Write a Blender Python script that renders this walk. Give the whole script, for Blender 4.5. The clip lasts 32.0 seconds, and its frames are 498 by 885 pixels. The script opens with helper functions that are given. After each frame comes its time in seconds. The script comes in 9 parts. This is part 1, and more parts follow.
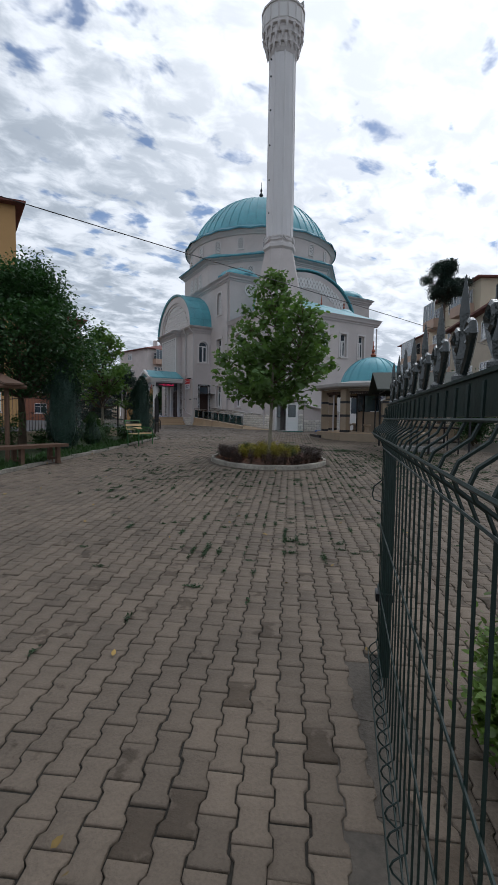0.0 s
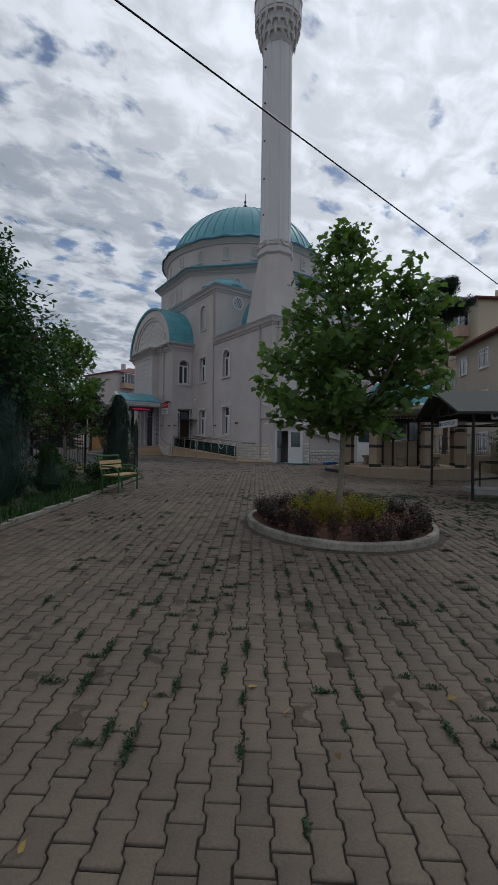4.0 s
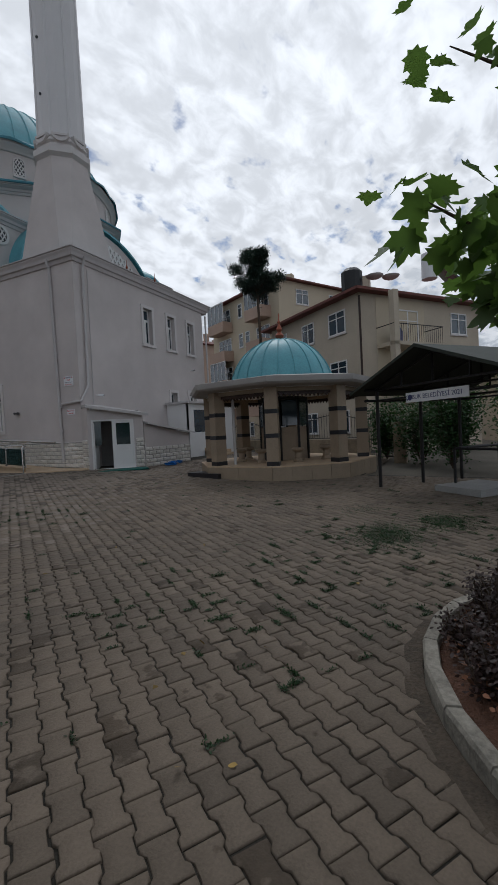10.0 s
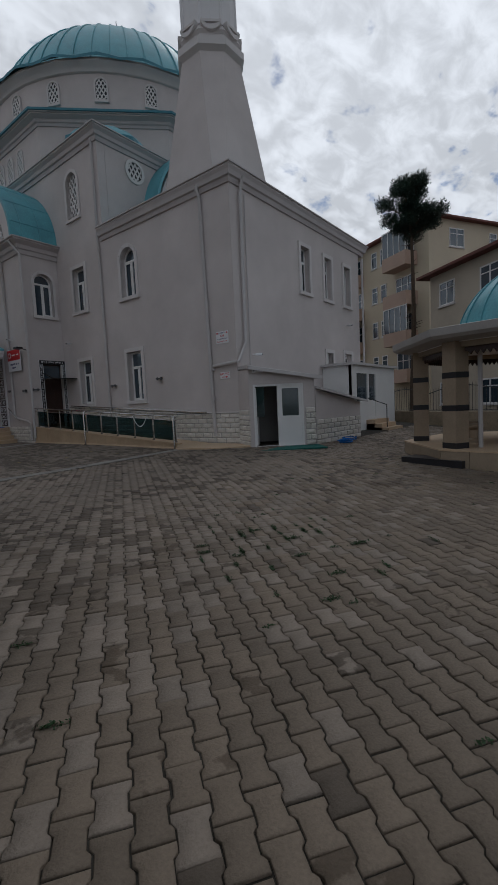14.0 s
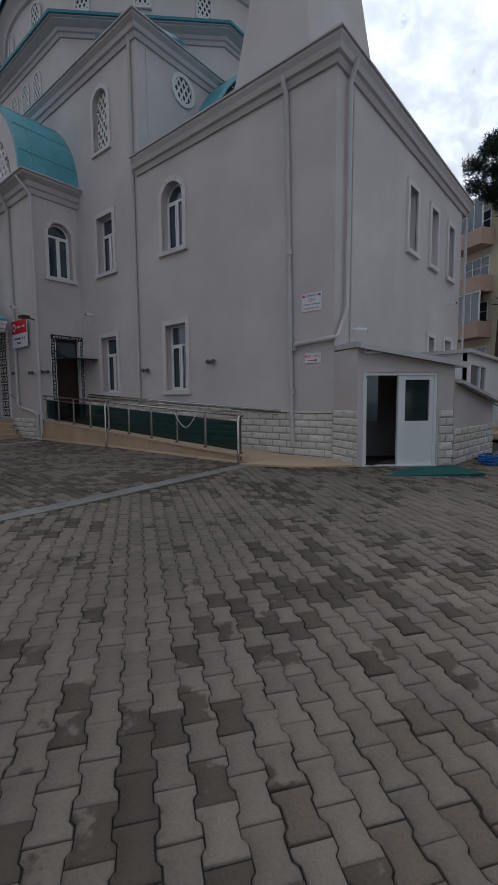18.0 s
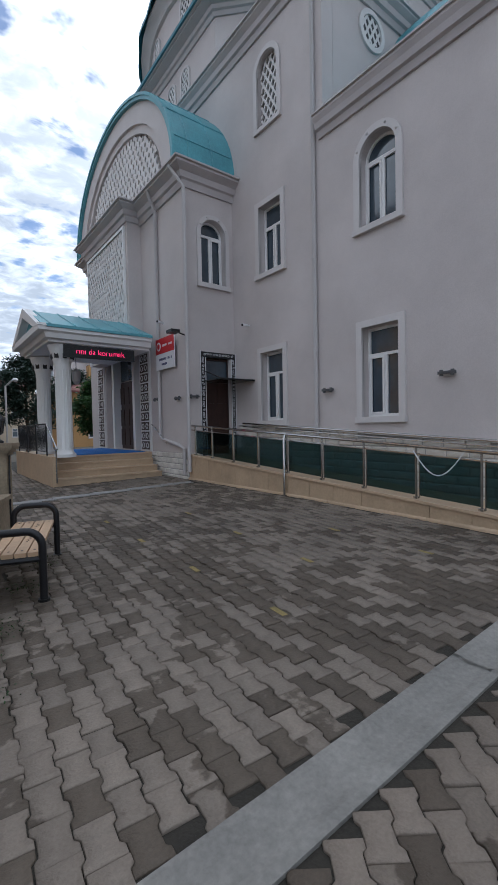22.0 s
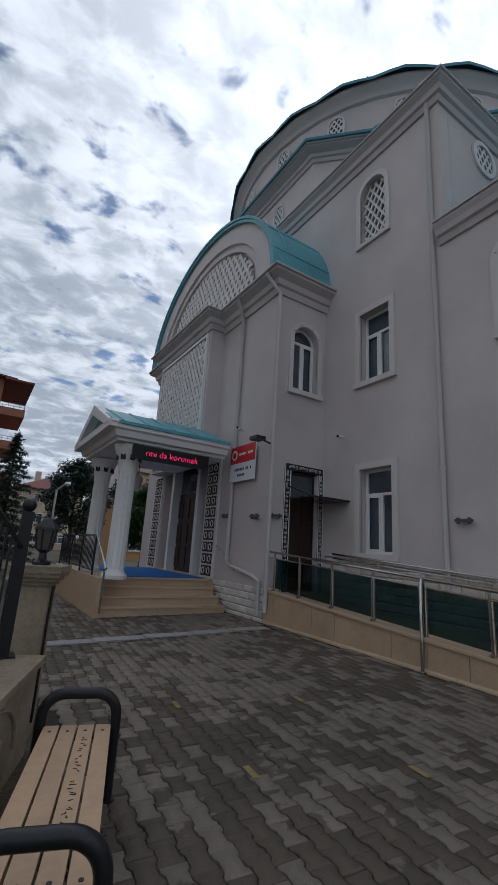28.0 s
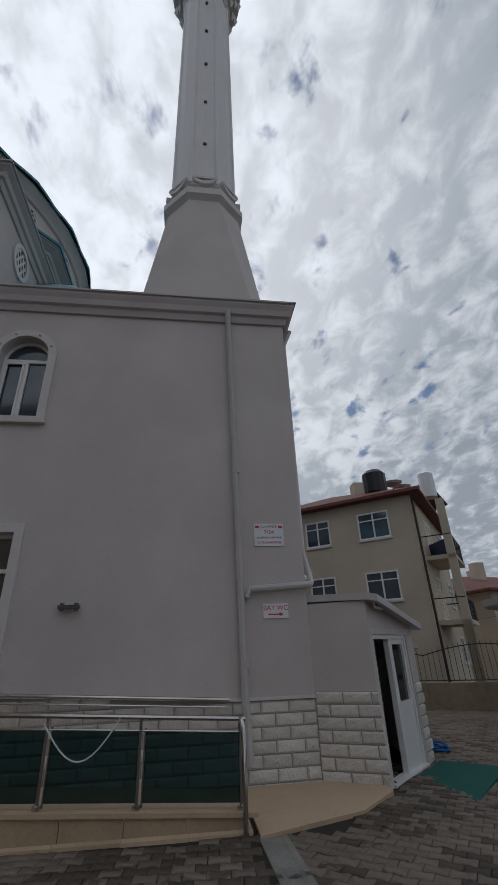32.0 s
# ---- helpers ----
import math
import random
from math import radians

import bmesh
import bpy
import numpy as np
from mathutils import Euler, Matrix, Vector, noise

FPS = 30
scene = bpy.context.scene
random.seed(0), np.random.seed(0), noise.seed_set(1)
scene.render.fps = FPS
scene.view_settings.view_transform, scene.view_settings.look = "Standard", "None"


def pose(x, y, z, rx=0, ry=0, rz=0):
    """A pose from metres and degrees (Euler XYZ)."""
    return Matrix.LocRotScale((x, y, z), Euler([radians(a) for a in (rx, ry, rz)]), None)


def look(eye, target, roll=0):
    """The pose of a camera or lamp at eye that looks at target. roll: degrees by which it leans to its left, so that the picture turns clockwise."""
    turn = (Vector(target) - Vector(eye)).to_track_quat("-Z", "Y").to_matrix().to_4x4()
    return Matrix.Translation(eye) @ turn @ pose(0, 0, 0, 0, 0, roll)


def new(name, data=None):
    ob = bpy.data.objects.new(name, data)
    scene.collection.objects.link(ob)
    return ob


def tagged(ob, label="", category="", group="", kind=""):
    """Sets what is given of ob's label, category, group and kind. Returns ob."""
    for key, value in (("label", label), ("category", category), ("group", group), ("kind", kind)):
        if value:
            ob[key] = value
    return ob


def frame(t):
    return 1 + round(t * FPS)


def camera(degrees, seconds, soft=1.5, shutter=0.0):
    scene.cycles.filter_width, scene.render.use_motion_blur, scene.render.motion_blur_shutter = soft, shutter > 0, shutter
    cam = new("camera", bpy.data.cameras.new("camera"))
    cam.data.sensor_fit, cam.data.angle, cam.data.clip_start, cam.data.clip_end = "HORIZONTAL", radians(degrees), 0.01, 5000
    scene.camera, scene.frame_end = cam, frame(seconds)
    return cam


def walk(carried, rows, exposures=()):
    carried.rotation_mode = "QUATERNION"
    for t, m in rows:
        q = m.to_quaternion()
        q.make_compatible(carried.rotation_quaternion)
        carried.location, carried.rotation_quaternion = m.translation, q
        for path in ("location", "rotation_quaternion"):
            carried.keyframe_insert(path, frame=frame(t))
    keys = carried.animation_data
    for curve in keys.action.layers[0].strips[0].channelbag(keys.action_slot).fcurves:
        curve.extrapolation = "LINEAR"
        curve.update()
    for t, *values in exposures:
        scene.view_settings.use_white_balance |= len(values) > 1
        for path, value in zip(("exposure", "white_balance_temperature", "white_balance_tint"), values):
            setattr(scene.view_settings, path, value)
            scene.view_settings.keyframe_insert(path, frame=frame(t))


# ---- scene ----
# camera and its walk
cam = camera(59.8, 32.0)
PATH = [
    (0, (-0.753, -2.199, 1.545), (0.241, -0.467, 1.428), 0.8),
    (0.5, (-0.737, -1.572, 1.528), (0.418, 0.056, 1.409), 1.4),
    (1, (-0.630, -0.886, 1.578), (0.479, 0.776, 1.653), 1.4),
    (1.5, (-0.555, -0.292, 1.584), (0.512, 1.398, 1.659), 1.0),
    (2, (-0.419, 0.274, 1.592), (0.648, 1.964, 1.668), -0.3),
    (2.5, (-0.276, 0.855, 1.630), (0.713, 2.593, 1.673), -1.0),
    (3, (-0.171, 1.468, 1.633), (0.873, 3.173, 1.595), -1.8),
    (3.5, (-0.019, 2.034, 1.648), (1.060, 3.717, 1.612), -0.4),
    (5.5, (0.907, 4.568, 1.844), (2.205, 6.078, 2.030), 0.6),
    (6, (1.103, 5.180, 1.845), (2.523, 6.585, 1.946), 0.4),
    (6.5, (1.241, 5.735, 1.855), (2.842, 6.927, 1.977), -2.4),
    (7, (1.429, 6.323, 1.845), (3.042, 7.504, 1.898), -2.8),
    (7.5, (1.557, 6.852, 1.838), (3.233, 7.943, 1.864), -2.9),
    (8, (1.849, 7.363, 1.823), (3.574, 8.374, 1.844), -3.3),
    (8.5, (2.132, 7.922, 1.803), (3.927, 8.805, 1.814), -3.4),
    (9, (2.507, 8.432, 1.796), (4.341, 9.227, 1.750), -3.4),
    (9.5, (2.778, 8.927, 1.822), (4.587, 9.777, 1.763), -2.9),
    (10, (3.027, 9.412, 1.858), (4.826, 10.284, 1.802), -2.9),
    (10.5, (3.314, 9.966, 1.889), (5.025, 10.999, 1.837), -2.4),
    (11, (3.536, 10.513, 1.900), (5.238, 11.559, 1.807), -2.6),
    (11.5, (3.814, 11.029, 1.925), (5.491, 12.115, 1.847), -2.4),
    (12, (3.951, 11.560, 1.930), (5.607, 12.680, 1.880), -2.5),
    (12.5, (4.185, 12.102, 1.930), (5.803, 13.275, 1.868), -2.3),
    (13, (4.335, 12.638, 1.920), (5.900, 13.879, 1.801), -2.4),
    (13.5, (4.480, 13.133, 1.939), (6.034, 14.381, 1.768), -2.7),
    (15.5, (5.513, 15.288, 1.933), (7.146, 16.437, 1.829), -1.9),
    (16, (5.825, 15.689, 1.917), (7.510, 16.766, 1.865), -2.7),
    (16.5, (6.130, 16.143, 1.929), (7.833, 17.189, 1.860), -2.4),
    (17, (6.400, 16.589, 1.950), (8.117, 17.609, 1.841), -2.1),
    (17.5, (6.710, 17.113, 1.968), (8.292, 18.329, 1.830), -0.4),
    (18, (6.908, 17.676, 1.989), (8.429, 18.960, 1.800), -0.5),
    (18.5, (7.123, 18.205, 2.035), (8.560, 19.587, 1.875), -0.3),
    (19, (7.209, 18.761, 2.041), (8.596, 20.192, 1.875), -0.5),
    (19.5, (7.316, 19.283, 2.045), (8.579, 20.828, 1.913), 0.3),
    (20, (7.416, 19.812, 2.056), (8.600, 21.420, 1.954), 0.1),
    (20.5, (7.498, 20.371, 2.067), (8.684, 21.979, 1.979), 0.1),
    (21, (7.613, 20.880, 2.121), (8.783, 22.500, 2.044), 0.2),
    (21.5, (7.623, 21.378, 2.132), (8.845, 22.959, 2.046), -1.0),
    (22, (7.702, 21.831, 2.138), (8.905, 23.428, 2.071), -1.1),
    (22.5, (7.705, 22.283, 2.147), (8.896, 23.888, 2.073), -1.1),
    (23, (7.754, 22.664, 2.168), (9.013, 24.216, 2.091), -0.7),
    (23.5, (7.797, 23.046, 2.196), (8.992, 24.648, 2.145), -0.6),
    (24, (7.756, 23.398, 2.191), (8.947, 25.005, 2.191), -0.7),
    (24.5, (7.820, 23.706, 2.212), (8.808, 25.443, 2.297), -0.6),
    (25, (7.868, 23.909, 2.241), (8.783, 25.685, 2.324), -0.5),
    (25.5, (7.847, 24.012, 2.259), (8.915, 25.701, 2.340), 1.0),
    (27.5, (7.896, 24.146, 2.209), (8.960, 25.836, 2.321), 2.2),
    (28, (7.911, 24.154, 2.235), (8.927, 25.808, 2.717), 3.7),
    (28.5, (7.893, 24.137, 2.263), (8.862, 25.738, 2.968), 5.3),
    (29, (7.917, 24.157, 2.286), (9.038, 25.661, 2.981), 3.9),
    (29.5, (7.911, 24.145, 2.300), (9.159, 25.638, 2.764), 1.7),
    (30, (7.837, 24.129, 2.305), (8.748, 25.899, 2.493), 1.7),
    (30.5, (7.911, 24.163, 2.262), (9.370, 25.425, 2.792), 2.9),
    (31, (7.873, 24.146, 2.353), (9.658, 24.442, 3.205), 0.1),
    (31.5, (7.928, 24.074, 2.341), (9.619, 24.080, 3.409), -0.4),
    (32, (8.005, 24.028, 2.332), (9.785, 23.771, 3.207), -2.3),
]
EXPOSURES = [(0.0, -0.18, 5950, 10), (1.0, -0.85, 5950, 10), (2.0, -0.75, 5950, 10), (3.0, -0.66, 5950, 10), (6.0, -0.84, 5950, 10), (9.0, -0.55, 6050, 10), (12.0, -0.78, 6050, 10), (16.0, -0.85, 5950, 10), (18.0, -0.42, 5800, 10), (19.0, 0.0, 5700, 10), (21.0, 0.14, 5700, 10), (23.0, 0.42, 5700, 10), (24.0, 0.04, 5730, 10), (25.0, -0.03, 5730, 10), (28.0, -0.38, 5800, 10), (29.0, -0.72, 5800, 10), (30.0, -0.15, 5800, 10), (31.0, -0.65, 5900, 10), (32.0, -0.78, 6050, 10)]
walk(cam, [(t, look(eye, target, roll)) for t, eye, target, roll in PATH], EXPOSURES)

# world: broken cloud under a high veiled sun
SUN_AZ, SUN_EL = radians(66), radians(52)
SUN_DIR = Vector((math.sin(SUN_AZ) * math.cos(SUN_EL), math.cos(SUN_AZ) * math.cos(SUN_EL), math.sin(SUN_EL)))


def link(tree, a, b):
    tree.links.new(a, b)


def build_world():
    w = bpy.data.worlds.new("sky")
    scene.world = w
    w.use_nodes = True
    nt = w.node_tree
    n = nt.nodes
    bg = n["Background"]
    sky = n.new("ShaderNodeTexSky")
    sky.sky_type = "NISHITA"
    sky.sun_disc = False
    sky.ozone_density = 2.8
    sky.dust_density = 0.4
    sky.sun_elevation = SUN_EL
    sky.sun_rotation = SUN_AZ
    tc = n.new("ShaderNodeTexCoord")
    sep = n.new("ShaderNodeSeparateXYZ")
    link(nt, tc.outputs["Generated"], sep.inputs[0])

    def math_node(op, a, b=None, c=None, clamp=False):
        m = n.new("ShaderNodeMath")
        m.operation = op
        m.use_clamp = clamp
        for i, v in enumerate((a, b, c)):
            if v is None:
                continue
            if isinstance(v, (int, float)):
                m.inputs[i].default_value = v
            else:
                link(nt, v, m.inputs[i])
        return m.outputs[0]

    # the direction laid on a flat cloud deck
    z = math_node("MAXIMUM", sep.outputs[2], 0.0)
    zz = math_node("ADD", z, 0.22)
    px = math_node("DIVIDE", sep.outputs[0], zz)
    py = math_node("DIVIDE", sep.outputs[1], zz)
    comb = n.new("ShaderNodeCombineXYZ")
    link(nt, px, comb.inputs[0])
    link(nt, py, comb.inputs[1])
    mapn = n.new("ShaderNodeMapping")
    mapn.inputs["Rotation"].default_value = (0, 0, radians(25))
    mapn.inputs["Scale"].default_value = (1.0, 1.35, 1.0)
    mapn.inputs["Location"].default_value = (3.1, 1.7, 0)
    link(nt, comb.outputs[0], mapn.inputs["Vector"])

    def noise_node(scale, detail, rough, dist=0.0):
        t = n.new("ShaderNodeTexNoise")
        t.inputs["Scale"].default_value = scale
        t.inputs["Detail"].default_value = detail
        t.inputs["Roughness"].default_value = rough
        t.inputs["Distortion"].default_value = dist
        link(nt, mapn.outputs[0], t.inputs["Vector"])
        return t.outputs["Fac"]

    big = noise_node(0.9, 3, 0.5, 0.3)
    mid = noise_node(7.5, 4, 0.55, 0.25)
    fine = noise_node(15.0, 4, 0.6, 0.2)
    dens = math_node("ADD", math_node("MULTIPLY", mid, 0.75), math_node("MULTIPLY", big, 0.35))
    dens = math_node("ADD", dens, math_node("MULTIPLY", fine, 0.16))
    low = math_node("SUBTRACT", 1.0, math_node("MULTIPLY", z, 2.2, None, True), None, True)
    dens = math_node("ADD", dens, math_node("MULTIPLY", low, 0.075))
    hole = n.new("ShaderNodeMapRange")
    hole.interpolation_type = "SMOOTHSTEP"
    hole.inputs["From Min"].default_value = 0.435
    hole.inputs["From Max"].default_value = 0.565
    hole.inputs["To Min"].default_value = 0.12
    link(nt, dens, hole.inputs["Value"])
    # thin, grey-bellied puffs over a broad uneven veil
    puff = noise_node(9.5, 5, 0.56, 0.35)
    veil = noise_node(1.7, 3, 0.5, 0.2)
    body = math_node("ADD", math_node("MULTIPLY", puff, 0.62), math_node("MULTIPLY", veil, 0.38))
    shade = n.new("ShaderNodeMapRange")
    shade.interpolation_type = "SMOOTHSTEP"
    shade.inputs["From Min"].default_value = 0.37
    shade.inputs["From Max"].default_value = 0.60
    shade.inputs["To Min"].default_value = 1.16
    shade.inputs["To Max"].default_value = 0.66
    link(nt, body, shade.inputs["Value"])
    dot = n.new("ShaderNodeVectorMath")
    dot.operation = "DOT_PRODUCT"
    link(nt, tc.outputs["Generated"], dot.inputs[0])
    dot.inputs[1].default_value = SUN_DIR
    aura = n.new("ShaderNodeMapRange")
    aura.interpolation_type = "SMOOTHSTEP"
    aura.inputs["From Min"].default_value = 0.565
    aura.inputs["From Max"].default_value = 1.0
    aura.inputs["To Min"].default_value = 0.0
    aura.inputs["To Max"].default_value = 0.62
    link(nt, dot.outputs["Value"], aura.inputs["Value"])
    bright = math_node("ADD", shade.outputs[0], aura.outputs[0])
    # bluish bellies, white lit tops
    tone = n.new("ShaderNodeMapRange")
    tone.inputs["From Min"].default_value = 0.6
    tone.inputs["From Max"].default_value = 1.15
    link(nt, bright, tone.inputs["Value"])
    hue = n.new("ShaderNodeMix")
    hue.data_type = "RGBA"
    hue.inputs["A"].default_value = (7.3, 8.0, 8.75, 1)
    hue.inputs["B"].default_value = (8.7, 8.8, 8.9, 1)
    link(nt, tone.outputs[0], hue.inputs["Factor"])
    cloud = n.new("ShaderNodeMix")
    cloud.data_type = "RGBA"
    cloud.blend_type = "MULTIPLY"
    cloud.inputs["Factor"].default_value = 1.0
    link(nt, hue.outputs["Result"], cloud.inputs["A"])
    link(nt, bright, cloud.inputs["B"])
    mix = n.new("ShaderNodeMix")
    mix.data_type = "RGBA"
    link(nt, hole.outputs[0], mix.inputs["Factor"])
    link(nt, sky.outputs[0], mix.inputs["A"])
    link(nt, cloud.outputs["Result"], mix.inputs["B"])
    link(nt, mix.outputs["Result"], bg.inputs["Color"])
    bg.inputs["Strength"].default_value = 0.1


build_world()
sun_data = bpy.data.lights.new("sun", "SUN")
sun_data.energy, sun_data.angle, sun_data.color = 0.55, radians(14), (1.0, 0.96, 0.9)
sun = new("sun", sun_data)
sun.matrix_world = look(SUN_DIR * 60, (0, 0, 0))

# materials
def mat(name, base, rough=0.7, var=0.18, scale=3.0, fine=40.0, bump=0.15, metal=0.0, tint=None, spec=0.4, rnd=0.0, dist=0.01):
    """Paint, plaster, stone or metal: two scales of noise in the colour, a fine relief and an uneven gloss."""
    m = bpy.data.materials.new(name)
    m.use_nodes = True
    nt = m.node_tree
    n = nt.nodes
    b = n["Principled BSDF"]
    tc = n.new("ShaderNodeTexCoord")

    def noise_tex(s, d=5.0, r=0.6):
        t = n.new("ShaderNodeTexNoise")
        t.inputs["Scale"].default_value, t.inputs["Detail"].default_value, t.inputs["Roughness"].default_value = s, d, r
        link(nt, tc.outputs["Object"], t.inputs["Vector"])
        return t.outputs["Fac"]

    n1, n2 = noise_tex(scale), noise_tex(fine, 3.0)
    mx = n.new("ShaderNodeMix")
    mx.data_type = "FLOAT"
    mx.inputs["Factor"].default_value = 0.4
    link(nt, n1, mx.inputs[2])
    link(nt, n2, mx.inputs[3])
    ramp = n.new("ShaderNodeValToRGB")
    lo = tuple(c * (1 - var) for c in (tint or base))
    hi = tuple(min(1.0, c * (1 + var)) for c in base)
    ramp.color_ramp.elements[0].position, ramp.color_ramp.elements[0].color = 0.32, (*lo, 1)
    ramp.color_ramp.elements[1].position, ramp.color_ramp.elements[1].color = 0.68, (*hi, 1)
    link(nt, mx.outputs[0], ramp.inputs["Fac"])
    col = ramp.outputs["Color"]
    if rnd:
        oi = n.new("ShaderNodeObjectInfo")
        gi = n.new("ShaderNodeNewGeometry")
        ad = n.new("ShaderNodeMath")
        ad.operation = "ADD"
        link(nt, oi.outputs["Random"], ad.inputs[0])
        link(nt, gi.outputs["Random Per Island"], ad.inputs[1])
        fr = n.new("ShaderNodeMath")
        fr.operation = "FRACT"
        link(nt, ad.outputs[0], fr.inputs[0])
        mr = n.new("ShaderNodeMapRange")
        mr.inputs["To Min"].default_value, mr.inputs["To Max"].default_value = 1 - rnd, 1 + rnd
        link(nt, fr.outputs[0], mr.inputs["Value"])
        hv = n.new("ShaderNodeHueSaturation")
        link(nt, col, hv.inputs["Color"])
        link(nt, mr.outputs[0], hv.inputs["Value"])
        col = hv.outputs["Color"]
    link(nt, col, b.inputs["Base Color"])
    b.inputs["Metallic"].default_value = metal
    b.inputs["Specular IOR Level"].default_value = spec
    rr = n.new("ShaderNodeMapRange")
    rr.inputs["To Min"].default_value, rr.inputs["To Max"].default_value = max(0.03, rough - 0.1), min(1.0, rough + 0.1)
    link(nt, n1, rr.inputs["Value"])
    link(nt, rr.outputs[0], b.inputs["Roughness"])
    if bump:
        bp = n.new("ShaderNodeBump")
        bp.inputs["Strength"].default_value, bp.inputs["Distance"].default_value = bump, dist
        link(nt, n2, bp.inputs["Height"])
        link(nt, bp.outputs[0], b.inputs["Normal"])
    return m


def glow(name, color, strength):
    m = bpy.data.materials.new(name)
    m.use_nodes = True
    b = m.node_tree.nodes["Principled BSDF"]
    b.inputs["Base Color"].default_value = (*color, 1)
    b.inputs["Emission Color"].default_value = (*color, 1)
    b.inputs["Emission Strength"].default_value = strength
    return m


def glass_mat(name, base, rough=0.06, spec=0.8):
    m = mat(name, base, rough, 0.25, 1.2, 9.0, 0.0, 0.0, None, spec)
    m.node_tree.nodes["Principled BSDF"].inputs["Coat Weight"].default_value = 0.3
    return m


PLASTER = mat("wall_plaster", (0.568, 0.518, 0.503), 0.9, 0.09, 0.6, 55, 0.2, tint=(0.51, 0.463, 0.448))
CORN = mat("cornice_plaster", (0.50, 0.462, 0.458), 0.85, 0.1, 1.2, 60, 0.2)
MINARET_W = mat("minaret_paint", (0.66, 0.64, 0.645), 0.6, 0.05, 0.8, 50, 0.1)
TRIM = mat("cornice_paint", (0.60, 0.565, 0.555), 0.75, 0.06, 1.5, 60, 0.1)
WHITE = mat("window_white", (0.74, 0.73, 0.72), 0.45, 0.05, 2, 50, 0.05)
TURQ = mat("roof_turquoise", (0.10, 0.33, 0.38), 0.42, 0.22, 0.9, 20, 0.1, tint=(0.09, 0.29, 0.35), spec=0.5)
TURQ_EDGE = mat("roof_edge_teal", (0.05, 0.20, 0.255), 0.5, 0.2, 2, 30, 0.05)
GLASS = glass_mat("window_glass", (0.034, 0.054, 0.074), 0.04, 1.0)
GREY_PVC = mat("pipe_pvc", (0.50, 0.475, 0.47), 0.5, 0.06, 3, 50, 0.05)
STONE_W = mat("split_face_stone", (0.62, 0.585, 0.54), 0.88, 0.14, 6, 30, 0.9, rnd=0.1, dist=0.02)
TRAV = mat("travertine", (0.45, 0.33, 0.215), 0.6, 0.16, 2.2, 26, 0.25, rnd=0.08)
TRAV_D = mat("travertine_tread", (0.51, 0.375, 0.25), 0.55, 0.14, 2.5, 30, 0.2)
DARKWOOD = mat("dark_door_wood", (0.035, 0.016, 0.012), 0.45, 0.4, 4, 30, 0.15)
LATTICE = mat("lattice_white", (0.66, 0.64, 0.63), 0.8, 0.05, 2, 40, 0.1)
# near-black colour stands for the shade inside lattice openings and spy holes
HOLE_SHADE = mat("hole_shade", (0.035, 0.037, 0.042), 0.6, 0.2, 3, 20, 0)
STEEL = mat("brushed_steel", (0.50, 0.485, 0.47), 0.16, 0.08, 8, 90, 0.03, metal=1.0)
IRON = mat("black_iron", (0.012, 0.012, 0.014), 0.4, 0.3, 8, 60, 0.2)


def tinted_glass(name, tint, gloss=0.07):
    """Dark see-through panel with a mirror-like skin."""
    m = bpy.data.materials.new(name)
    m.use_nodes = True
    n = m.node_tree.nodes
    n.remove(n["Principled BSDF"])
    tr, gl, mx = n.new("ShaderNodeBsdfTransparent"), n.new("ShaderNodeBsdfGlossy"), n.new("ShaderNodeMixShader")
    tr.inputs["Color"].default_value = (*tint, 1)
    gl.inputs["Roughness"].default_value = gloss
    mx.inputs[0].default_value = 0.05
    link(m.node_tree, tr.outputs[0], mx.inputs[1])
    link(m.node_tree, gl.outputs[0], mx.inputs[2])
    link(m.node_tree, mx.outputs[0], n["Material Output"].inputs[0])
    return m


RAILGLASS = tinted_glass("tinted_rail_glass", (0.23, 0.34, 0.355))
DKGLASS = glass_mat("rail_glass", (0.010, 0.026, 0.029), 0.08)
CONC = mat("concrete", (0.30, 0.295, 0.285), 0.85, 0.18, 1.6, 35, 0.4)
CONC_W = mat("weathered_render", (0.30, 0.238, 0.165), 0.9, 0.34, 2.6, 28, 0.8)
DRAIN = mat("drain_concrete", (0.205, 0.195, 0.178), 0.85, 0.3, 3, 35, 0.5)
LAMPG = mat("lamp_grey", (0.085, 0.085, 0.09), 0.5, 0.2, 6, 40, 0.1)
KERB = mat("kerb_concrete", (0.26, 0.238, 0.20), 0.9, 0.5, 4, 30, 1.0, rnd=0.1)
# dark colour for the gap between pavers and mesh fence, not a concrete
GAP_DARK = mat("fence_gap_dark", (0.085, 0.072, 0.058), 0.9, 0.35, 4, 40, 0.8)
PAVER = mat("paver_brown", (0.134, 0.104, 0.077), 0.82, 0.28, 0.7, 70, 0.8, rnd=0.16, dist=0.006)
JOINT = mat("joint_soil", (0.030, 0.026, 0.020), 0.95, 0.4, 3, 60, 0.8)
EARTH_P = mat("trodden_earth", (0.075, 0.058, 0.042), 0.95, 0.4, 5, 40, 1.0, dist=0.02)
EARTH = mat("bed_soil", (0.120, 0.058, 0.036), 0.95, 0.4, 4, 40, 1.0, dist=0.03)
GROUND = mat("ground_earth", (0.10, 0.088, 0.07), 0.95, 0.3, 0.6, 20, 0.5)
ASPHALT = mat("asphalt", (0.075, 0.075, 0.078), 0.85, 0.2, 0.8, 80, 0.6)
RED_TILE = mat("roof_tile_red", (0.155, 0.055, 0.045), 0.75, 0.3, 2, 14, 0.4)
APT = mat("apartment_render", (0.56, 0.48, 0.36), 0.9, 0.1, 0.4, 30, 0.3)
APT_BAND = mat("balcony_peach", (0.46, 0.33, 0.26), 0.9, 0.1, 0.6, 30, 0.3)
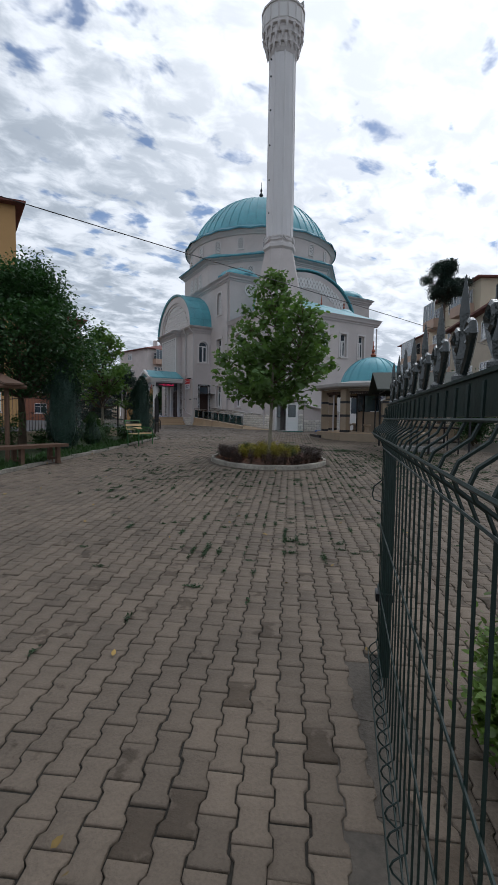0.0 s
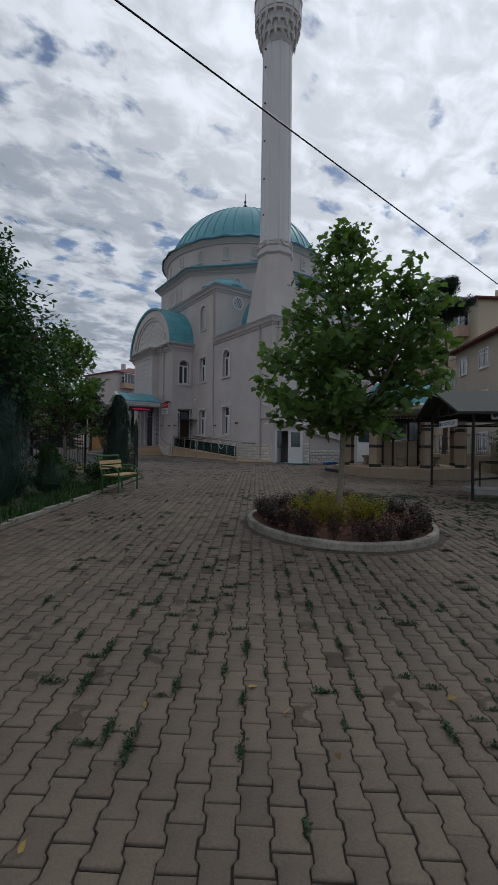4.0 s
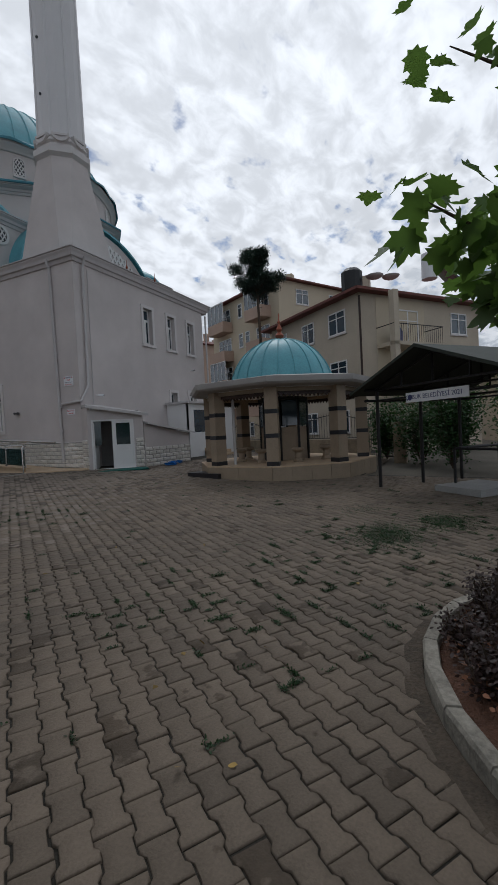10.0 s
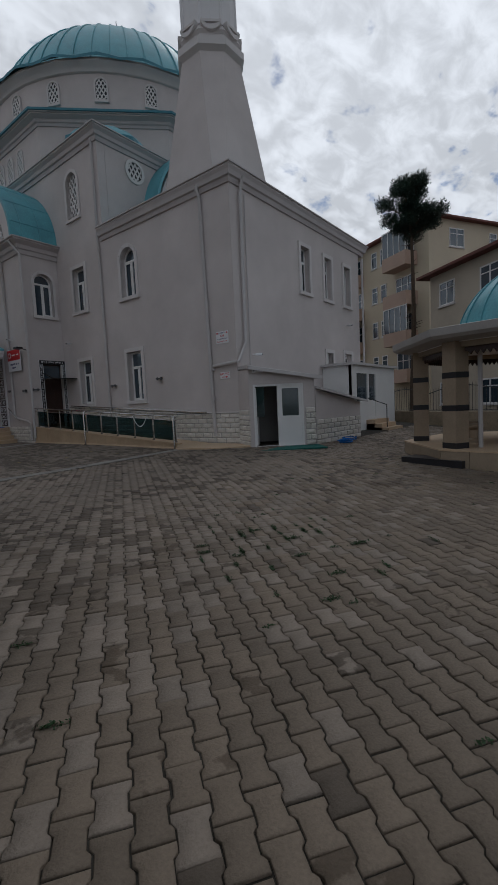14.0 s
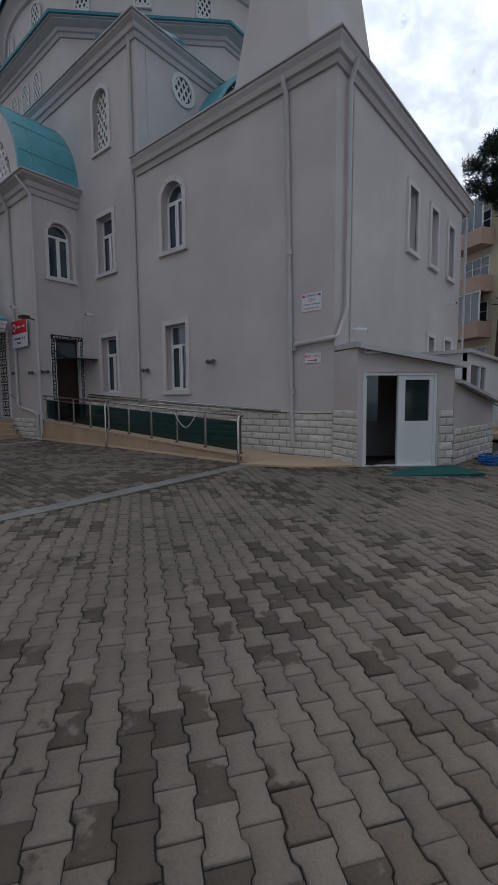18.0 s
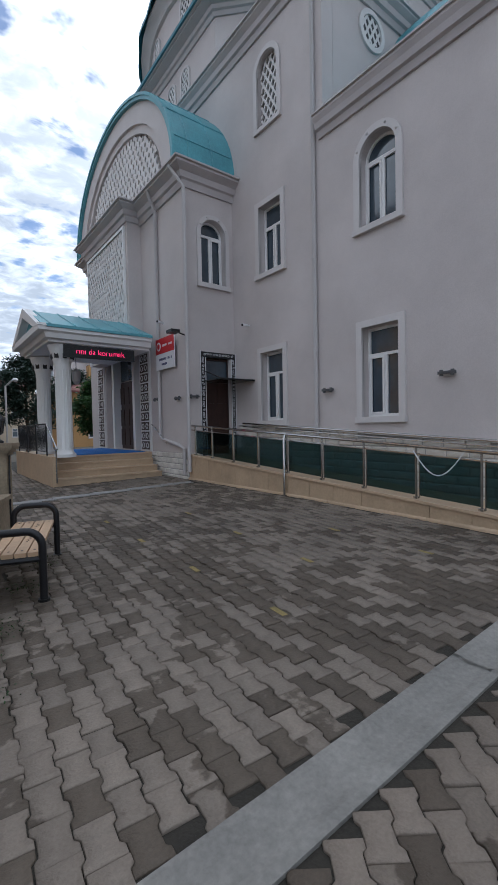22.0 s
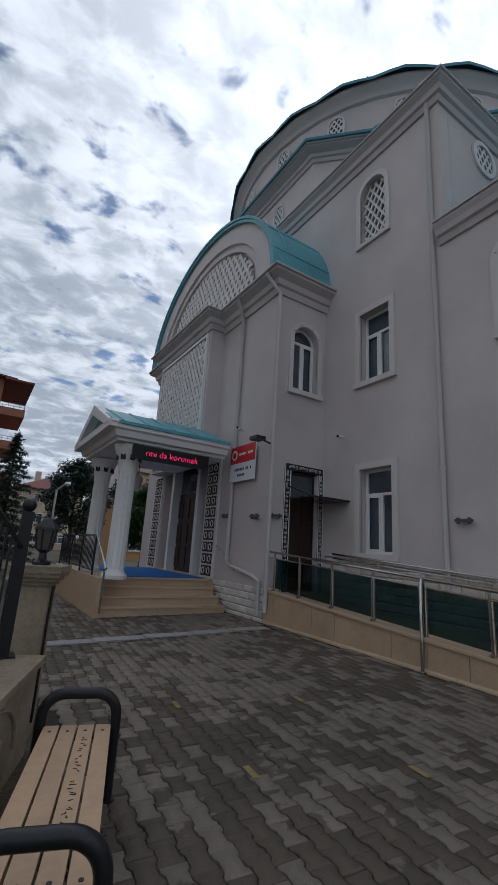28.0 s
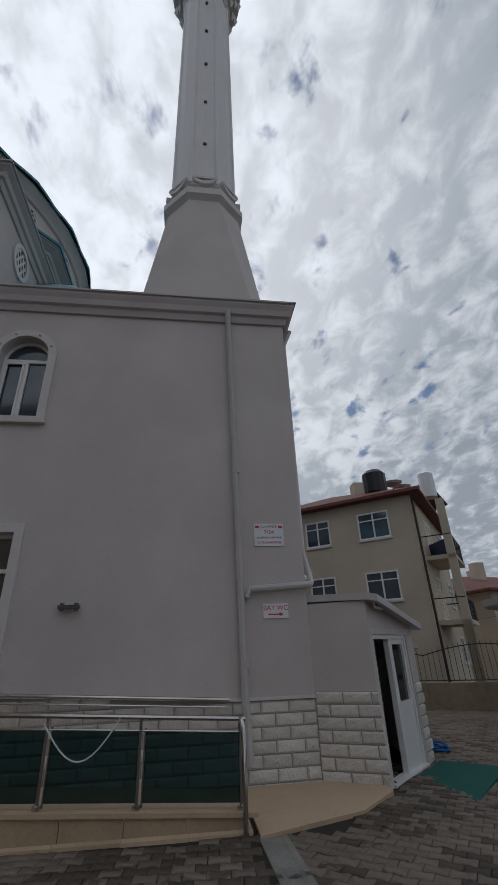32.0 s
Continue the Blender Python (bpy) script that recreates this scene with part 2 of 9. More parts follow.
HOUSE = mat("house_render", (0.50, 0.43, 0.34), 0.9, 0.16, 0.5, 30, 0.4)
ORANGE = mat("ochre_render", (0.50, 0.30, 0.13), 0.9, 0.1, 0.5, 30, 0.3)
BRICK_P = mat("brick_panel", (0.30, 0.13, 0.085), 0.9, 0.15, 2, 30, 0.3)
WOODSLAT = mat("bench_slat_wood", (0.50, 0.335, 0.205), 0.55, 0.14, 3, 22, 0.15, rnd=0.08)
OLDWOOD = mat("old_bench_wood", (0.105, 0.058, 0.036), 0.7, 0.3, 3, 22, 0.3)
GREEN_P = mat("green_metal_paint", (0.03, 0.12, 0.035), 0.4, 0.15, 6, 40, 0.05)
FENCE_G = mat("fence_dark_green", (0.006, 0.018, 0.015), 0.5, 0.25, 8, 50, 0.1)
BARK = mat("pale_bark", (0.24, 0.215, 0.16), 0.9, 0.25, 7, 40, 0.7)
BARK_D = mat("dark_bark", (0.085, 0.06, 0.042), 0.95, 0.3, 8, 35, 0.9)
RED = mat("sign_red", (0.55, 0.03, 0.035), 0.4, 0.08, 3, 40, 0)
SIGN_W = mat("sign_white", (0.72, 0.72, 0.74), 0.4, 0.05, 3, 40, 0)
INK = mat("sign_ink", (0.05, 0.06, 0.16), 0.5, 0.1, 3, 40, 0)
BLUE = mat("blue_carpet", (0.015, 0.13, 0.42), 0.95, 0.2, 4, 90, 0.6)
GREENMAT = mat("green_turf_mat", (0.012, 0.10, 0.085), 0.95, 0.25, 3, 90, 0.8)
COPPER = mat("copper_finial", (0.30, 0.085, 0.045), 0.4, 0.2, 6, 40, 0.1, metal=0.4)
BLACKBOX = mat("led_housing", (0.01, 0.01, 0.011), 0.5, 0.2, 4, 40, 0)
LED = glow("led_red", (1.0, 0.03, 0.14), 1.3)
KBAND = mat("column_dark_band", (0.022, 0.022, 0.026), 0.35, 0.3, 5, 40, 0.1)
EAVE = mat("fountain_eave_paint", (0.36, 0.34, 0.325), 0.8, 0.12, 1.5, 40, 0.2)
KSTONE = mat("kiosk_travertine", (0.30, 0.232, 0.165), 0.62, 0.16, 2.5, 28, 0.25, rnd=0.06)


def leaf_mat(name, base, tr=0.25, var=0.35):
    m = mat(name, base, 0.55, var, 1.1, 9, 0, rnd=0.35)
    b = m.node_tree.nodes["Principled BSDF"]
    b.inputs["Subsurface Weight"].default_value = 0.0
    t = m.node_tree.nodes.new("ShaderNodeBsdfTranslucent")
    t.inputs["Color"].default_value = (base[0] * 1.5, base[1] * 1.6, base[2] * 0.8, 1)
    ms = m.node_tree.nodes.new("ShaderNodeMixShader")
    ms.inputs[0].default_value = tr
    out = m.node_tree.nodes["Material Output"]
    link(m.node_tree, b.outputs[0], ms.inputs[1])
    link(m.node_tree, t.outputs[0], ms.inputs[2])
    link(m.node_tree, ms.outputs[0], out.inputs[0])
    return m


LEAF = leaf_mat("plane_leaf", (0.094, 0.160, 0.052), 0.43, 0.5)
LEAF_D = leaf_mat("acacia_leaf", (0.034, 0.082, 0.028), 0.25)
LEAF_C = leaf_mat("cypress_leaf", (0.022, 0.050, 0.036), 0.1)
LEAF_P = leaf_mat("pine_needle", (0.024, 0.046, 0.036), 0.1)
LEAF_Y = leaf_mat("yellow_shrub_leaf", (0.30, 0.255, 0.03), 0.3)
LEAF_R = leaf_mat("barberry_leaf", (0.030, 0.014, 0.012), 0.15)
LEAF_H = leaf_mat("hedge_leaf", (0.075, 0.125, 0.018), 0.3)
LEAF_G = leaf_mat("weed_leaf", (0.032, 0.075, 0.018), 0.2)

# building helpers
WORLD_ROOTS = set()


def thing(name, loc, label, category="", group="", kind="", local=False):
    ob = new(name)
    ob.empty_display_size = 0.2
    ob.location = loc
    tagged(ob, label, category, group, kind)
    if not local:
        WORLD_ROOTS.add(ob.name)
    return ob


def finish(bm, name, material, smooth=False):
    bmesh.ops.recalc_face_normals(bm, faces=bm.faces)
    me = bpy.data.meshes.new(name)
    bm.to_mesh(me)
    bm.free()
    me.materials.append(material)
    if smooth:
        for p in me.polygons:
            p.use_smooth = True
        me.set_sharp_from_angle(angle=radians(38))
    return me


def part(name, bm, material, parent=None, label="", smooth=False):
    ob = new(name, finish(bm, name, material, smooth))
    if parent is not None:
        ob.parent = parent
        if parent.name in WORLD_ROOTS:
            ob.matrix_parent_inverse = Matrix.Translation(-parent.location)
    if label:
        ob["label"] = label
    return ob


def whole(name, bm, material, label, category="", kind="", group="", smooth=False):
    return tagged(part(name, bm, material, None, "", smooth), label, category, group, kind)


def hexa(bm, c):
    v = [bm.verts.new(p) for p in c]
    for f in ((0, 1, 2, 3), (4, 5, 6, 7), (0, 1, 5, 4), (1, 2, 6, 5), (2, 3, 7, 6), (3, 0, 4, 7)):
        bm.faces.new([v[i] for i in f])


def box(bm, x0, y0, z0, x1, y1, z1):
    hexa(bm, [(x0, y0, z0), (x1, y0, z0), (x1, y1, z0), (x0, y1, z0), (x0, y0, z1), (x1, y0, z1), (x1, y1, z1), (x0, y1, z1)])
    return bm


def nbox(*a):
    return box(bmesh.new(), *a)


class Face:
    """A wall's own frame: u along it, z up, d out of it."""

    def __init__(self, o, u, n):
        self.o, self.u, self.n = Vector(o), Vector(u).normalized(), Vector(n).normalized()

    def p(self, u, z, d):
        return self.o + self.u * u + self.n * d + Vector((0, 0, z))

    def box(self, bm, u0, u1, z0, z1, d0, d1):
        p = self.p
        hexa(bm, [p(u0, z0, d0), p(u1, z0, d0), p(u1, z0, d1), p(u0, z0, d1), p(u0, z1, d0), p(u1, z1, d0), p(u1, z1, d1), p(u0, z1, d1)])
        return bm

    def slab(self, bm, pts, d0, d1):
        """A plate of outline pts (u, z) from depth d0 to d1."""
        a = [bm.verts.new(self.p(u, z, d0)) for u, z in pts]
        b = [bm.verts.new(self.p(u, z, d1)) for u, z in pts]
        bm.faces.new(a)
        bm.faces.new(b)
        for i in range(len(pts)):
            j = (i + 1) % len(pts)
            bm.faces.new((a[i], a[j], b[j], b[i]))
        return bm


def prism(bm, pts, z0, z1):
    a = [bm.verts.new((x, y, z0)) for x, y in pts]
    b = [bm.verts.new((x, y, z1)) for x, y in pts]
    bm.faces.new(a)
    bm.faces.new(b)
    for i in range(len(pts)):
        j = (i + 1) % len(pts)
        bm.faces.new((a[i], a[j], b[j], b[i]))
    return bm


def tube(bm, pts, r, seg=8, closed=False):
    """A round bar through the points."""
    pts = [Vector(p) for p in pts]
    rings, s = [], None
    for i, p in enumerate(pts):
        a = pts[i - 1] if i else p
        b = pts[i + 1] if i + 1 < len(pts) else p
        t = (b - a).normalized()
        if s is None or (s - t * s.dot(t)).length < 1e-4:
            s = t.cross(Vector((0, 0, 1)) if abs(t.z) < 0.9 else Vector((1, 0, 0)))
        s = (s - t * s.dot(t)).normalized()
        q = s.cross(t)
        rr = r[i] if isinstance(r, (list, tuple)) else r
        rings.append([bm.verts.new(p + (s * math.cos(k * 2 * math.pi / seg) + q * math.sin(k * 2 * math.pi / seg)) * rr) for k in range(seg)])
    for a, b in zip(rings, rings[1:]):
        for k in range(seg):
            bm.faces.new((a[k], a[(k + 1) % seg], b[(k + 1) % seg], b[k]))
    bm.faces.new(rings[0])
    bm.faces.new(rings[-1])
    return bm


def lathe(bm, prof, c, seg=32, sides=None, phase=0.0, cap=True):
    """Rings of radius r at height z about c; sides: polygonal."""
    rings = []
    for r, z in prof:
        rings.append([bm.verts.new((c[0] + r * math.cos(phase + 2 * math.pi * k / seg), c[1] + r * math.sin(phase + 2 * math.pi * k / seg), z)) for k in range(seg)])
    for a, b in zip(rings, rings[1:]):
        for k in range(seg):
            bm.faces.new((a[k], a[(k + 1) % seg], b[(k + 1) % seg], b[k]))
    if cap:
        bm.faces.new(rings[0])
        bm.faces.new(rings[-1])
    return bm


def sweep(bm, path, prof, closed=False):
    """A moulding: profile (out, z) carried round a plan path, mitred; out is to the right of the way."""
    n = len(path)
    rings = []
    for i in range(n):
        p = Vector(path[i]).to_2d()
        a = Vector(path[i - 1]).to_2d() if (i or closed) else None
        b = Vector(path[(i + 1) % n]).to_2d() if (i + 1 < n or closed) else None
        d1 = (p - a).normalized() if a is not None else (b - p).normalized()
        d2 = (b - p).normalized() if b is not None else d1
        n1, n2 = Vector((d1.y, -d1.x)), Vector((d2.y, -d2.x))
        m = (n1 + n2).normalized()
        k = 1 / max(0.3, m.dot(n1))
        rings.append([bm.verts.new((p.x + m.x * o * k, p.y + m.y * o * k, z)) for o, z in prof])
    m = len(prof)
    rng = range(n) if closed else range(n - 1)
    for i in rng:
        a, b = rings[i], rings[(i + 1) % n]
        for k in range(m):
            bm.faces.new((a[k], a[(k + 1) % m], b[(k + 1) % m], b[k]))
    if not closed:
        bm.faces.new(rings[0])
        bm.faces.new(rings[-1])
    return bm


def arc(uc, zc, a, b, t0=0.0, t1=math.pi, n=16):
    return [(uc + a * math.cos(t0 + (t1 - t0) * k / n), zc + b * math.sin(t0 + (t1 - t0) * k / n)) for k in range(n + 1)]


def wall_bm(f, length, z0, z1, thick, openings):
    """A wall with real openings (u0, u1, z0, z1, arched)."""
    bm = bmesh.new()
    us = sorted({0, length, *(o[0] for o in openings), *(o[1] for o in openings)})
    zs = sorted({z0, z1, *(o[2] for o in openings), *(o[3] for o in openings)})
    for ua, ub in zip(us, us[1:]):
        for za, zb in zip(zs, zs[1:]):
            um, zm = (ua + ub) / 2, (za + zb) / 2
            if not any(o[0] < um < o[1] and o[2] < zm < o[3] for o in openings):
                f.box(bm, ua, ub, za, zb, -thick, 0)
    # one solid: weld the cells and drop the faces between them
    bmesh.ops.remove_doubles(bm, verts=bm.verts, dist=0.0005)
    bm.verts.index_update()
    seen = {}
    for q in bm.faces:
        seen.setdefault(frozenset(v.index for v in q.verts), []).append(q)
    bmesh.ops.delete(bm, geom=[q for group in seen.values() if len(group) > 1 for q in group], context="FACES_ONLY")
    for u0, u1, a, b, arched in openings:
        if arched:
            r = (u1 - u0) / 2
            uc, zs_ = (u0 + u1) / 2, b - r
            for half in ([(u1, b)] + arc(uc, zs_, r, r, 0, math.pi / 2, 8), arc(uc, zs_, r, r, math.pi / 2, math.pi, 8) + [(u0, b)]):
                f.slab(bm, half, -thick, -0.001)
    return bm


def frame_strip(bm, f, outer, inner, d0, d1):
    """A flat ring between two outlines with the same count of points, left open at the foot."""
    m = len(outer)
    vs = [[bm.verts.new(f.p(u, z, d)) for u, z in pts] for pts, d in ((outer, d1), (inner, d1), (inner, d0), (outer, d0))]
    for i in range(m - 1):
        for a, b in zip(vs, vs[1:] + vs[:1]):
            bm.faces.new((a[i], a[i + 1], b[i + 1], b[i]))
    for i in (0, m - 1):
        bm.faces.new([v[i] for v in vs])
    return bm


def window(parent, f, u0, u1, z0, z1, arched=False, trim=0.14, label="", name="window", lights=2, rosettes=True):
    """A set-back white casement with its plaster surround; u0..z1 are the opening."""
    w = part(name, f.box(bmesh.new(), u0 - trim - 0.02, u1 + trim + 0.02, z0 - 0.12, z0, -0.06, 0.09), TRIM, parent, label)
    uc, r = (u0 + u1) / 2, (u1 - u0) / 2
    if arched:
        zs = z1 - r
        inner = [(u1, z0)] + arc(uc, zs, r, r, 0, math.pi, 14) + [(u0, z0)]
        outer = [(u1 + trim, z0)] + arc(uc, zs, r + trim, r + trim, 0, math.pi, 14) + [(u0 - trim, z0)]
    else:
        zs = z1
        inner = [(u1, z0), (u1, z1), (u0, z1), (u0, z0)]
        outer = [(u1 + trim, z0), (u1 + trim, z1 + trim), (u0 - trim, z1 + trim), (u0 - trim, z0)]
    part("surround", frame_strip(bmesh.new(), f, outer, inner, -0.02, 0.055), TRIM, w)
    fr = bmesh.new()
    t = 0.055
    if arched:
        ii = [(u1 - t, z0)] + arc(uc, zs, r - t, r - t, 0, math.pi, 14) + [(u0 + t, z0)]
        frame_strip(fr, f, inner, ii, -0.24, -0.17)
        f.box(fr, u0 + t, u1 - t, zs - 0.05, zs + 0.02, -0.235, -0.165)
        ztop = zs - 0.05
    else:
        f.box(fr, u0, u0 + t, z0, z1, -0.24, -0.17)
        f.box(fr, u1 - t, u1, z0, z1, -0.24, -0.17)
        f.box(fr, u0 + t, u1 - t, z1 - t, z1, -0.24, -0.17)
        ztop = z0 + (z1 - z0) * 0.68
        f.box(fr, u0 + t, u1 - t, ztop, ztop + 0.06, -0.235, -0.165)
    f.box(fr, u0 + t, u1 - t, z0, z0 + 0.06, -0.235, -0.165)
    for k in range(1, lights):
        um = u0 + (u1 - u0) * k / lights
        f.box(fr, um - 0.035, um + 0.035, z0 + 0.06, ztop, -0.232, -0.168)
    part("window_frame", fr, WHITE, w)
    pane = bmesh.new()
    if arched:
        f.slab(pane, inner, -0.215, -0.205)
    else:
        f.box(pane, u0, u1, z0, z1, -0.215, -0.205)
    part("pane", pane, GLASS, w)
    if lights == 2:
        sash = bmesh.new()
        um, k = (u0 + u1) / 2, 0.04
        a, b = um + 0.035, u1 - t
        for q in ((a, a + k, z0 + 0.06, ztop), (b - k, b, z0 + 0.06, ztop), (a + k, b - k, z0 + 0.06, z0 + 0.06 + k), (a + k, b - k, ztop - k, ztop)):
            f.box(sash, *q, -0.18, -0.15)
        part("sash", sash, WHITE, w)
    if arched and rosettes:
        for ang in (25, 65, 115, 155):
            a = radians(ang)
            c = f.p(uc + (r + trim * 0.5) * math.cos(a), zs + (r + trim * 0.5) * math.sin(a), 0.06)
            ro = bmesh.new()
            bmesh.ops.create_icosphere(ro, subdivisions=1, radius=0.03, matrix=Matrix.Translation(c))
            part("rosette", ro, TRIM, w)
    return w


def lattice_plate(bm, f, inside, u0, u1, z0, z1, cell, d0, d1, bar=0.3):
    """A plate pierced by lozenge holes: crossed bars kept where inside(u, z)."""
    n = 0
    step = cell
    w = cell * bar
    for sgn in (1, -1):
        k = -int((z1 - z0 + u1 - u0) / step) - 1
        while k * step < (u1 - u0) + (z1 - z0) + step:
            # the line u + sgn * z * 0.6 = const, cut into pieces that lie inside
            run = None
            zc = z0
            dz = cell * 0.25
            pts = []
            while zc <= z1 + 1e-6:
                u = u0 + k * step + sgn * (zc - z0) * 0.6
                ok = u0 <= u <= u1 and inside(u, zc)
                if ok:
                    pts.append((u, zc))
                if (not ok or zc + dz > z1) and len(pts) > 1:
                    (ua, za), (ub, zb) = pts[0], pts[-1]
                    f.slab(bm, [(ua - w / 2, za), (ua + w / 2, za), (ub + w / 2, zb), (ub - w / 2, zb)], d0 + 0.002 * (sgn > 0), d1 + 0.002 * (sgn > 0))
                    pts = []
                elif not ok:
                    pts = []
                zc += dz
            k += 1
    return bm


def lattice_window(parent, f, uc, z0, z1, r, trim=0.13, cell=0.2, label="", name="lattice_window", flat=False):
    sa, sb, ba = (0.010, 0.03, 0.004) if flat else (-0.16, -0.11, -0.24)
    zs = z1 - r
    w = part(name, f.box(bmesh.new(), uc - r - trim, uc + r + trim, z0 - 0.1, z0, -0.05, 0.07), TRIM, parent, label)
    inner = [(uc + r, z0)] + arc(uc, zs, r, r, 0, math.pi, 12) + [(uc - r, z0)]
    outer = [(uc + r + trim, z0)] + arc(uc, zs, r + trim, r + trim, 0, math.pi, 12) + [(uc - r - trim, z0)]
    part("surround", frame_strip(bmesh.new(), f, outer, inner, -0.02, 0.05), TRIM, w)
    bm = bmesh.new()
    lattice_plate(bm, f, lambda u, z: z < zs or (u - uc) ** 2 + (z - zs) ** 2 < r * r, uc - r, uc + r, z0, z1, cell, sa, sb, 0.34)
    part("screen", bm, LATTICE, w)["kind"] = "stuff"
    # dark plate paints the shade behind the piercing
    part("backing", f.slab(bmesh.new(), inner, ba, ba + 0.004), HOLE_SHADE, w)
    return w


def cornice(bm, path, z, out=0.30, h=0.62, closed=False):
    """A stepped plaster cornice that ends in a gutter lip."""
    return sweep(bm, path, [(-0.05, z - h), (0.05, z - h), (0.09, z - h * 0.72), (0.15, z - h * 0.66), (0.18, z - h * 0.40), (out * 0.85, z - h * 0.20), (out * 0.85, z - h * 0.10), (out, z - h * 0.08), (out, z), (-0.05, z)], closed)


def downpipe(parent, pts, r=0.043, clips=()):
    p = part("downpipe", tube(bmesh.new(), pts, r, 8), GREY_PVC, parent, "", True)
    for c in clips:
        part("pipe_joint", tube(bmesh.new(), [Vector(c) - Vector((0, 0, 0.05)), Vector(c) + Vector((0, 0, 0.05))], r * 1.25, 8), GREY_PVC, p, "", True)
    return p


# ---- the mosque ----
def fall(x, y):
    """The paving rises a little towards the mosque's foot."""
    return 0.016 * np.clip(np.asarray(x) - 9.5, 0, 4.5) * np.clip((np.asarray(y) - 17.0) / 4.0, 0, 1)


def ground_z(y, x=0.0):
    return float(np.interp(y, [-12, 0, 8, 22, 28], [-0.25, 0.07, 0.335, 0.665, 0.725]) + fall(x, y))


XA, YB, YU = 15.03, 22.20, 28.62      # front wall, side wall, step up to the tall block
XE, YE = 24.10, 43.75                 # far ends
CX, CY = 22.3, 36.2                   # dome
PX, PY0, PY1 = 13.45, 32.17, 40.4     # entrance block

mosque = thing("mosque", (20.0, 32.0, 0.7), "large pale lilac plastered mosque with turquoise domes and one minaret", "mosque")
FB = Face((XA, YB, 0), (1, 0, 0), (0, -1, 0))
FU = Face((XA, YU, 0), (1, 0, 0), (0, -1, 0))
FS = Face((PX, PY0, 0), (1, 0, 0), (0, -1, 0))


def build_mosque():
    a = lambda y: y - YB
    # front wall, one sheet of plaster for the low and the tall part
    low = [(a(26.72), a(27.58), 2.32, 4.14, False), (a(26.75), a(27.61), 6.16, 7.92, True)]
    tall = [(a(30.03), a(30.91), 2.32, 4.12, False), (a(30.03), a(30.91), 6.18, 7.92, False), (a(30.10), a(30.90), 9.92, 11.70, True)]
    fl = Face((XA, YB, 0), (0, 1, 0), (-1, 0, 0))
    part("wall", wall_bm(fl, YU - YB, 0.4, 8.9, 0.35, low), PLASTER, mosque)
    ft = Face((XA, YU, 0), (0, 1, 0), (-1, 0, 0))
    sh = YU - YB
    part("wall", wall_bm(ft, YE - YU, 0.4, 12.62, 0.35, [(o[0] - sh, o[1] - sh, *o[2:]) for o in tall]), PLASTER, mosque)
    window(mosque, fl, *low[0], label="two-light casement window with a bottle on the sill", lights=2)
    window(mosque, fl, *low[1])
    window(mosque, fl, *tall[0])
    window(mosque, fl, *tall[1])
    lattice_window(mosque, fl, a(30.5), 9.92, 11.70, 0.40)
    # side wall towards the washing fountain
    b = lambda x: x - XA
    side = [(b(18.62), b(19.24), 6.06, 7.70, False), (b(20.43), b(21.02), 6.06, 7.70, False), (b(22.18), b(22.76), 6.06, 7.70, False), (b(20.44), b(20.96), 2.20, 3.92, False), (b(22.07), b(22.75), 3.50, 3.98, False)]
    part("wall", wall_bm(FB, XE - XA - 0.35, 0.3, 8.9, 0.35, side), PLASTER, mosque).location = (0.35, 0, 0)
    fb = Face((XA + 0.35, YB, 0), (1, 0, 0), (0, -1, 0))
    for o in side:
        window(mosque, fb, *o, lights=2)
    part("wall", nbox(XE, YB + 0.35, 0.3, XE + 0.35, YU, 8.9), PLASTER, mosque)
    # tall block: three more sides
    part("wall", wall_bm(FU, CX + 7.27 - XA, 8.2, 12.62, 0.35, []), PLASTER, mosque).location = (0.36, 0.001, 0)
    part("wall", nbox(CX + 7.3, YU, 0.3, CX + 7.65, YE, 12.62), PLASTER, mosque)
    part("wall", nbox(XA + 0.36, YE - 0.35, 0.3, CX + 7.3, YE, 12.62), PLASTER, mosque)
    # round pierced window in the side of the tall block
    fr = Face((XA, YU, 0), (1, 0, 0), (0, -1, 0))
    w = part("round_window", frame_strip(bmesh.new(), fr, arc(1.75, 11.72, 0.48, 0.48, 0, 2 * math.pi, 28), arc(1.75, 11.72, 0.36, 0.36, 0, 2 * math.pi, 28), -0.02, 0.05), LATTICE, mosque)
    part("screen", lattice_plate(bmesh.new(), fr, lambda u, z: (u - 1.75) ** 2 + (z - 11.72) ** 2 < 0.14, 1.39, 2.11, 11.36, 12.08, 0.2, -0.02, 0.02, 0.36), LATTICE, w)["kind"] = "stuff"
    # the round opening's shade, as a dark disc on the wall
    part("backing", fr.slab(bmesh.new(), arc(1.75, 11.72, 0.37, 0.37, 0, 2 * math.pi, 28)[:-1], 0.004, 0.008), HOLE_SHADE, w)
    # cornices
    part("cornice", cornice(bmesh.new(), [(XE + 0.35, YU), (XE + 0.35, YB), (XA, YB), (XA, YU + 0.1)][::-1], 9.0, 0.27, 0.46), CORN, mosque)
    part("cornice", cornice(bmesh.new(), [(CX + 7.65, YU), (XA, YU), (XA, YE), (CX + 7.65, YE)][::-1], 12.72, 0.34, 0.48, True), CORN, mosque)
    # low roofs
    z = 9.01
    bm = bmesh.new()
    pts = [(XA - 0.2, YU, z), (XA - 0.2, YB - 0.2, z), (XE + 0.5, YB - 0.2, z), (XE + 0.5, YU, z), (XE - 3.0, YU, z + 1.6), (XA + 3.2, YU, z + 1.6), (XA + 3.2, YB + 3.2, z + 1.6), (XE - 3.0, YB + 3.2, z + 1.6)]
    v = [bm.verts.new(p) for p in pts]
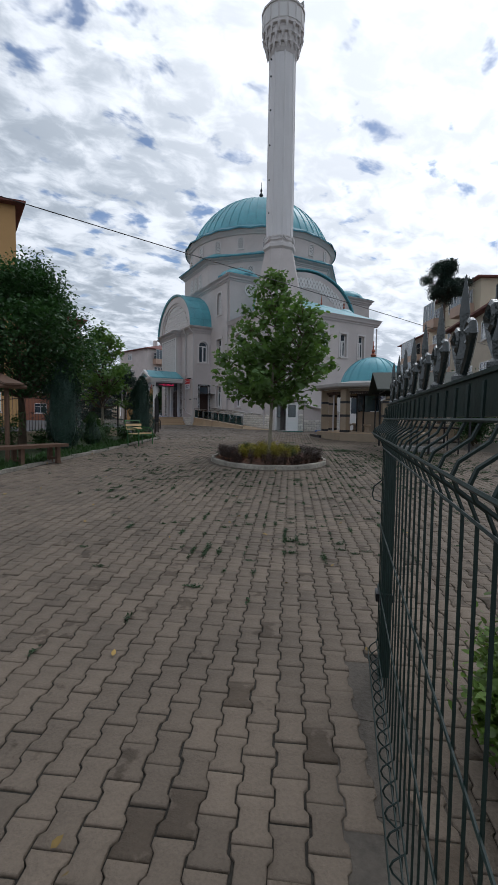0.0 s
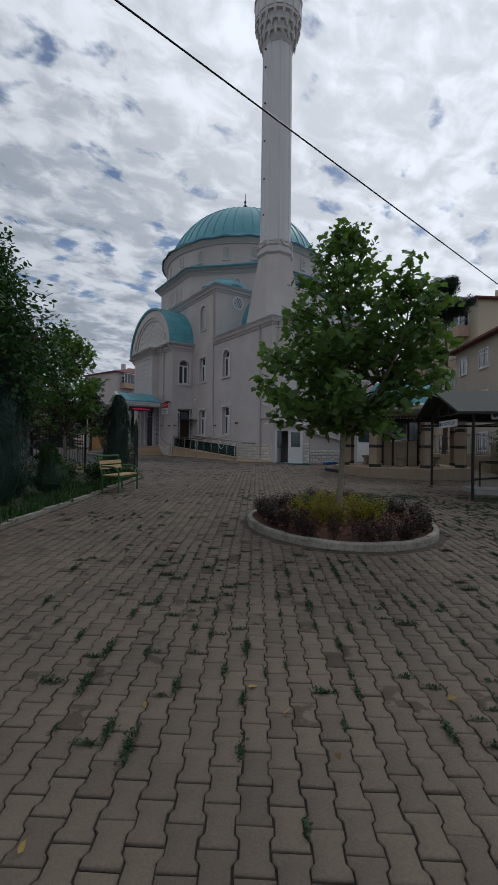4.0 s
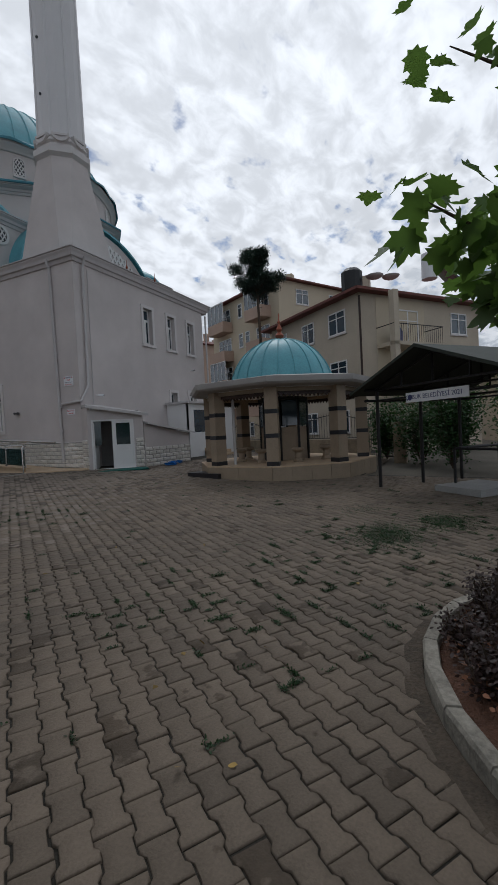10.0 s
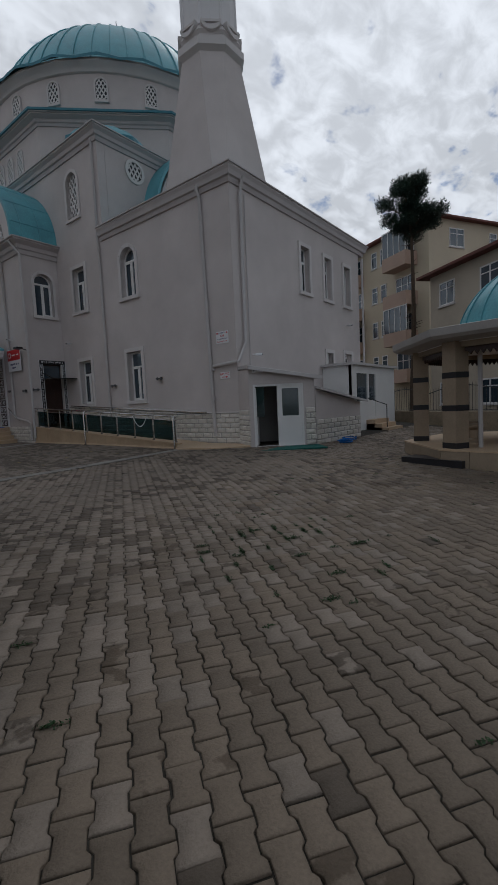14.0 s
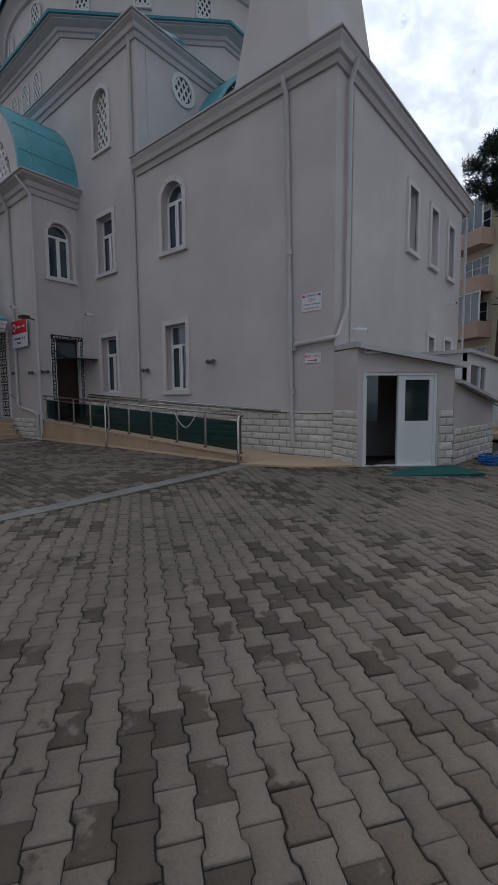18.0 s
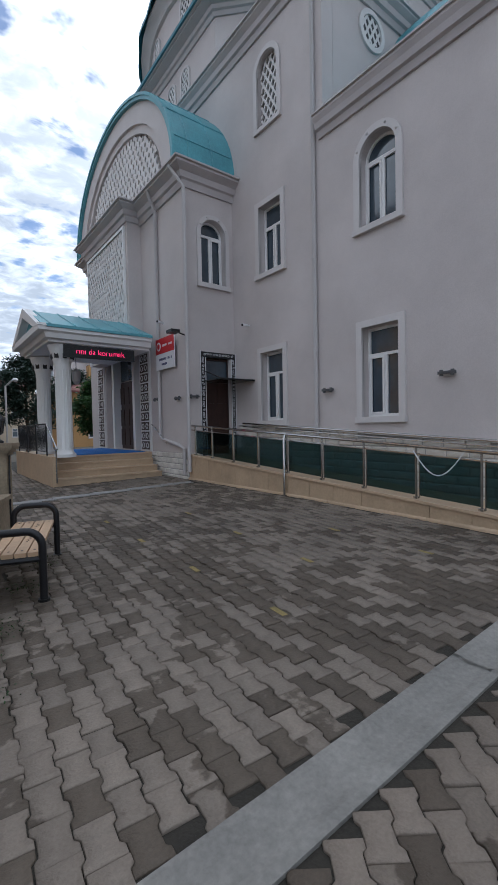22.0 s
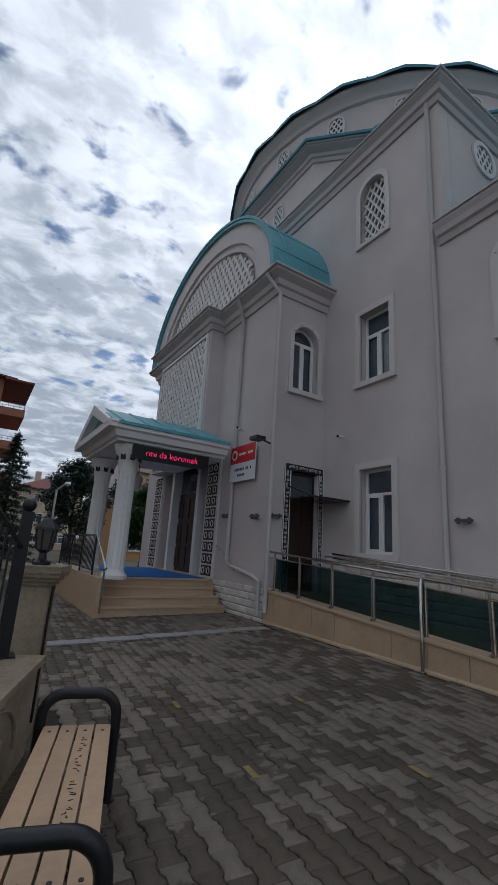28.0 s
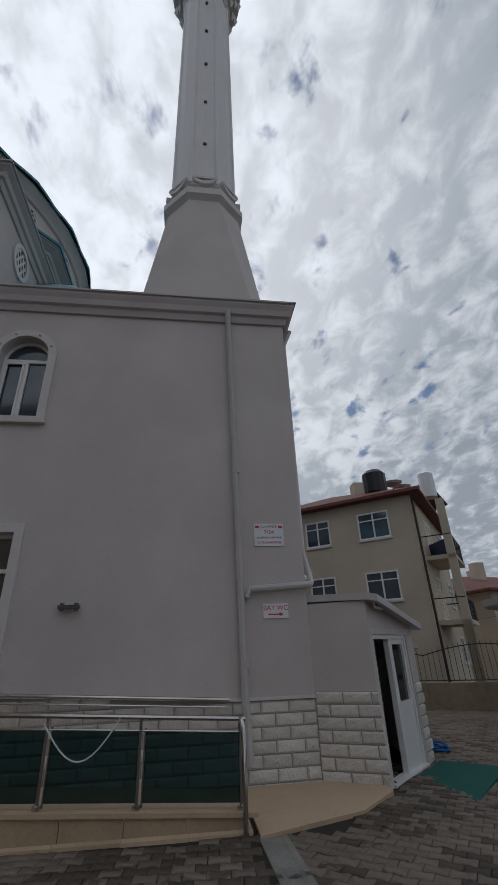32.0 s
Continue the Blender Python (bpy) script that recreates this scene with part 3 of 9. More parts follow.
    for q in ((0, 1, 6, 5), (1, 2, 7, 6), (2, 3, 4, 7), (5, 6, 7, 4), (0, 5, 4, 3), (0, 1, 2, 3)):
        bm.faces.new([v[i] for i in q])
    roof = part("low_roof", bm, TURQ, mosque)
    for k in range(1, 6):
        y = YU - k * 0.62
        part("seam", tube(bmesh.new(), [(XA - 0.2, y, z + 0.01), (XA + 3.2, y, z + 1.61)], 0.02, 5), TURQ, roof)
    part("tall_roof", prism(bmesh.new(), [(XA - 0.2, YU - 0.2), (CX + 7.85, YU - 0.2), (CX + 7.85, YE + 0.2), (XA - 0.2, YE + 0.2)], 12.72, 12.82), TURQ, mosque)
    # entrance block
    s = [(0.50, 1.30, 6.15, 7.92, True), (0.50, 1.40, 1.40, 4.15, False)]
    part("wall", wall_bm(FS, XA - PX, 0.4, 9.0, 0.3, s), PLASTER, mosque)
    window(mosque, FS, *s[0], trim=0.12, label="round-headed casement window in a white surround")
    part("wall", wall_bm(Face((PX, PY0 + 0.3, 0), (0, 1, 0), (-1, 0, 0)), PY1 - PY0 - 0.6, 0.4, 9.0, 0.3, [(35.3 - PY0 - 0.3, 38.6 - PY0 - 0.3, 1.46, 5.0, False)]), PLASTER, mosque)
    part("wall", nbox(PX, PY1 - 0.3, 0.4, XA, PY1, 9.0), PLASTER, mosque)
    part("cornice", cornice(bmesh.new(), [(XA, PY0), (PX, PY0), (PX, PY1), (XA, PY1)][::-1], 9.12, 0.42, 0.55), CORN, mosque)
    # projecting lattice panel above the door
    part("panel_block", nbox(13.0, 34.97, 4.6, PX + 0.02, 38.95, 9.0), PLASTER, mosque)
    part("cornice", cornice(bmesh.new(), [(PX, 34.97), (13.0, 34.97), (13.0, 38.95), (PX, 38.95)][::-1], 9.124, 0.40, 0.5), CORN, mosque)
    fp = Face((13.0, 34.97, 0), (0, 1, 0), (-1, 0, 0))
    sc = part("lattice_panel", fp.box(bmesh.new(), 0.22, 3.76, 4.7, 8.5, 0.003, 0.012), CONC, mosque, "pierced white relief panel")
    bm = bmesh.new()
    lattice_plate(bm, fp, lambda u, q: True, 0.25, 3.73, 4.72, 8.45, 0.22, 0.012, 0.045, 0.5)
    part("screen", bm, LATTICE, sc)["kind"] = "stuff"
    bm = bmesh.new()
    for q in ((0.16, 0.24, 4.6, 8.55), (3.74, 3.82, 4.6, 8.55)):
        fp.box(bm, *q, 0.002, 0.07)
    fp.box(bm, 0.24, 3.74, 8.46, 8.55, 0.002, 0.06)
    part("panel_frame", bm, WHITE, sc)
    # barrel roof over the entrance
    vc, va, vb, vz = (PY0 + PY1) / 2, 4.28, 3.32, 9.14
    bm = bmesh.new()
    fv = Face((13.10, 0, 0), (0, 1, 0), (-1, 0, 0))
    outer, inner = arc(vc, vz, va, vb, 0, math.pi, 32), arc(vc, vz, va - 0.14, vb - 0.14, 0, math.pi, 32)
    frame_strip(bm, fv, outer, inner, -1.95, 0.0)
    vault = part("barrel_roof", bm, TURQ, mosque, "turquoise sheet-metal barrel roof", True)
    for k in range(3, 32, 3):
        u, q = outer[k]
        part("seam", tube(bmesh.new(), [(13.06, u, q), (15.0, u, q)], 0.022, 5), TURQ, vault)
    for xs in (13.55, 14.3):
        part("seam", tube(bmesh.new(), [(xs, u, q) for u, q in outer], 0.02, 5), TURQ, vault)
    part("edge_flashing", frame_strip(bmesh.new(), fv, arc(vc, vz, va + 0.03, vb + 0.03, 0, math.pi, 32), arc(vc, vz, va - 0.05, vb - 0.05, 0, math.pi, 32), -0.06, 0.03), TURQ, vault)
    ty = part("tympanum", fv.slab(bmesh.new(), arc(vc, vz, va - 0.15, vb - 0.15, 0, math.pi, 32), -0.55, -0.30), PLASTER, mosque)
    part("arch_ring", frame_strip(bmesh.new(), fv, arc(vc, vz, va - 0.145, vb - 0.145, 0, math.pi, 32), arc(vc, vz, va - 0.75, vb - 0.7, 0, math.pi, 32), -0.31, -0.10), TRIM, ty)
    part("arch_ring", frame_strip(bmesh.new(), fv, arc(vc, vz, va - 0.75, vb - 0.7, 0, math.pi, 32), arc(vc, vz, va - 1.0, vb - 0.92, 0, math.pi, 32), -0.31, -0.18), TRIM, ty)
    la, lb = va - 1.3, vb - 1.15
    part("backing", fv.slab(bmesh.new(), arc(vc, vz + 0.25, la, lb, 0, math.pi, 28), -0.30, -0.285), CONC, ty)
    bm = bmesh.new()
    lattice_plate(bm, fv, lambda u, q: ((u - vc) / la) ** 2 + ((q - vz - 0.25) / lb) ** 2 < 1, vc - la, vc + la, vz + 0.25, vz + 0.25 + lb, 0.26, -0.285, -0.24, 0.5)
    part("screen", bm, LATTICE, ty)["kind"] = "stuff"
    part("ledge", fv.box(bmesh.new(), vc - la - 0.1, vc + la + 0.1, vz + 0.12, vz + 0.25, -0.30, -0.2), TRIM, ty)
    # octagon, drum and dome
    def ring(ap, z, n=8, ph=math.pi / 8):
        r = ap / math.cos(math.pi / n)
        return [(CX + r * math.cos(ph + 2 * math.pi * k / n), CY + r * math.sin(ph + 2 * math.pi * k / n)) for k in range(n)]
    part("octagon_wall", prism(bmesh.new(), ring(6.95, 0), 12.7, 15.0), PLASTER, mosque)
    part("cornice", cornice(bmesh.new(), ring(6.95, 0), 15.2, 0.48, 0.4, True), CORN, mosque)
    part("eave_edge", sweep(bmesh.new(), ring(6.95, 0), [(0.47, 15.204), (0.54, 15.204), (0.55, 15.29), (0.47, 15.31)], True), TURQ_EDGE, mosque)
    part("octagon_roof", lathe(bmesh.new(), [(7.44 / math.cos(math.pi / 8), 15.28), (6.9, 15.95)], (CX, CY), 8, phase=math.pi / 8), TURQ, mosque)
    for k in range(8):
        th = 2 * math.pi * k / 8
        d = Vector((math.cos(th), math.sin(th), 0))
        if d.x > 0.8 or d.y > 0.5:
            continue
        fo = Face(Vector((CX, CY, 0)) + d * 6.95, Vector((-d.y, d.x, 0)), d)
        for u in ((-1.0, 0, 1.0) if k % 2 == 0 else (-0.9, 0, 0.9)):
            lattice_window(mosque, fo, u, 13.35, 14.45, 0.24, 0.09, 0.16, name="lattice_window", flat=True)
    part("drum", lathe(bmesh.new(), [(7.0, 15.3), (7.0, 17.35)], (CX, CY), 48), PLASTER, mosque, "", True)
    part("drum_cornice", lathe(bmesh.new(), [(7.0, 17.1), (7.1, 17.13), (7.18, 17.28), (7.4, 17.4), (7.4, 17.5), (6.6, 17.55)], (CX, CY), 48), TRIM, mosque, "", True)
    nb = 20
    for k in range(nb):
        th = 2 * math.pi * (k + 0.5) / nb
        d = Vector((math.cos(th), math.sin(th), 0))
        if d.dot(Vector((-0.55, -0.83, 0))) < -0.25:
            continue
        fo = Face(Vector((CX, CY, 0)) + d * 7.02, Vector((-d.y, d.x, 0)), d)
        lattice_window(mosque, fo, 0, 15.95, 16.85, 0.24, 0.07, 0.17, flat=True)
    # scalloped eave, dome shell and its ribs
    bm = bmesh.new()
    seg = 96
    lo, hi = [], []
    for k in range(seg):
        th = 2 * math.pi * k / seg
        wob = 0.05 * math.cos(th * 24)
        lo.append(bm.verts.new((CX + (7.52 + wob * 0.6) * math.cos(th), CY + (7.52 + wob * 0.6) * math.sin(th), 17.56 + wob)))
        hi.append(bm.verts.new((CX + 6.85 * math.cos(th), CY + 6.85 * math.sin(th), 18.0)))
    lo2 = [bm.verts.new((v.co.x, v.co.y, v.co.z - 0.12)) for v in lo]
    for k in range(seg):
        j = (k + 1) % seg
        bm.faces.new((lo[k], lo[j], hi[j], hi[k]))
        bm.faces.new((lo2[k], lo2[j], lo[j], lo[k]))
    part("eave_skirt", bm, TURQ_EDGE, mosque, "dark teal scalloped eave", True)
    R, H = 6.9, 5.05
    rs = (R * R + H * H) / (2 * H)
    zc = 17.7 + H - rs
    t_max = math.asin(min(1, R / rs)) if H < R else math.pi / 2
    prof = [(rs * math.sin(t_max * (1 - k / 16)), zc + rs * math.cos(t_max * (1 - k / 16))) for k in range(17)]
    prof[-1] = (0.03, prof[-1][1])
    dome = part("dome", lathe(bmesh.new(), prof, (CX, CY), 64), TURQ, mosque, "turquoise ribbed metal dome", True)
    bm = bmesh.new()
    for k in range(52):
        th = 2 * math.pi * k / 52
        pts = [(CX + (r + 0.01) * math.cos(th), CY + (r + 0.01) * math.sin(th), z + 0.01) for r, z in prof[:-1]]
        tube(bm, pts, 0.035, 4)
    part("rib", bm, TURQ, dome)["kind"] = "stuff"
    part("finial", lathe(bmesh.new(), [(0.05, 23.2), (0.16, 23.35), (0.05, 23.5), (0.22, 23.75), (0.05, 24.0), (0.12, 24.2), (0.03, 24.4), (0.02, 25.0)], (CX, CY), 10), IRON, dome, "", True)
    # corner half-domes on the tall block
    for cx, cy in ((XA + 1.6, YU + 1.6), (CX + 6.0, YU + 1.6), (XA + 1.6, YE - 1.6)):
        t = part("corner_turret_roof", lathe(bmesh.new(), [(1.80, 12.82), (1.76, 12.98), (1.5, 13.28), (1.05, 13.55), (0.5, 13.72), (0.02, 13.78)], (cx, cy), 16), TURQ, mosque, "", True)
        part("turret_edge", lathe(bmesh.new(), [(1.72, 12.81), (1.86, 12.81), (1.86, 12.95), (1.7, 12.99)], (cx, cy), 8), TURQ_EDGE, t)
    # great arch with a pierced screen over the side wing, and two small cupolas
    fg = Face((CX, YU, 0), (1, 0, 0), (0, -1, 0))
    bm = bmesh.new()
    o = arc(0, 9.9, 5.2, 4.2, 0, math.pi, 28)
    frame_strip(bm, fg, o, arc(0, 9.9, 5.08, 4.09, 0, math.pi, 28), -0.2, 0.85)
    ga = part("side_barrel_roof", bm, TURQ, mosque, "", True)
    part("tympanum", fg.slab(bmesh.new(), arc(0, 9.9, 4.9, 3.95, 0, math.pi, 28), 0.4, 0.7), PLASTER, ga)
    bm = bmesh.new()
    lattice_plate(bm, fg, lambda u, q: 0.55 < (u / 4.4) ** 2 + ((q - 9.9) / 3.5) ** 2 < 1, -4.4, 4.4, 9.9, 13.4, 0.34, 0.7, 0.76, 0.45)
    part("screen", bm, LATTICE, ga)["kind"] = "stuff"
    for cx in (20.9, 23.2):
        q = part("cupola", lathe(bmesh.new(), [(0.95, 9.0), (0.95, 9.35), (1.05, 9.4), (0.98, 9.5), (0.8, 9.85), (0.5, 10.12), (0.03, 10.25)], (cx, 24.6), 20), TURQ, mosque, "", True)
        part("finial", lathe(bmesh.new(), [(0.03, 10.2), (0.09, 10.35), (0.03, 10.5), (0.06, 10.62), (0.015, 10.75), (0.01, 11.0)], (cx, 24.6), 8), COPPER, q)
    # minaret
    mx, my = 16.45, 23.88
    bm = bmesh.new()
    bot = [(-1.42, -1.1), (-1.1, -1.42), (1.1, -1.42), (1.42, -1.1), (1.42, 1.1), (1.1, 1.42), (-1.1, 1.42), (-1.42, 1.1)]
    r8 = [(1.02 * math.cos(radians(202.5 + 45 * k)), 1.02 * math.sin(radians(202.5 + 45 * k))) for k in range(8)]
    vb_ = [bm.verts.new((mx + x, my + y, 8.9)) for x, y in bot]
    vt = [bm.verts.new((mx + x, my + y, 13.1)) for x, y in r8]
    for k in range(8):
        bm.faces.new((vb_[k], vb_[(k + 1) % 8], vt[(k + 1) % 8], vt[k]))
    bm.faces.new(vt)
    part("minaret_base", bm, PLASTER, mosque)
    ph = math.pi / 8
    part("minaret_ring", lathe(bmesh.new(), [(1.0, 13.05), (1.16, 13.2), (1.16, 13.42), (1.0, 13.5), (0.98, 13.62), (1.05, 13.7), (0.98, 13.85), (0.9, 13.95)], (mx, my), 8, phase=ph), TRIM, mosque)
    sw = bmesh.new()
    for k in range(8):
        th = 2 * math.pi * k / 8
        fo = Face((mx + 0.98 * math.cos(th), my + 0.98 * math.sin(th), 0), (-math.sin(th), math.cos(th), 0), (math.cos(th), math.sin(th), 0))
        frame_strip(sw, fo, arc(0, 13.95, 0.33, 0.30, math.pi, 2 * math.pi, 8), arc(0, 13.98, 0.26, 0.2, math.pi, 2 * math.pi, 8), -0.1, 0.06)
        fo.box(sw, -0.28, 0.28, 13.86, 13.94, 0.0, 0.07)
    part("swag", sw, TRIM, mosque)["kind"] = "stuff"
    shaft = bmesh.new()
    lathe(shaft, [(0.93, 13.85), (0.88, 26.2)], (mx, my), 16, phase=0)
    part("minaret_shaft", shaft, MINARET_W, mosque)
    for k in range(8):
        th = 2 * math.pi * k / 8 + ph
        rib = bmesh.new()
        tube(rib, [(mx + 0.9 * math.cos(th), my + 0.9 * math.sin(th), 13.9), (mx + 0.86 * math.cos(th), my + 0.86 * math.sin(th), 26.0)], 0.075, 6)
        part("shaft_rib", rib, MINARET_W, mosque)
    for k, zz in enumerate((12.7, 15.6, 17.8, 20.1, 22.4, 24.6, 25.7)):
        # dark plug in place of a shaded hole
        part("spy_hole", tube(bmesh.new(), [(mx - 0.8, my, zz), (mx - 0.95, my, zz)], 0.055, 10), HOLE_SHADE, mosque)
    for z0 in (26.05, 37.0):
        bl = part("balcony", lathe(bmesh.new(), [(0.9, z0 - 0.1), (0.98, z0 + 0.1), (1.0, z0 + 0.35), (1.14, z0 + 0.4), (1.14, z0 + 0.85), (1.28, z0 + 0.9), (1.28, z0 + 1.35), (1.42, z0 + 1.4), (1.44, z0 + 2.6), (1.50, z0 + 2.62), (1.50, z0 + 2.75), (0.9, z0 + 2.78)], (mx, my), 16), TRIM, mosque)
        st = bmesh.new()
        for rr, za, zb, m in ((1.06, 0.02, 0.4, 16), (1.2, 0.48, 0.9, 16), (1.34, 0.98, 1.4, 16)):
            for k in range(m):
                th = 2 * math.pi * (k + (0.5 if rr > 1.1 and rr < 1.3 else 0)) / m
                c = (mx + rr * math.cos(th), my + rr * math.sin(th))
                tube(st, [(c[0], c[1], z0 + za), (c[0], c[1], z0 + zb)], [0.02, 0.15], 4)
        part("stalactite", st, TRIM, bl)["kind"] = "stuff"
        pn = bmesh.new()
        for k in range(16):
            th = 2 * math.pi * (k + 0.5) / 16
            fo = Face((mx + 1.42 * math.cos(th), my + 1.42 * math.sin(th), 0), (-math.sin(th), math.cos(th), 0), (math.cos(th), math.sin(th), 0))
            fo.box(pn, -0.22, 0.22, z0 + 1.6, z0 + 2.45, -0.02, 0.012)
        part("parapet_panel", pn, LATTICE, bl)["kind"] = "stuff"
    part("minaret_shaft", lathe(bmesh.new(), [(0.86, 28.5), (0.82, 37.3)], (mx, my), 16), MINARET_W, mosque)
    part("minaret_shaft", lathe(bmesh.new(), [(0.76, 39.5), (0.72, 43.0), (0.88, 43.2), (0.88, 43.4)], (mx, my), 16), MINARET_W, mosque)
    part("spire", lathe(bmesh.new(), [(0.95, 43.4), (0.6, 45.4), (0.03, 49.0)], (mx, my), 16), TURQ, mosque)
    # loudspeakers on the balcony
    for th in (math.pi * 0.75, -math.pi * 0.25):
        sp = bmesh.new()
        c = Vector((mx + 1.0 * math.cos(th), my + 1.0 * math.sin(th), 29.3))
        d = Vector((math.cos(th), math.sin(th), 0))
        tube(sp, [c, c + d * 0.12, c + d * 0.4], [0.06, 0.08, 0.2], 10)
        part("loudspeaker", sp, CONC, mosque)
    # downpipes
    zc = 8.45
    downpipe(mosque, [(14.86, 23.37, 8.75), (14.88, 23.37, 8.6), (14.96, 23.36, zc), (14.96, 23.22, 1.8), (14.96, 23.18, 1.0)], 0.055, [(14.96, 23.28, 5.2), (14.96, 23.2, 2.2)])
    downpipe(mosque, [(14.96, 23.15, 3.1), (14.95, 23.1, 3.22), (14.95, 22.12, 3.28), (15.02, 22.10, 3.32), (15.4, 22.11, 3.9), (15.44, 22.11, 8.35), (15.42, 21.95, 8.75)], 0.05)
    part("cable", tube(bmesh.new(), [(15.72, 22.17, 8.4), (15.70, 22.17, 6.5), (15.68, 22.17, 4.0), (15.66, 22.17, 3.2)], 0.015, 5), GREY_PVC, mosque)
    downpipe(mosque, [(14.78, 28.86, 12.9), (14.96, 28.86, 12.6), (14.96, 28.86, 1.6)], 0.05, [(14.96, 28.86, 6.0), (14.96, 28.86, 3.9)])
    downpipe(mosque, [(13.05, 32.2, 9.0), (13.38, 32.02, 8.5), (13.38, 32.02, 1.0)], 0.05, [(13.38, 32.02, 5.0)])
    downpipe(mosque, [(13.05, 33.6, 9.0), (13.38, 33.75, 8.5), (13.38, 33.75, 1.95), (13.38, 33.6, 1.85), (13.38, 32.6, 1.7), (13.38, 32.3, 1.6), (13.38, 32.3, 0.9)], 0.05)
    downpipe(mosque, [(XE + 0.2, YB - 0.1, 8.4), (XE + 0.2, YB - 0.1, 0.7)], 0.05)


build_mosque()

# ---- what is built against the mosque ----
def stone_course(parent, f, u0, u1, z0, z1, cuts=(), length=0.40, height=0.155):
    """Split-face stones in broken bond, each a piece of its own."""
    n = max(1, round((z1 - z0) / height))
    h = (z1 - z0) / n
    cache = {}
    for r in range(n):
        u = u0 - (0.5 * length if r % 2 else 0.0)
        while u < u1 - 0.02:
            a, b = max(u, u0), min(u + length, u1)
            u += length
            if b - a < 0.05 or any(c0 < (a + b) / 2 < c1 for c0, c1 in cuts):
                continue
            w = round(b - a - 0.012, 3)
            key = (w, random.randint(0, 2))
            if key not in cache:
                bm = bmesh.new()
                rr = random.Random(int(w * 1000) + key[1])
                ff = Face((0, 0, 0), f.u, f.n)
                hh = h - 0.012
                o = [(0, 0), (w, 0), (w, hh), (0, hh)]
                m = [(0.02, 0.02), (w - 0.02, 0.02), (w - 0.02, hh - 0.02), (0.02, hh - 0.02)]
                va = [bm.verts.new(ff.p(x, y, 0)) for x, y in o]
                vb = [bm.verts.new(ff.p(x, y, 0.022 + rr.uniform(-0.006, 0.01))) for x, y in m]
                c = bm.verts.new(ff.p(w * rr.uniform(0.4, 0.6), hh * 0.5, 0.034 + rr.uniform(-0.008, 0.008)))
                for k in range(4):
                    j = (k + 1) % 4
                    bm.faces.new((va[k], va[j], vb[j], vb[k]))
                    bm.faces.new((vb[k], vb[j], c))
                cache[key] = finish(bm, "stone", STONE_W)
            ob = new("stone", cache[key])
            ob.parent = parent
            ob.location = f.p(a + 0.006, z0 + r * h + 0.006, 0.004)


def lamp_box(u, z, f):
    """A small up-and-down wall lamp."""
    t = thing("wall_lamp", f.p(u, z, 0.0), "small grey metal up-and-down wall lamp on the plaster", "lamp", "wall lamps on the mosque")
    part("body", f.box(bmesh.new(), u - 0.15, u + 0.15, z - 0.025, z + 0.025, 0.05, 0.12), LAMPG, t)
    for s in (-0.1, 0.1):
        part("spot", tube(bmesh.new(), [f.p(u + s, z - 0.055, 0.085), f.p(u + s, z + 0.05, 0.085)], 0.032, 8), LAMPG, t)
    part("bracket", f.box(bmesh.new(), u - 0.05, u + 0.05, z - 0.06, z + 0.02, 0.0, 0.05), GREY_PVC, t)


def glyph_bars(parent, f, u0, u1, z0, z1, d, material, n, seed):
    """Writing too small to read: bars of its size."""
    r = random.Random(seed)
    w = (u1 - u0) / n
    for k in range(n):
        if r.random() < 0.12:
            continue
        part("writing_bar", f.box(bmesh.new(), u0 + k * w, u0 + k * w + w * 0.72, z0, z1, d, d + 0.003), material, parent)


def words(parent, text, f, u, z, size, material, d=0.006, name="lettering", flip=False):
    cu = bpy.data.curves.new(name, "FONT")
    cu.body, cu.size, cu.extrude = text, size, 0.001
    cu.align_x, cu.align_y = "CENTER", "CENTER"
    tmp = bpy.data.objects.new("tmp", cu)
    me = bpy.data.meshes.new_from_object(tmp)
    bpy.data.objects.remove(tmp)
    me.materials.append(material)
    ob = new(name, me)
    ux = -f.u if flip else f.u
    m = Matrix((ux.to_4d(), Vector((0, 0, 1, 0)), f.n.to_4d(), Vector((0, 0, 0, 1)))).transposed()
    for i in range(3):
        m[3][i] = 0
    ob.parent = parent
    pos = f.p(u, z, d)
    m.translation = pos
    ob.matrix_basis = m
    if parent.name in WORLD_ROOTS:
        ob.matrix_parent_inverse = Matrix.Translation(-parent.location)
    return ob


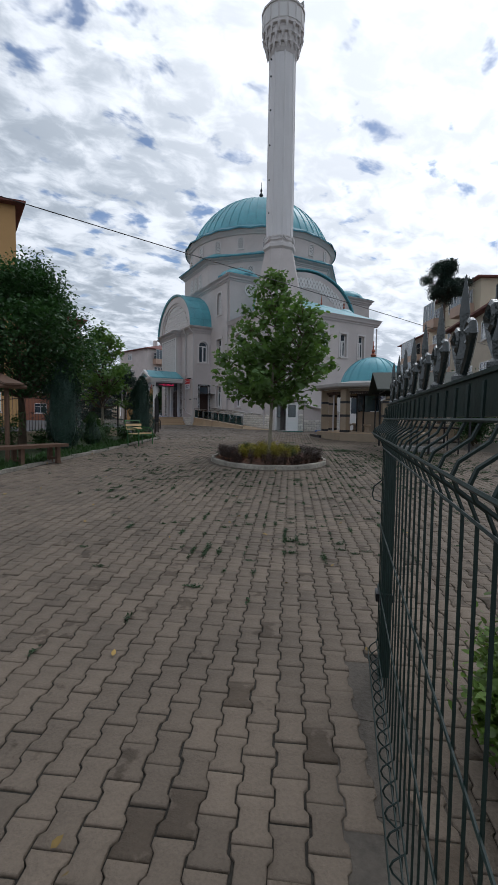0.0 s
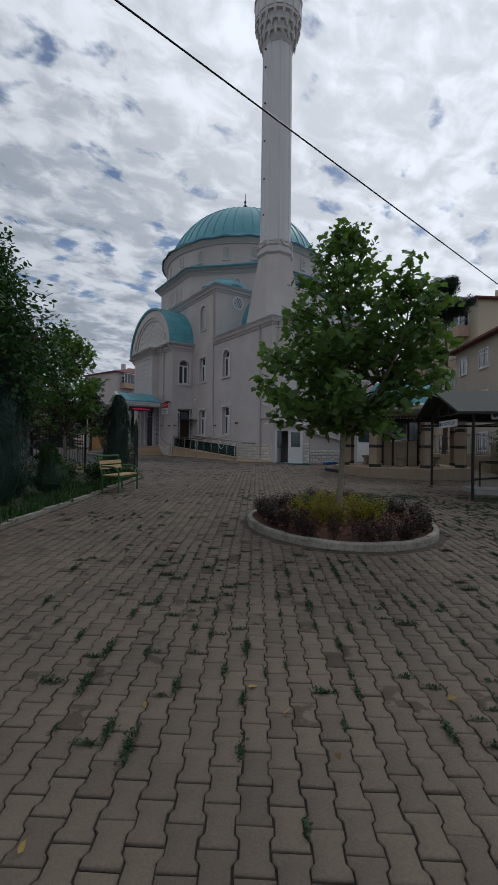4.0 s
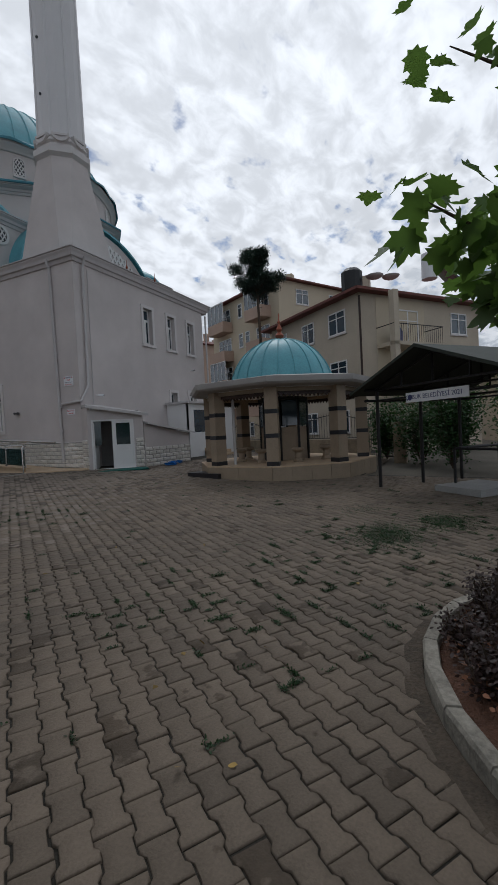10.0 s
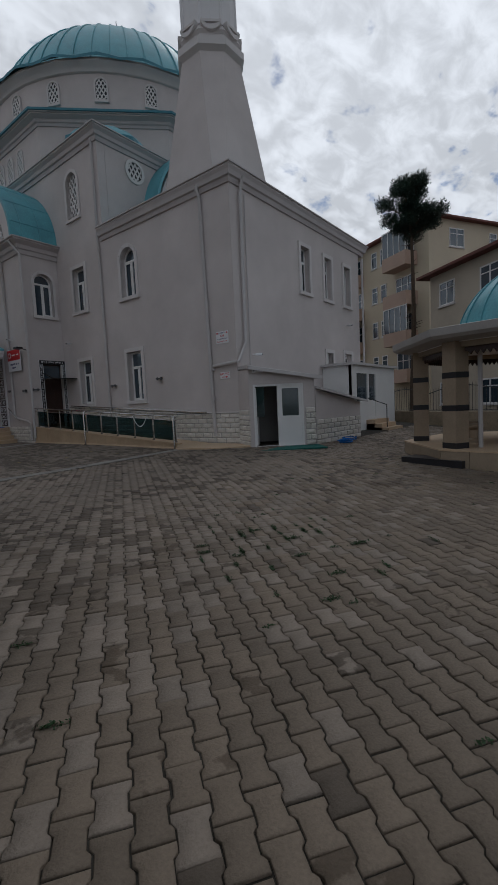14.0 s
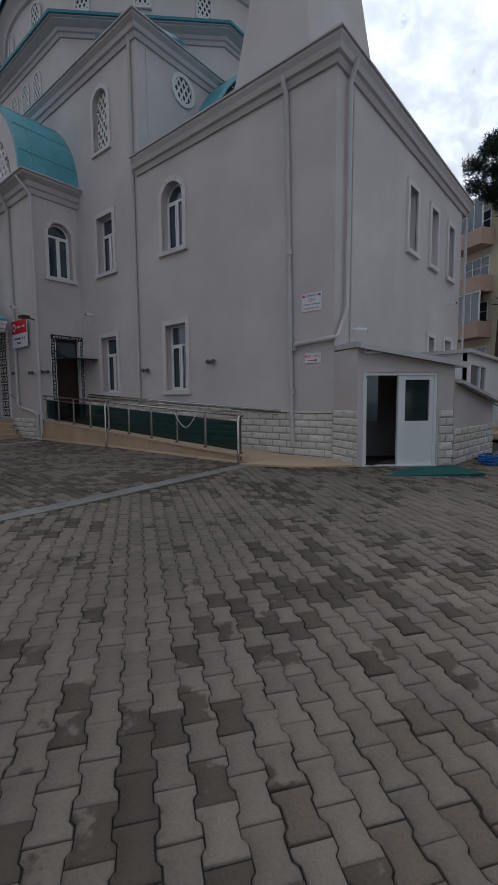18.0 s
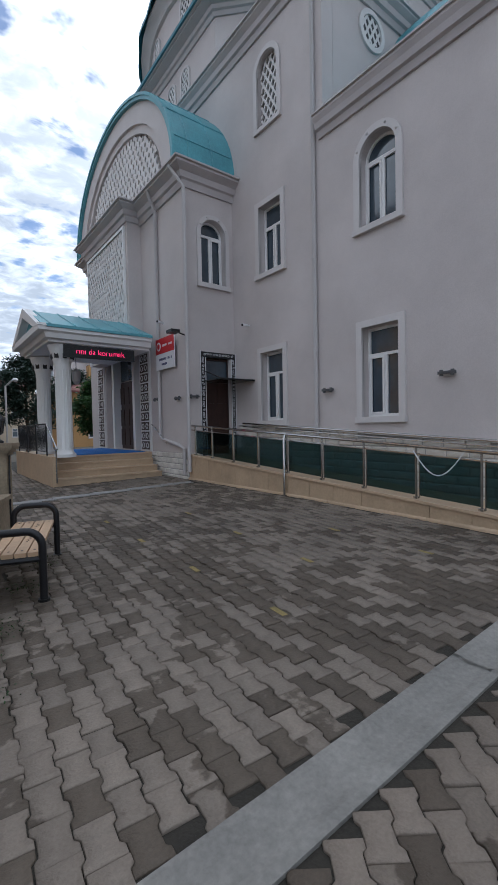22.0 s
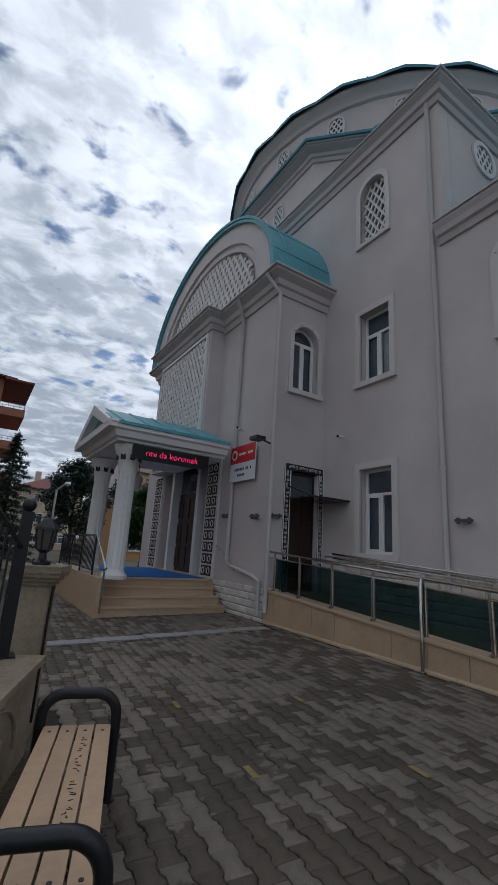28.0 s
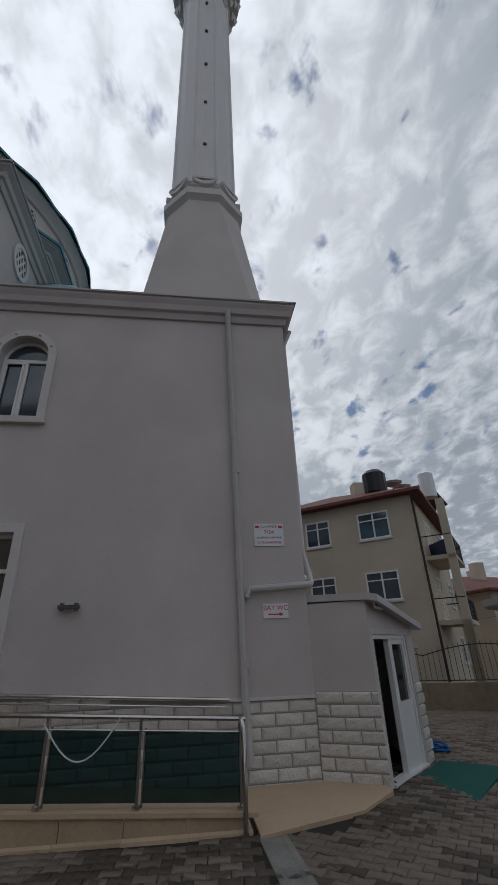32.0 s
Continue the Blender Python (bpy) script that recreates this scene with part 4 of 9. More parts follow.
def build_front():
    # stone wainscot on the front and side walls
    fr = Face((XA, YB, 0), (0, 1, 0), (-1, 0, 0))
    w = part("wainscot", fr.slab(bmesh.new(), [(-0.02, 0.57), (9.82, 0.57), (9.82, 2.235), (1.1, 1.73), (-0.02, 1.73)], 0.0, 0.004), CONC, mosque, "cream split-face stone wainscot rising with the ramp")
    stone_course(w, fr, 0.0, 9.82, 0.62, 1.72)
    for k in range(3):
        z = 1.722 + 0.155 * k
        stone_course(w, fr, 1.1 + (z + 0.12 - 1.74) / 0.058, 9.82, z, z + 0.155)
    part("wainscot_cap", fr.box(bmesh.new(), 0.0, 1.1, 1.73, 1.765, 0.0, 0.05), TRIM, mosque)
    bm = bmesh.new()
    hexa(bm, [fr.p(1.1, 1.73, 0.0), fr.p(9.82, 2.235, 0.0), fr.p(9.82, 2.235, 0.05), fr.p(1.1, 1.73, 0.05), fr.p(1.1, 1.765, 0.0), fr.p(9.82, 2.27, 0.0), fr.p(9.82, 2.27, 0.05), fr.p(1.1, 1.765, 0.05)])
    part("wainscot_cap", bm, TRIM, mosque)
    for f, u0, u1, z0, z1, cuts in ((Face((PX, 32.17, 0), (1, 0, 0), (0, -1, 0)), 0.0, 0.40, 0.70, 1.48, ()), (Face((PX, 32.17, 0), (0, 1, 0), (-1, 0, 0)), 0.0, 2.6, 0.70, 1.48, ())):
        w = part("wainscot", f.box(bmesh.new(), u0 - 0.02, u1, z0 - 0.05, z1, 0.0, 0.004), CONC, mosque, "cream split-face stone wainscot")
        stone_course(w, f, u0, u1, z0, z1, cuts)
    # side door with its scroll-pattern frame and a glass awning
    f = FS
    d = part("side_door", f.box(bmesh.new(), 0.62, 1.38, 1.42, 3.45, -0.2, -0.14), DARKWOOD, mosque, "dark brown panelled wooden door")
    for u in (0.68, 1.04):
        for z in (1.55, 2.2, 2.85):
            part("door_panel", f.box(bmesh.new(), u, u + 0.28, z, z + 0.52, -0.14, -0.118), DARKWOOD, d)
    part("fanlight", f.box(bmesh.new(), 0.62, 1.38, 3.5, 4.08, -0.19, -0.15), GLASS, d)
    bm = bmesh.new()
    for q in ((0.55, 0.62, 1.4, 4.12), (1.38, 1.45, 1.4, 4.12)):
        f.box(bm, *q, -0.22, -0.1)
    f.box(bm, 0.62, 1.38, 4.06, 4.12, -0.22, -0.1)
    f.box(bm, 0.62, 1.38, 3.44, 3.5, -0.22, -0.1)
    part("door_frame", bm, DARKWOOD, d)
    sur = part("scroll_surround", frame_strip(bmesh.new(), f, [(1.57, 1.4), (1.57, 4.27), (0.41, 4.27), (0.41, 1.4)], [(1.44, 1.4), (1.44, 4.12), (0.56, 4.12), (0.56, 1.4)], 0.0, 0.03), IRON, d, "black surround with white scrolls")
    for side in (0.485, 1.505):
        for k in range(27):
            a = f.p(side, 1.46 + k * 0.101, 0.032)
            pts = [a + f.u * (0.008 + 0.036 * t / 9) * math.cos(t * 0.8 + 2.1 * k) + Vector((0, 0, (0.008 + 0.036 * t / 9) * math.sin(t * 0.8 + 2.1 * k))) for t in range(10)]
            part("scroll", tube(bmesh.new(), pts, 0.0075, 4), SIGN_W, sur)
    for k in range(10):
        a = f.p(0.54 + k * 0.101, 4.2, 0.032)
        part("scroll", tube(bmesh.new(), [a + f.u * (0.008 + 0.036 * t / 9) * math.cos(t * 0.8 + 2.1 * k) + Vector((0, 0, (0.008 + 0.036 * t / 9) * math.sin(t * 0.8 + 2.1 * k))) for t in range(10)], 0.0075, 4), SIGN_W, sur)
    for o0, o1, z1 in ((1.425, 1.445, 4.12), (0.555, 0.575, 4.12), (1.565, 1.585, 4.285), (0.395, 0.415, 4.285)):
        part("surround_edge", f.box(bmesh.new(), o0, o1, 1.4, z1, 0.031, 0.04), SIGN_W, sur)
    aw = thing("door_awning", (14.6, 31.6, 3.45), "dark glass awning on black brackets over a side door", "awning")
    part("sheet", box(bmesh.new(), 13.9, 31.25, 3.43, 15.25, 32.17, 3.46), DKGLASS, aw)
    part("front_bar", tube(bmesh.new(), [(13.88, 31.25, 3.44), (15.27, 31.25, 3.44)], 0.025, 6), IRON, aw)
    for x in (13.95, 15.15):
        part("bracket", tube(bmesh.new(), [(x, 32.17, 3.75), (x, 31.7, 3.6), (x, 31.3, 3.46)], 0.02, 6), IRON, aw)
    # main door: carved panels at both sides, dark leaves in a deep recess
    fm = Face((PX, 0, 0), (0, 1, 0), (-1, 0, 0))
    md = part("main_door", fm.box(bmesh.new(), 36.0, 37.9, 1.46, 3.9, -0.34, -0.28), DARKWOOD, mosque, "tall dark double door in a deep recess")
    for u in (36.05, 36.5, 36.98, 37.45):
        for z in (1.6, 2.3, 3.1):
            part("door_panel", fm.box(bmesh.new(), u, u + 0.38, z, z + 0.6, -0.28, -0.255), DARKWOOD, md)
    part("fanlight", fm.box(bmesh.new(), 36.0, 37.9, 3.95, 4.95, -0.33, -0.29), GLASS, md)
    part("recess_back", fm.box(bmesh.new(), 35.2, 38.7, 1.4, 5.05, -0.45, -0.36), PLASTER, md)
    for u in (35.95, 37.9):
        part("jamb", fm.box(bmesh.new(), u - 0.12, u + 0.06, 1.46, 5.0, -0.3, 0.0), WHITE, md)
    for u in (34.55, 38.75):
        cp = part("carved_panel", fm.box(bmesh.new(), u - 0.08, u + 0.68, 1.46, 4.6, 0.0, 0.06), LATTICE, mosque, "white panel with dark pierced squares")
        for k in range(10):
            z = 1.52 + k * 0.305
            for j in range(2):
                bm = bmesh.new()
                fm.box(bm, u + 0.02 + j * 0.3, u + 0.28 + j * 0.3, z, z + 0.26, 0.06, 0.072)
                pc = part("pierced_square", bm, DARKWOOD, cp)
                c = fm.p(u + 0.15 + j * 0.3, z + 0.13, 0.074)
                part("motif", tube(bmesh.new(), [c + fm.u * 0.08 * math.cos(t * math.pi / 4) + Vector((0, 0, 0.08 * math.sin(t * math.pi / 4))) for t in range(9)], 0.016, 4), LATTICE, cp)
    # signs
    s = thing("mosque_name_board", (13.3, 33.2, 4.3), "red and white name board bracketed on the plaster", "sign")
    fs = Face((13.36, 32.66, 0.06), (0, 1, 0), (-1, 0, 0))
    part("board", fs.box(bmesh.new(), 0.0, 1.15, 3.82, 4.72, 0.0, 0.03), SIGN_W, s)
    part("red_field", fs.box(bmesh.new(), 0.0, 1.15, 4.28, 4.72, 0.03, 0.034), RED, s)
    part("emblem", fs.slab(bmesh.new(), arc(0.95, 4.5, 0.13, 0.13, 0, 2 * math.pi, 20)[:-1], 0.034, 0.04), SIGN_W, s)
    part("emblem_core", fs.slab(bmesh.new(), arc(0.95, 4.5, 0.08, 0.08, 0, 2 * math.pi, 16)[:-1], 0.04, 0.044), RED, s)
    glyph_bars(s, fs, 0.12, 0.75, 4.47, 4.53, 0.034, SIGN_W, 14, 3)
    glyph_bars(s, fs, 0.15, 0.95, 4.08, 4.15, 0.03, INK, 12, 4)
    glyph_bars(s, fs, 0.45, 0.8, 3.94, 4.0, 0.03, INK, 5, 5)
    fl = thing("floodlight", (13.3, 32.2, 4.75), "black floodlight on a wall bracket", "lamp")
    part("housing", box(bmesh.new(), 12.95, 32.05, 4.68, 13.2, 32.35, 4.76), IRON, fl)
    part("arm", tube(bmesh.new(), [(13.2, 32.2, 4.72), (13.45, 32.2, 4.66)], 0.02, 6), IRON, fl)
    fw = Face((XA, 0, 0), (0, 1, 0), (-1, 0, 0))
    c = thing("camera_notice", (15.0, 22.75, 4.1), "white notice board with red and blue capitals on the plaster", "sign")
    part("board", fw.box(bmesh.new(), 22.50, 22.99, 3.90, 4.27, 0.0, 0.02), SIGN_W, c)
    words(c, "CAMİMİZ", fw, 22.745, 4.215, 0.062, INK, 0.022, flip=True)
    words(c, "7/24", fw, 22.745, 4.125, 0.095, RED, 0.022, flip=True)
    words(c, "GÜVENLİK KAMERASI", fw, 22.745, 4.035, 0.043, INK, 0.022, flip=True)
    words(c, "İLE İZLENMEKTEDİR", fw, 22.745, 3.955, 0.043, RED, 0.022, flip=True)
    for u in (22.55, 22.94):
        part("camera_symbol", fw.slab(bmesh.new(), [(u - 0.035, 4.19), (u + 0.035, 4.20), (u + 0.03, 4.24), (u - 0.03, 4.23)], 0.02, 0.023), RED, c)
    w = thing("wc_notice", (15.0, 22.7, 2.9), "white notice with red capitals and an arrow", "sign")
    part("board", fw.box(bmesh.new(), 22.51, 22.90, 2.80, 3.01, 0.0, 0.02), SIGN_W, w)
    words(w, "BAY WC", fw, 22.705, 2.945, 0.10, RED, 0.022, flip=True)
    part("arrow", fw.slab(bmesh.new(), [(22.83, 2.845), (22.65, 2.845), (22.65, 2.825), (22.58, 2.855), (22.65, 2.885), (22.65, 2.865), (22.83, 2.865)], 0.02, 0.023), RED, w)
    for u, z, ff in ((28.5, 2.95, fw), (25.75, 3.03, fw), (32.6, 3.0, Face((PX, 0, 0), (0, 1, 0), (-1, 0, 0))), (33.95, 3.05, Face((PX, 0, 0), (0, 1, 0), (-1, 0, 0))), (13.6, 3.02, Face((0, PY0, 0), (1, 0, 0), (0, -1, 0))), (18.6, 2.3, Face((0, YB, 0), (1, 0, 0), (0, -1, 0)))):
        lamp_box(u, z, ff)
    for p, dv in (((15.0, 31.4, 4.95), (-1, -0.3, -0.1)), ((13.4, 33.4, 5.2), (-1, -0.6, 0)), ((15.8, 22.18, 3.55), (0.5, -1, -0.1)), ((22.7, 22.18, 5.2), (-0.4, -1, -0.1))):
        p, dv = Vector(p), Vector(dv).normalized()
        cc = thing("security_camera", p, "small white bullet security camera on a wall bracket", "camera", "security cameras")
        part("body", tube(bmesh.new(), [p + dv * 0.1, p + dv * 0.32], 0.04, 8), SIGN_W, cc)
        part("lens", tube(bmesh.new(), [p + dv * 0.32, p + dv * 0.33], 0.033, 8), IRON, cc)
        part("bracket", tube(bmesh.new(), [p, p + dv * 0.12], 0.02, 6), SIGN_W, cc)


build_front()


def ramp_z(y):
    return float(np.interp(y, [23.35, 32.2], [0.905, 1.45]))


RH = 0.79


def build_ramp():
    t = thing("access_ramp", (14.2, 27.5, 0.75), "travertine-faced access ramp sloping up to the side door", "ramp")
    bm = bmesh.new()
    v = [bm.verts.new(p) for p in ((13.47, 23.35, 0.5), (15.0, 23.35, 0.5), (15.0, 32.17, 0.5), (13.47, 32.17, 0.5), (13.47, 23.35, 0.76), (14.99, 23.35, 0.76), (14.99, 32.17, 1.38), (13.47, 32.17, 1.38))]
    for q in ((0, 1, 2, 3), (4, 5, 6, 7), (0, 1, 5, 4), (1, 2, 6, 5), (2, 3, 7, 6), (3, 0, 4, 7)):
        bm.faces.new([v[i] for i in q])
    part("body", bm, TRAV_D, t)
    y = 23.4
    while y < 32.1:
        y2 = min(y + 0.6, 32.15)
        bm = bmesh.new()
        hexa(bm, [(13.44, y + 0.004, 0.56), (13.468, y + 0.004, 0.56), (13.468, y2 - 0.004, 0.56), (13.44, y2 - 0.004, 0.56), (13.44, y + 0.004, ramp_z(y)), (13.468, y + 0.004, ramp_z(y)), (13.468, y2 - 0.004, ramp_z(y2)), (13.44, y2 - 0.004, ramp_z(y2))])
        part("facing_slab", bm, TRAV, t)
        y = y2
    bm = bmesh.new()
    hexa(bm, [(13.41, 23.3, 0.875), (13.58, 23.3, 0.875), (13.58, 32.16, 1.42), (13.41, 32.16, 1.42), (13.41, 23.3, 0.915), (13.58, 23.3, 0.915), (13.58, 32.16, 1.46), (13.41, 32.16, 1.46)])
    part("coping", bm, TRAV_D, t)
    for k in range(14):
        y0, y1 = 23.36 + k * 0.63, 23.36 + (k + 1) * 0.63 - 0.004
        bm = bmesh.new()
        q = 0.03 + 0.018 * math.sin(k * 2.1)
        hexa(bm, [(13.44 - q, y0, 0.6), (13.439, y0, 0.6), (13.439, y1, 0.6), (13.44 - q, y1, 0.6), (13.435 - q * 0.4, y0, ground_z(y0, 13.4) + 0.02), (13.439, y0, ground_z(y0, 13.4) + 0.045), (13.439, y1, ground_z(y1, 13.4) + 0.045), (13.435 - q * 0.4, y1, ground_z(y1, 13.4) + 0.02)])
        part("cement_fillet", bm, TRAV_D, t, "rough pale cement fillet")
    part("landing", prism(bmesh.new(), [(13.3, 23.3), (15.0, 23.3), (15.0, 22.21), (14.6, 21.45), (14.35, 21.5), (13.75, 22.1)], 0.50, 0.765), TRAV_D, t, "worn travertine landing")
    r = thing("ramp_railing", (13.5, 27.5, 0.8), "brushed steel railing with dark glass panels along the ramp", "railing")
    ys = [23.46, 24.50, 25.44, 26.39, 27.33, 28.27, 29.21, 30.15, 31.07, 31.9]
    for k, y in enumerate(ys):
        z = ramp_z(y)
        if k in (0, 5):
            # stout posts that stand on the paving before the facing
            zg = 0.70 if k == 0 else 0.78
            p = part("post", tube(bmesh.new(), [(13.39, y - 0.03, zg), (13.39, y - 0.03, z + RH - 0.09), (13.42, y - 0.02, z + RH - 0.03), (13.50, y, z + RH)], 0.026, 10), STEEL, r, "", True)
            part("base_plate", tube(bmesh.new(), [(13.39, y - 0.03, zg - 0.005), (13.39, y - 0.03, zg + 0.02)], 0.055, 10), STEEL, p)
        p = part("post", tube(bmesh.new(), [(13.50, y, z), (13.50, y, z + RH)], 0.018, 8), STEEL, r, "", True)
        part("base_plate", tube(bmesh.new(), [(13.50, y, z + 0.02), (13.50, y, z + 0.05)], 0.045, 8), STEEL, p)
        if k:
            part("second_bar", tube(bmesh.new(), [(13.50, y - 0.05, z + 0.03), (13.50, y - 0.05, z + RH - 0.1)], 0.012, 6), STEEL, p)
    for a, b in zip(ys, ys[1:] + [32.1]):
        bm = bmesh.new()
        a2, b2 = a + 0.018, b - 0.062
        if b2 - a2 < 0.4:
            continue
        hexa(bm, [(13.495, a2, ramp_z(a2) + 0.07), (13.505, a2, ramp_z(a2) + 0.07), (13.505, b2, ramp_z(b2) + 0.07), (13.495, b2, ramp_z(b2) + 0.07), (13.495, a2, ramp_z(a2) + 0.66), (13.505, a2, ramp_z(a2) + 0.66), (13.505, b2, ramp_z(b2) + 0.66), (13.495, b2, ramp_z(b2) + 0.66)])
        part("glass_panel", bm, RAILGLASS, r)
    for h, rad in ((RH, 0.026), (RH - 0.12, 0.014)):
        part("top_rail" if h == RH else "rail_bar", tube(bmesh.new(), [(13.50, 23.40, ramp_z(23.4) + h), (13.50, 32.1, ramp_z(32.1) + h)], rad, 8), STEEL, r, "", True)
    part("hose", tube(bmesh.new(), [(13.47, 24.72 + 0.75 * k / 12, ramp_z(25.0) + RH - 0.04 - 0.34 * math.sin(math.pi * k / 12)) for k in range(13)], 0.0075, 6), SIGN_W, r, "loose white hose hanging from the rail")
    h = thing("wall_handrail", (14.9, 27.5, 1.6), "steel handrail fixed to the wall above the ramp", "handrail")
    part("bar", tube(bmesh.new(), [(14.86, 23.45, ramp_z(23.45) + 0.86), (14.86, 30.9, ramp_z(30.9) + 0.86), (14.86, 31.6, ramp_z(31.6) + 0.86)], 0.024, 8), STEEL, h, "", True)
    part("lower_bar", tube(bmesh.new(), [(14.86, 23.5, ramp_z(23.5) + 0.77), (14.86, 31.6, ramp_z(31.6) + 0.77)], 0.014, 8), STEEL, h, "", True)
    for y in (24.2, 26.2, 28.2, 30.2):
        z = ramp_z(y) + 0.85
        part("bracket", tube(bmesh.new(), [(14.86, y, z), (14.97, y, z - 0.08)], 0.014, 6), STEEL, h)


build_ramp()


def build_annex():
    """The lean-to with the toilets, set skew on the corner."""
    a = thing("toilet_annex", (16.0, 21.0, 0.7), "low plastered toilet annex with a half-open white door", "annex")
    P0, P1, P2, P3 = (15.03, 22.20), (14.57, 21.44), (16.0, 20.1), (18.85, 19.95)
    f1 = Face((*P0, 0), (P1[0] - P0[0], P1[1] - P0[1], 0), (-(P0[1] - P1[1]), P0[0] - P1[0], 0))
    L1 = math.hypot(P1[0] - P0[0], P1[1] - P0[1])
    f1.n = Vector((-0.905, 0.425, 0))
    part("wall", wall_bm(f1, L1, 0.5, 2.985, 0.2, []), PLASTER, a)
    w = part("wainscot", f1.box(bmesh.new(), 0, L1, 0.72, 1.80, 0, 0.004), CONC, a)
    stone_course(w, f1, 0.0, L1 + 0.03, 0.72, 1.80)
    d = Vector((P2[0] - P1[0], P2[1] - P1[1], 0))
    L2 = d.length
    f2 = Face((*P1, 0), d, (-0.684, -0.73, 0))
    part("wall", wall_bm(f2, L2, 0.4, 2.62, 0.2, [(0.12, 1.62, 0.40, 2.52, False)]), PLASTER, a)
    w = part("wainscot", f2.box(bmesh.new(), 1.66, L2, 0.68, 1.80, 0, 0.004), CONC, a)
    stone_course(w, f2, 1.66, L2 + 0.02, 0.68, 1.80, (), 0.3)
    part("gable", f2.slab(bmesh.new(), [(0.0, 2.622), (L2, 2.622), (L2, 2.64), (0.0, 2.975)], -0.2, 0.0), PLASTER, a)
    dr = part("door_unit", frame_strip(bmesh.new(), f2, [(1.62, 0.70), (1.62, 2.52), (0.12, 2.52), (0.12, 0.70)], [(1.56, 0.70), (1.56, 2.46), (0.18, 2.46), (0.18, 0.70)], -0.14, -0.02), WHITE, a, "white plastic door frame with a leaf and a fixed light")
    bm = bmesh.new()
    for q in ((0.84, 0.90, 0.70, 2.46), (0.90, 1.56, 1.50, 1.58), (0.90, 0.98, 1.58, 2.46), (1.48, 1.56, 1.58, 2.46), (0.98, 1.48, 2.38, 2.46)):
        f2.box(bm, *q, -0.12, -0.04)
    f2.box(bm, 0.90, 1.56, 0.72, 1.50, -0.10, -0.05)
    part("fixed_leaf", bm, WHITE, dr)
    part("pane", f2.box(bmesh.new(), 0.98, 1.48, 1.58, 2.38, -0.085, -0.075), DKGLASS, dr)
    part("pane", f2.box(bmesh.new(), 0.18, 0.46, 1.58, 2.46, -0.125, -0.115), DKGLASS, dr)
    leaf = bmesh.new()
    h0 = f2.p(0.20, 0, -0.1)
    fo = Face((h0.x, h0.y, 0), f2.u * 0.25 - f2.n * 0.95, f2.u)
    for q in ((0, 0.6, 0.74, 1.5), (0, 0.08, 1.5, 2.42), (0.52, 0.6, 1.5, 2.42), (0.08, 0.52, 2.34, 2.42)):
        fo.box(leaf, *q, -0.02, 0.03)
    part("open_leaf", leaf, WHITE, dr, "open white door leaf")
    part("threshold", f2.box(bmesh.new(), 0.12, 1.62, 0.66, 0.72, -0.16, 0.03), WHITE, dr)
    part("inner_wall", f2.box(bmesh.new(), -0.4, 2.0, 0.5, 2.9, -1.6, -1.5), CONC, a)
    # sloping roofs with pale metal edges
    def roof(pts, z, th, name):
        bm = bmesh.new()
        n = len(pts)
        lo = [bm.verts.new((x, y, q)) for (x, y), q in zip(pts, z)]
        hi = [bm.verts.new((x, y, q + th)) for (x, y), q in zip(pts, z)]
        bm.faces.new(lo)
        bm.faces.new(hi)
        for i in range(n):
            bm.faces.new((lo[i], lo[(i + 1) % n], hi[(i + 1) % n], hi[i]))
        return part(name, bm, GREY_PVC, a)
    roof([(15.05, 22.19), (14.48, 21.42), (14.4, 21.3), (16.05, 19.85), (16.6, 20.3), (16.2, 22.19)], [3.02, 2.985, 2.95, 2.60, 2.64, 3.05], 0.1, "upper_roof")
    roof([(16.1, 22.19), (16.1, 19.95), (19.0, 19.72), (19.0, 22.19)], [2.75, 2.30, 1.86, 2.3], 0.07, "lower_roof")
    f3 = Face((*P2, 0), (P3[0] - P2[0], P3[1] - P2[1], 0), (-0.0526, -0.9986, 0))
    L3 = math.hypot(P3[0] - P2[0], P3[1] - P2[1])
    part("wall", f3.slab(bmesh.new(), [(0.05, 0.4), (L3, 0.4), (L3, 1.88), (0.05, 2.32)], -0.2, 0), PLASTER, a)
    w = part("wainscot", f3.box(bmesh.new(), 0.05, L3, 0.66, 1.42, 0, 0.004), CONC, a)
    stone_course(w, f3, 0.05, L3, 0.66, 1.42)
    part("wall", nbox(18.65, 19.96, 0.4, 18.85, 22.19, 1.86), PLASTER, a)
    part("sign_plate", f2.box(bmesh.new(), 0.1, 0.42, 2.86, 2.97, 0.09, 0.11), SIGN_W, a)
    words(a, "BAY WC", f2, 0.26, 2.915, 0.07, IRON, 0.113)
    mt = whole("door_mat", prism(bmesh.new(), [(14.6, 21.3), (15.95, 20.02), (15.3, 19.35), (13.95, 20.65)], 0.66, 0.70), GREENMAT, "green artificial turf mat in front of the toilet door", "mat")
    # far white porch at the end of the side wall
    b = thing("side_porch", (22.5, 21.5, 0.7), "white plastic glazed porch with a door beside the mosque", "porch")
    fp = Face((20.4, 20.95, 0), (1, 0, 0), (0, -1, 0))
    part("wall", wall_bm(fp, 4.6, 0.5, 3.3, 0.12, [(0.45, 1.5, 1.9, 3.0, False), (1.65, 2.35, 1.2, 3.0, False)]), WHITE, b)
    part("pane", fp.box(bmesh.new(), 0.45, 1.5, 1.9, 3.0, -0.07, -0.05), GLASS, b)
    part("pane", fp.box(bmesh.new(), 1.65, 2.35, 1.9, 3.0, -0.07, -0.05), GLASS, b)
    part("door_leaf", fp.box(bmesh.new(), 1.65, 2.35, 1.0, 1.9, -0.08, -0.03), WHITE, b)
    part("wall", nbox(20.4, 20.951, 0.5, 20.52, 22.19, 3.3), WHITE, b)
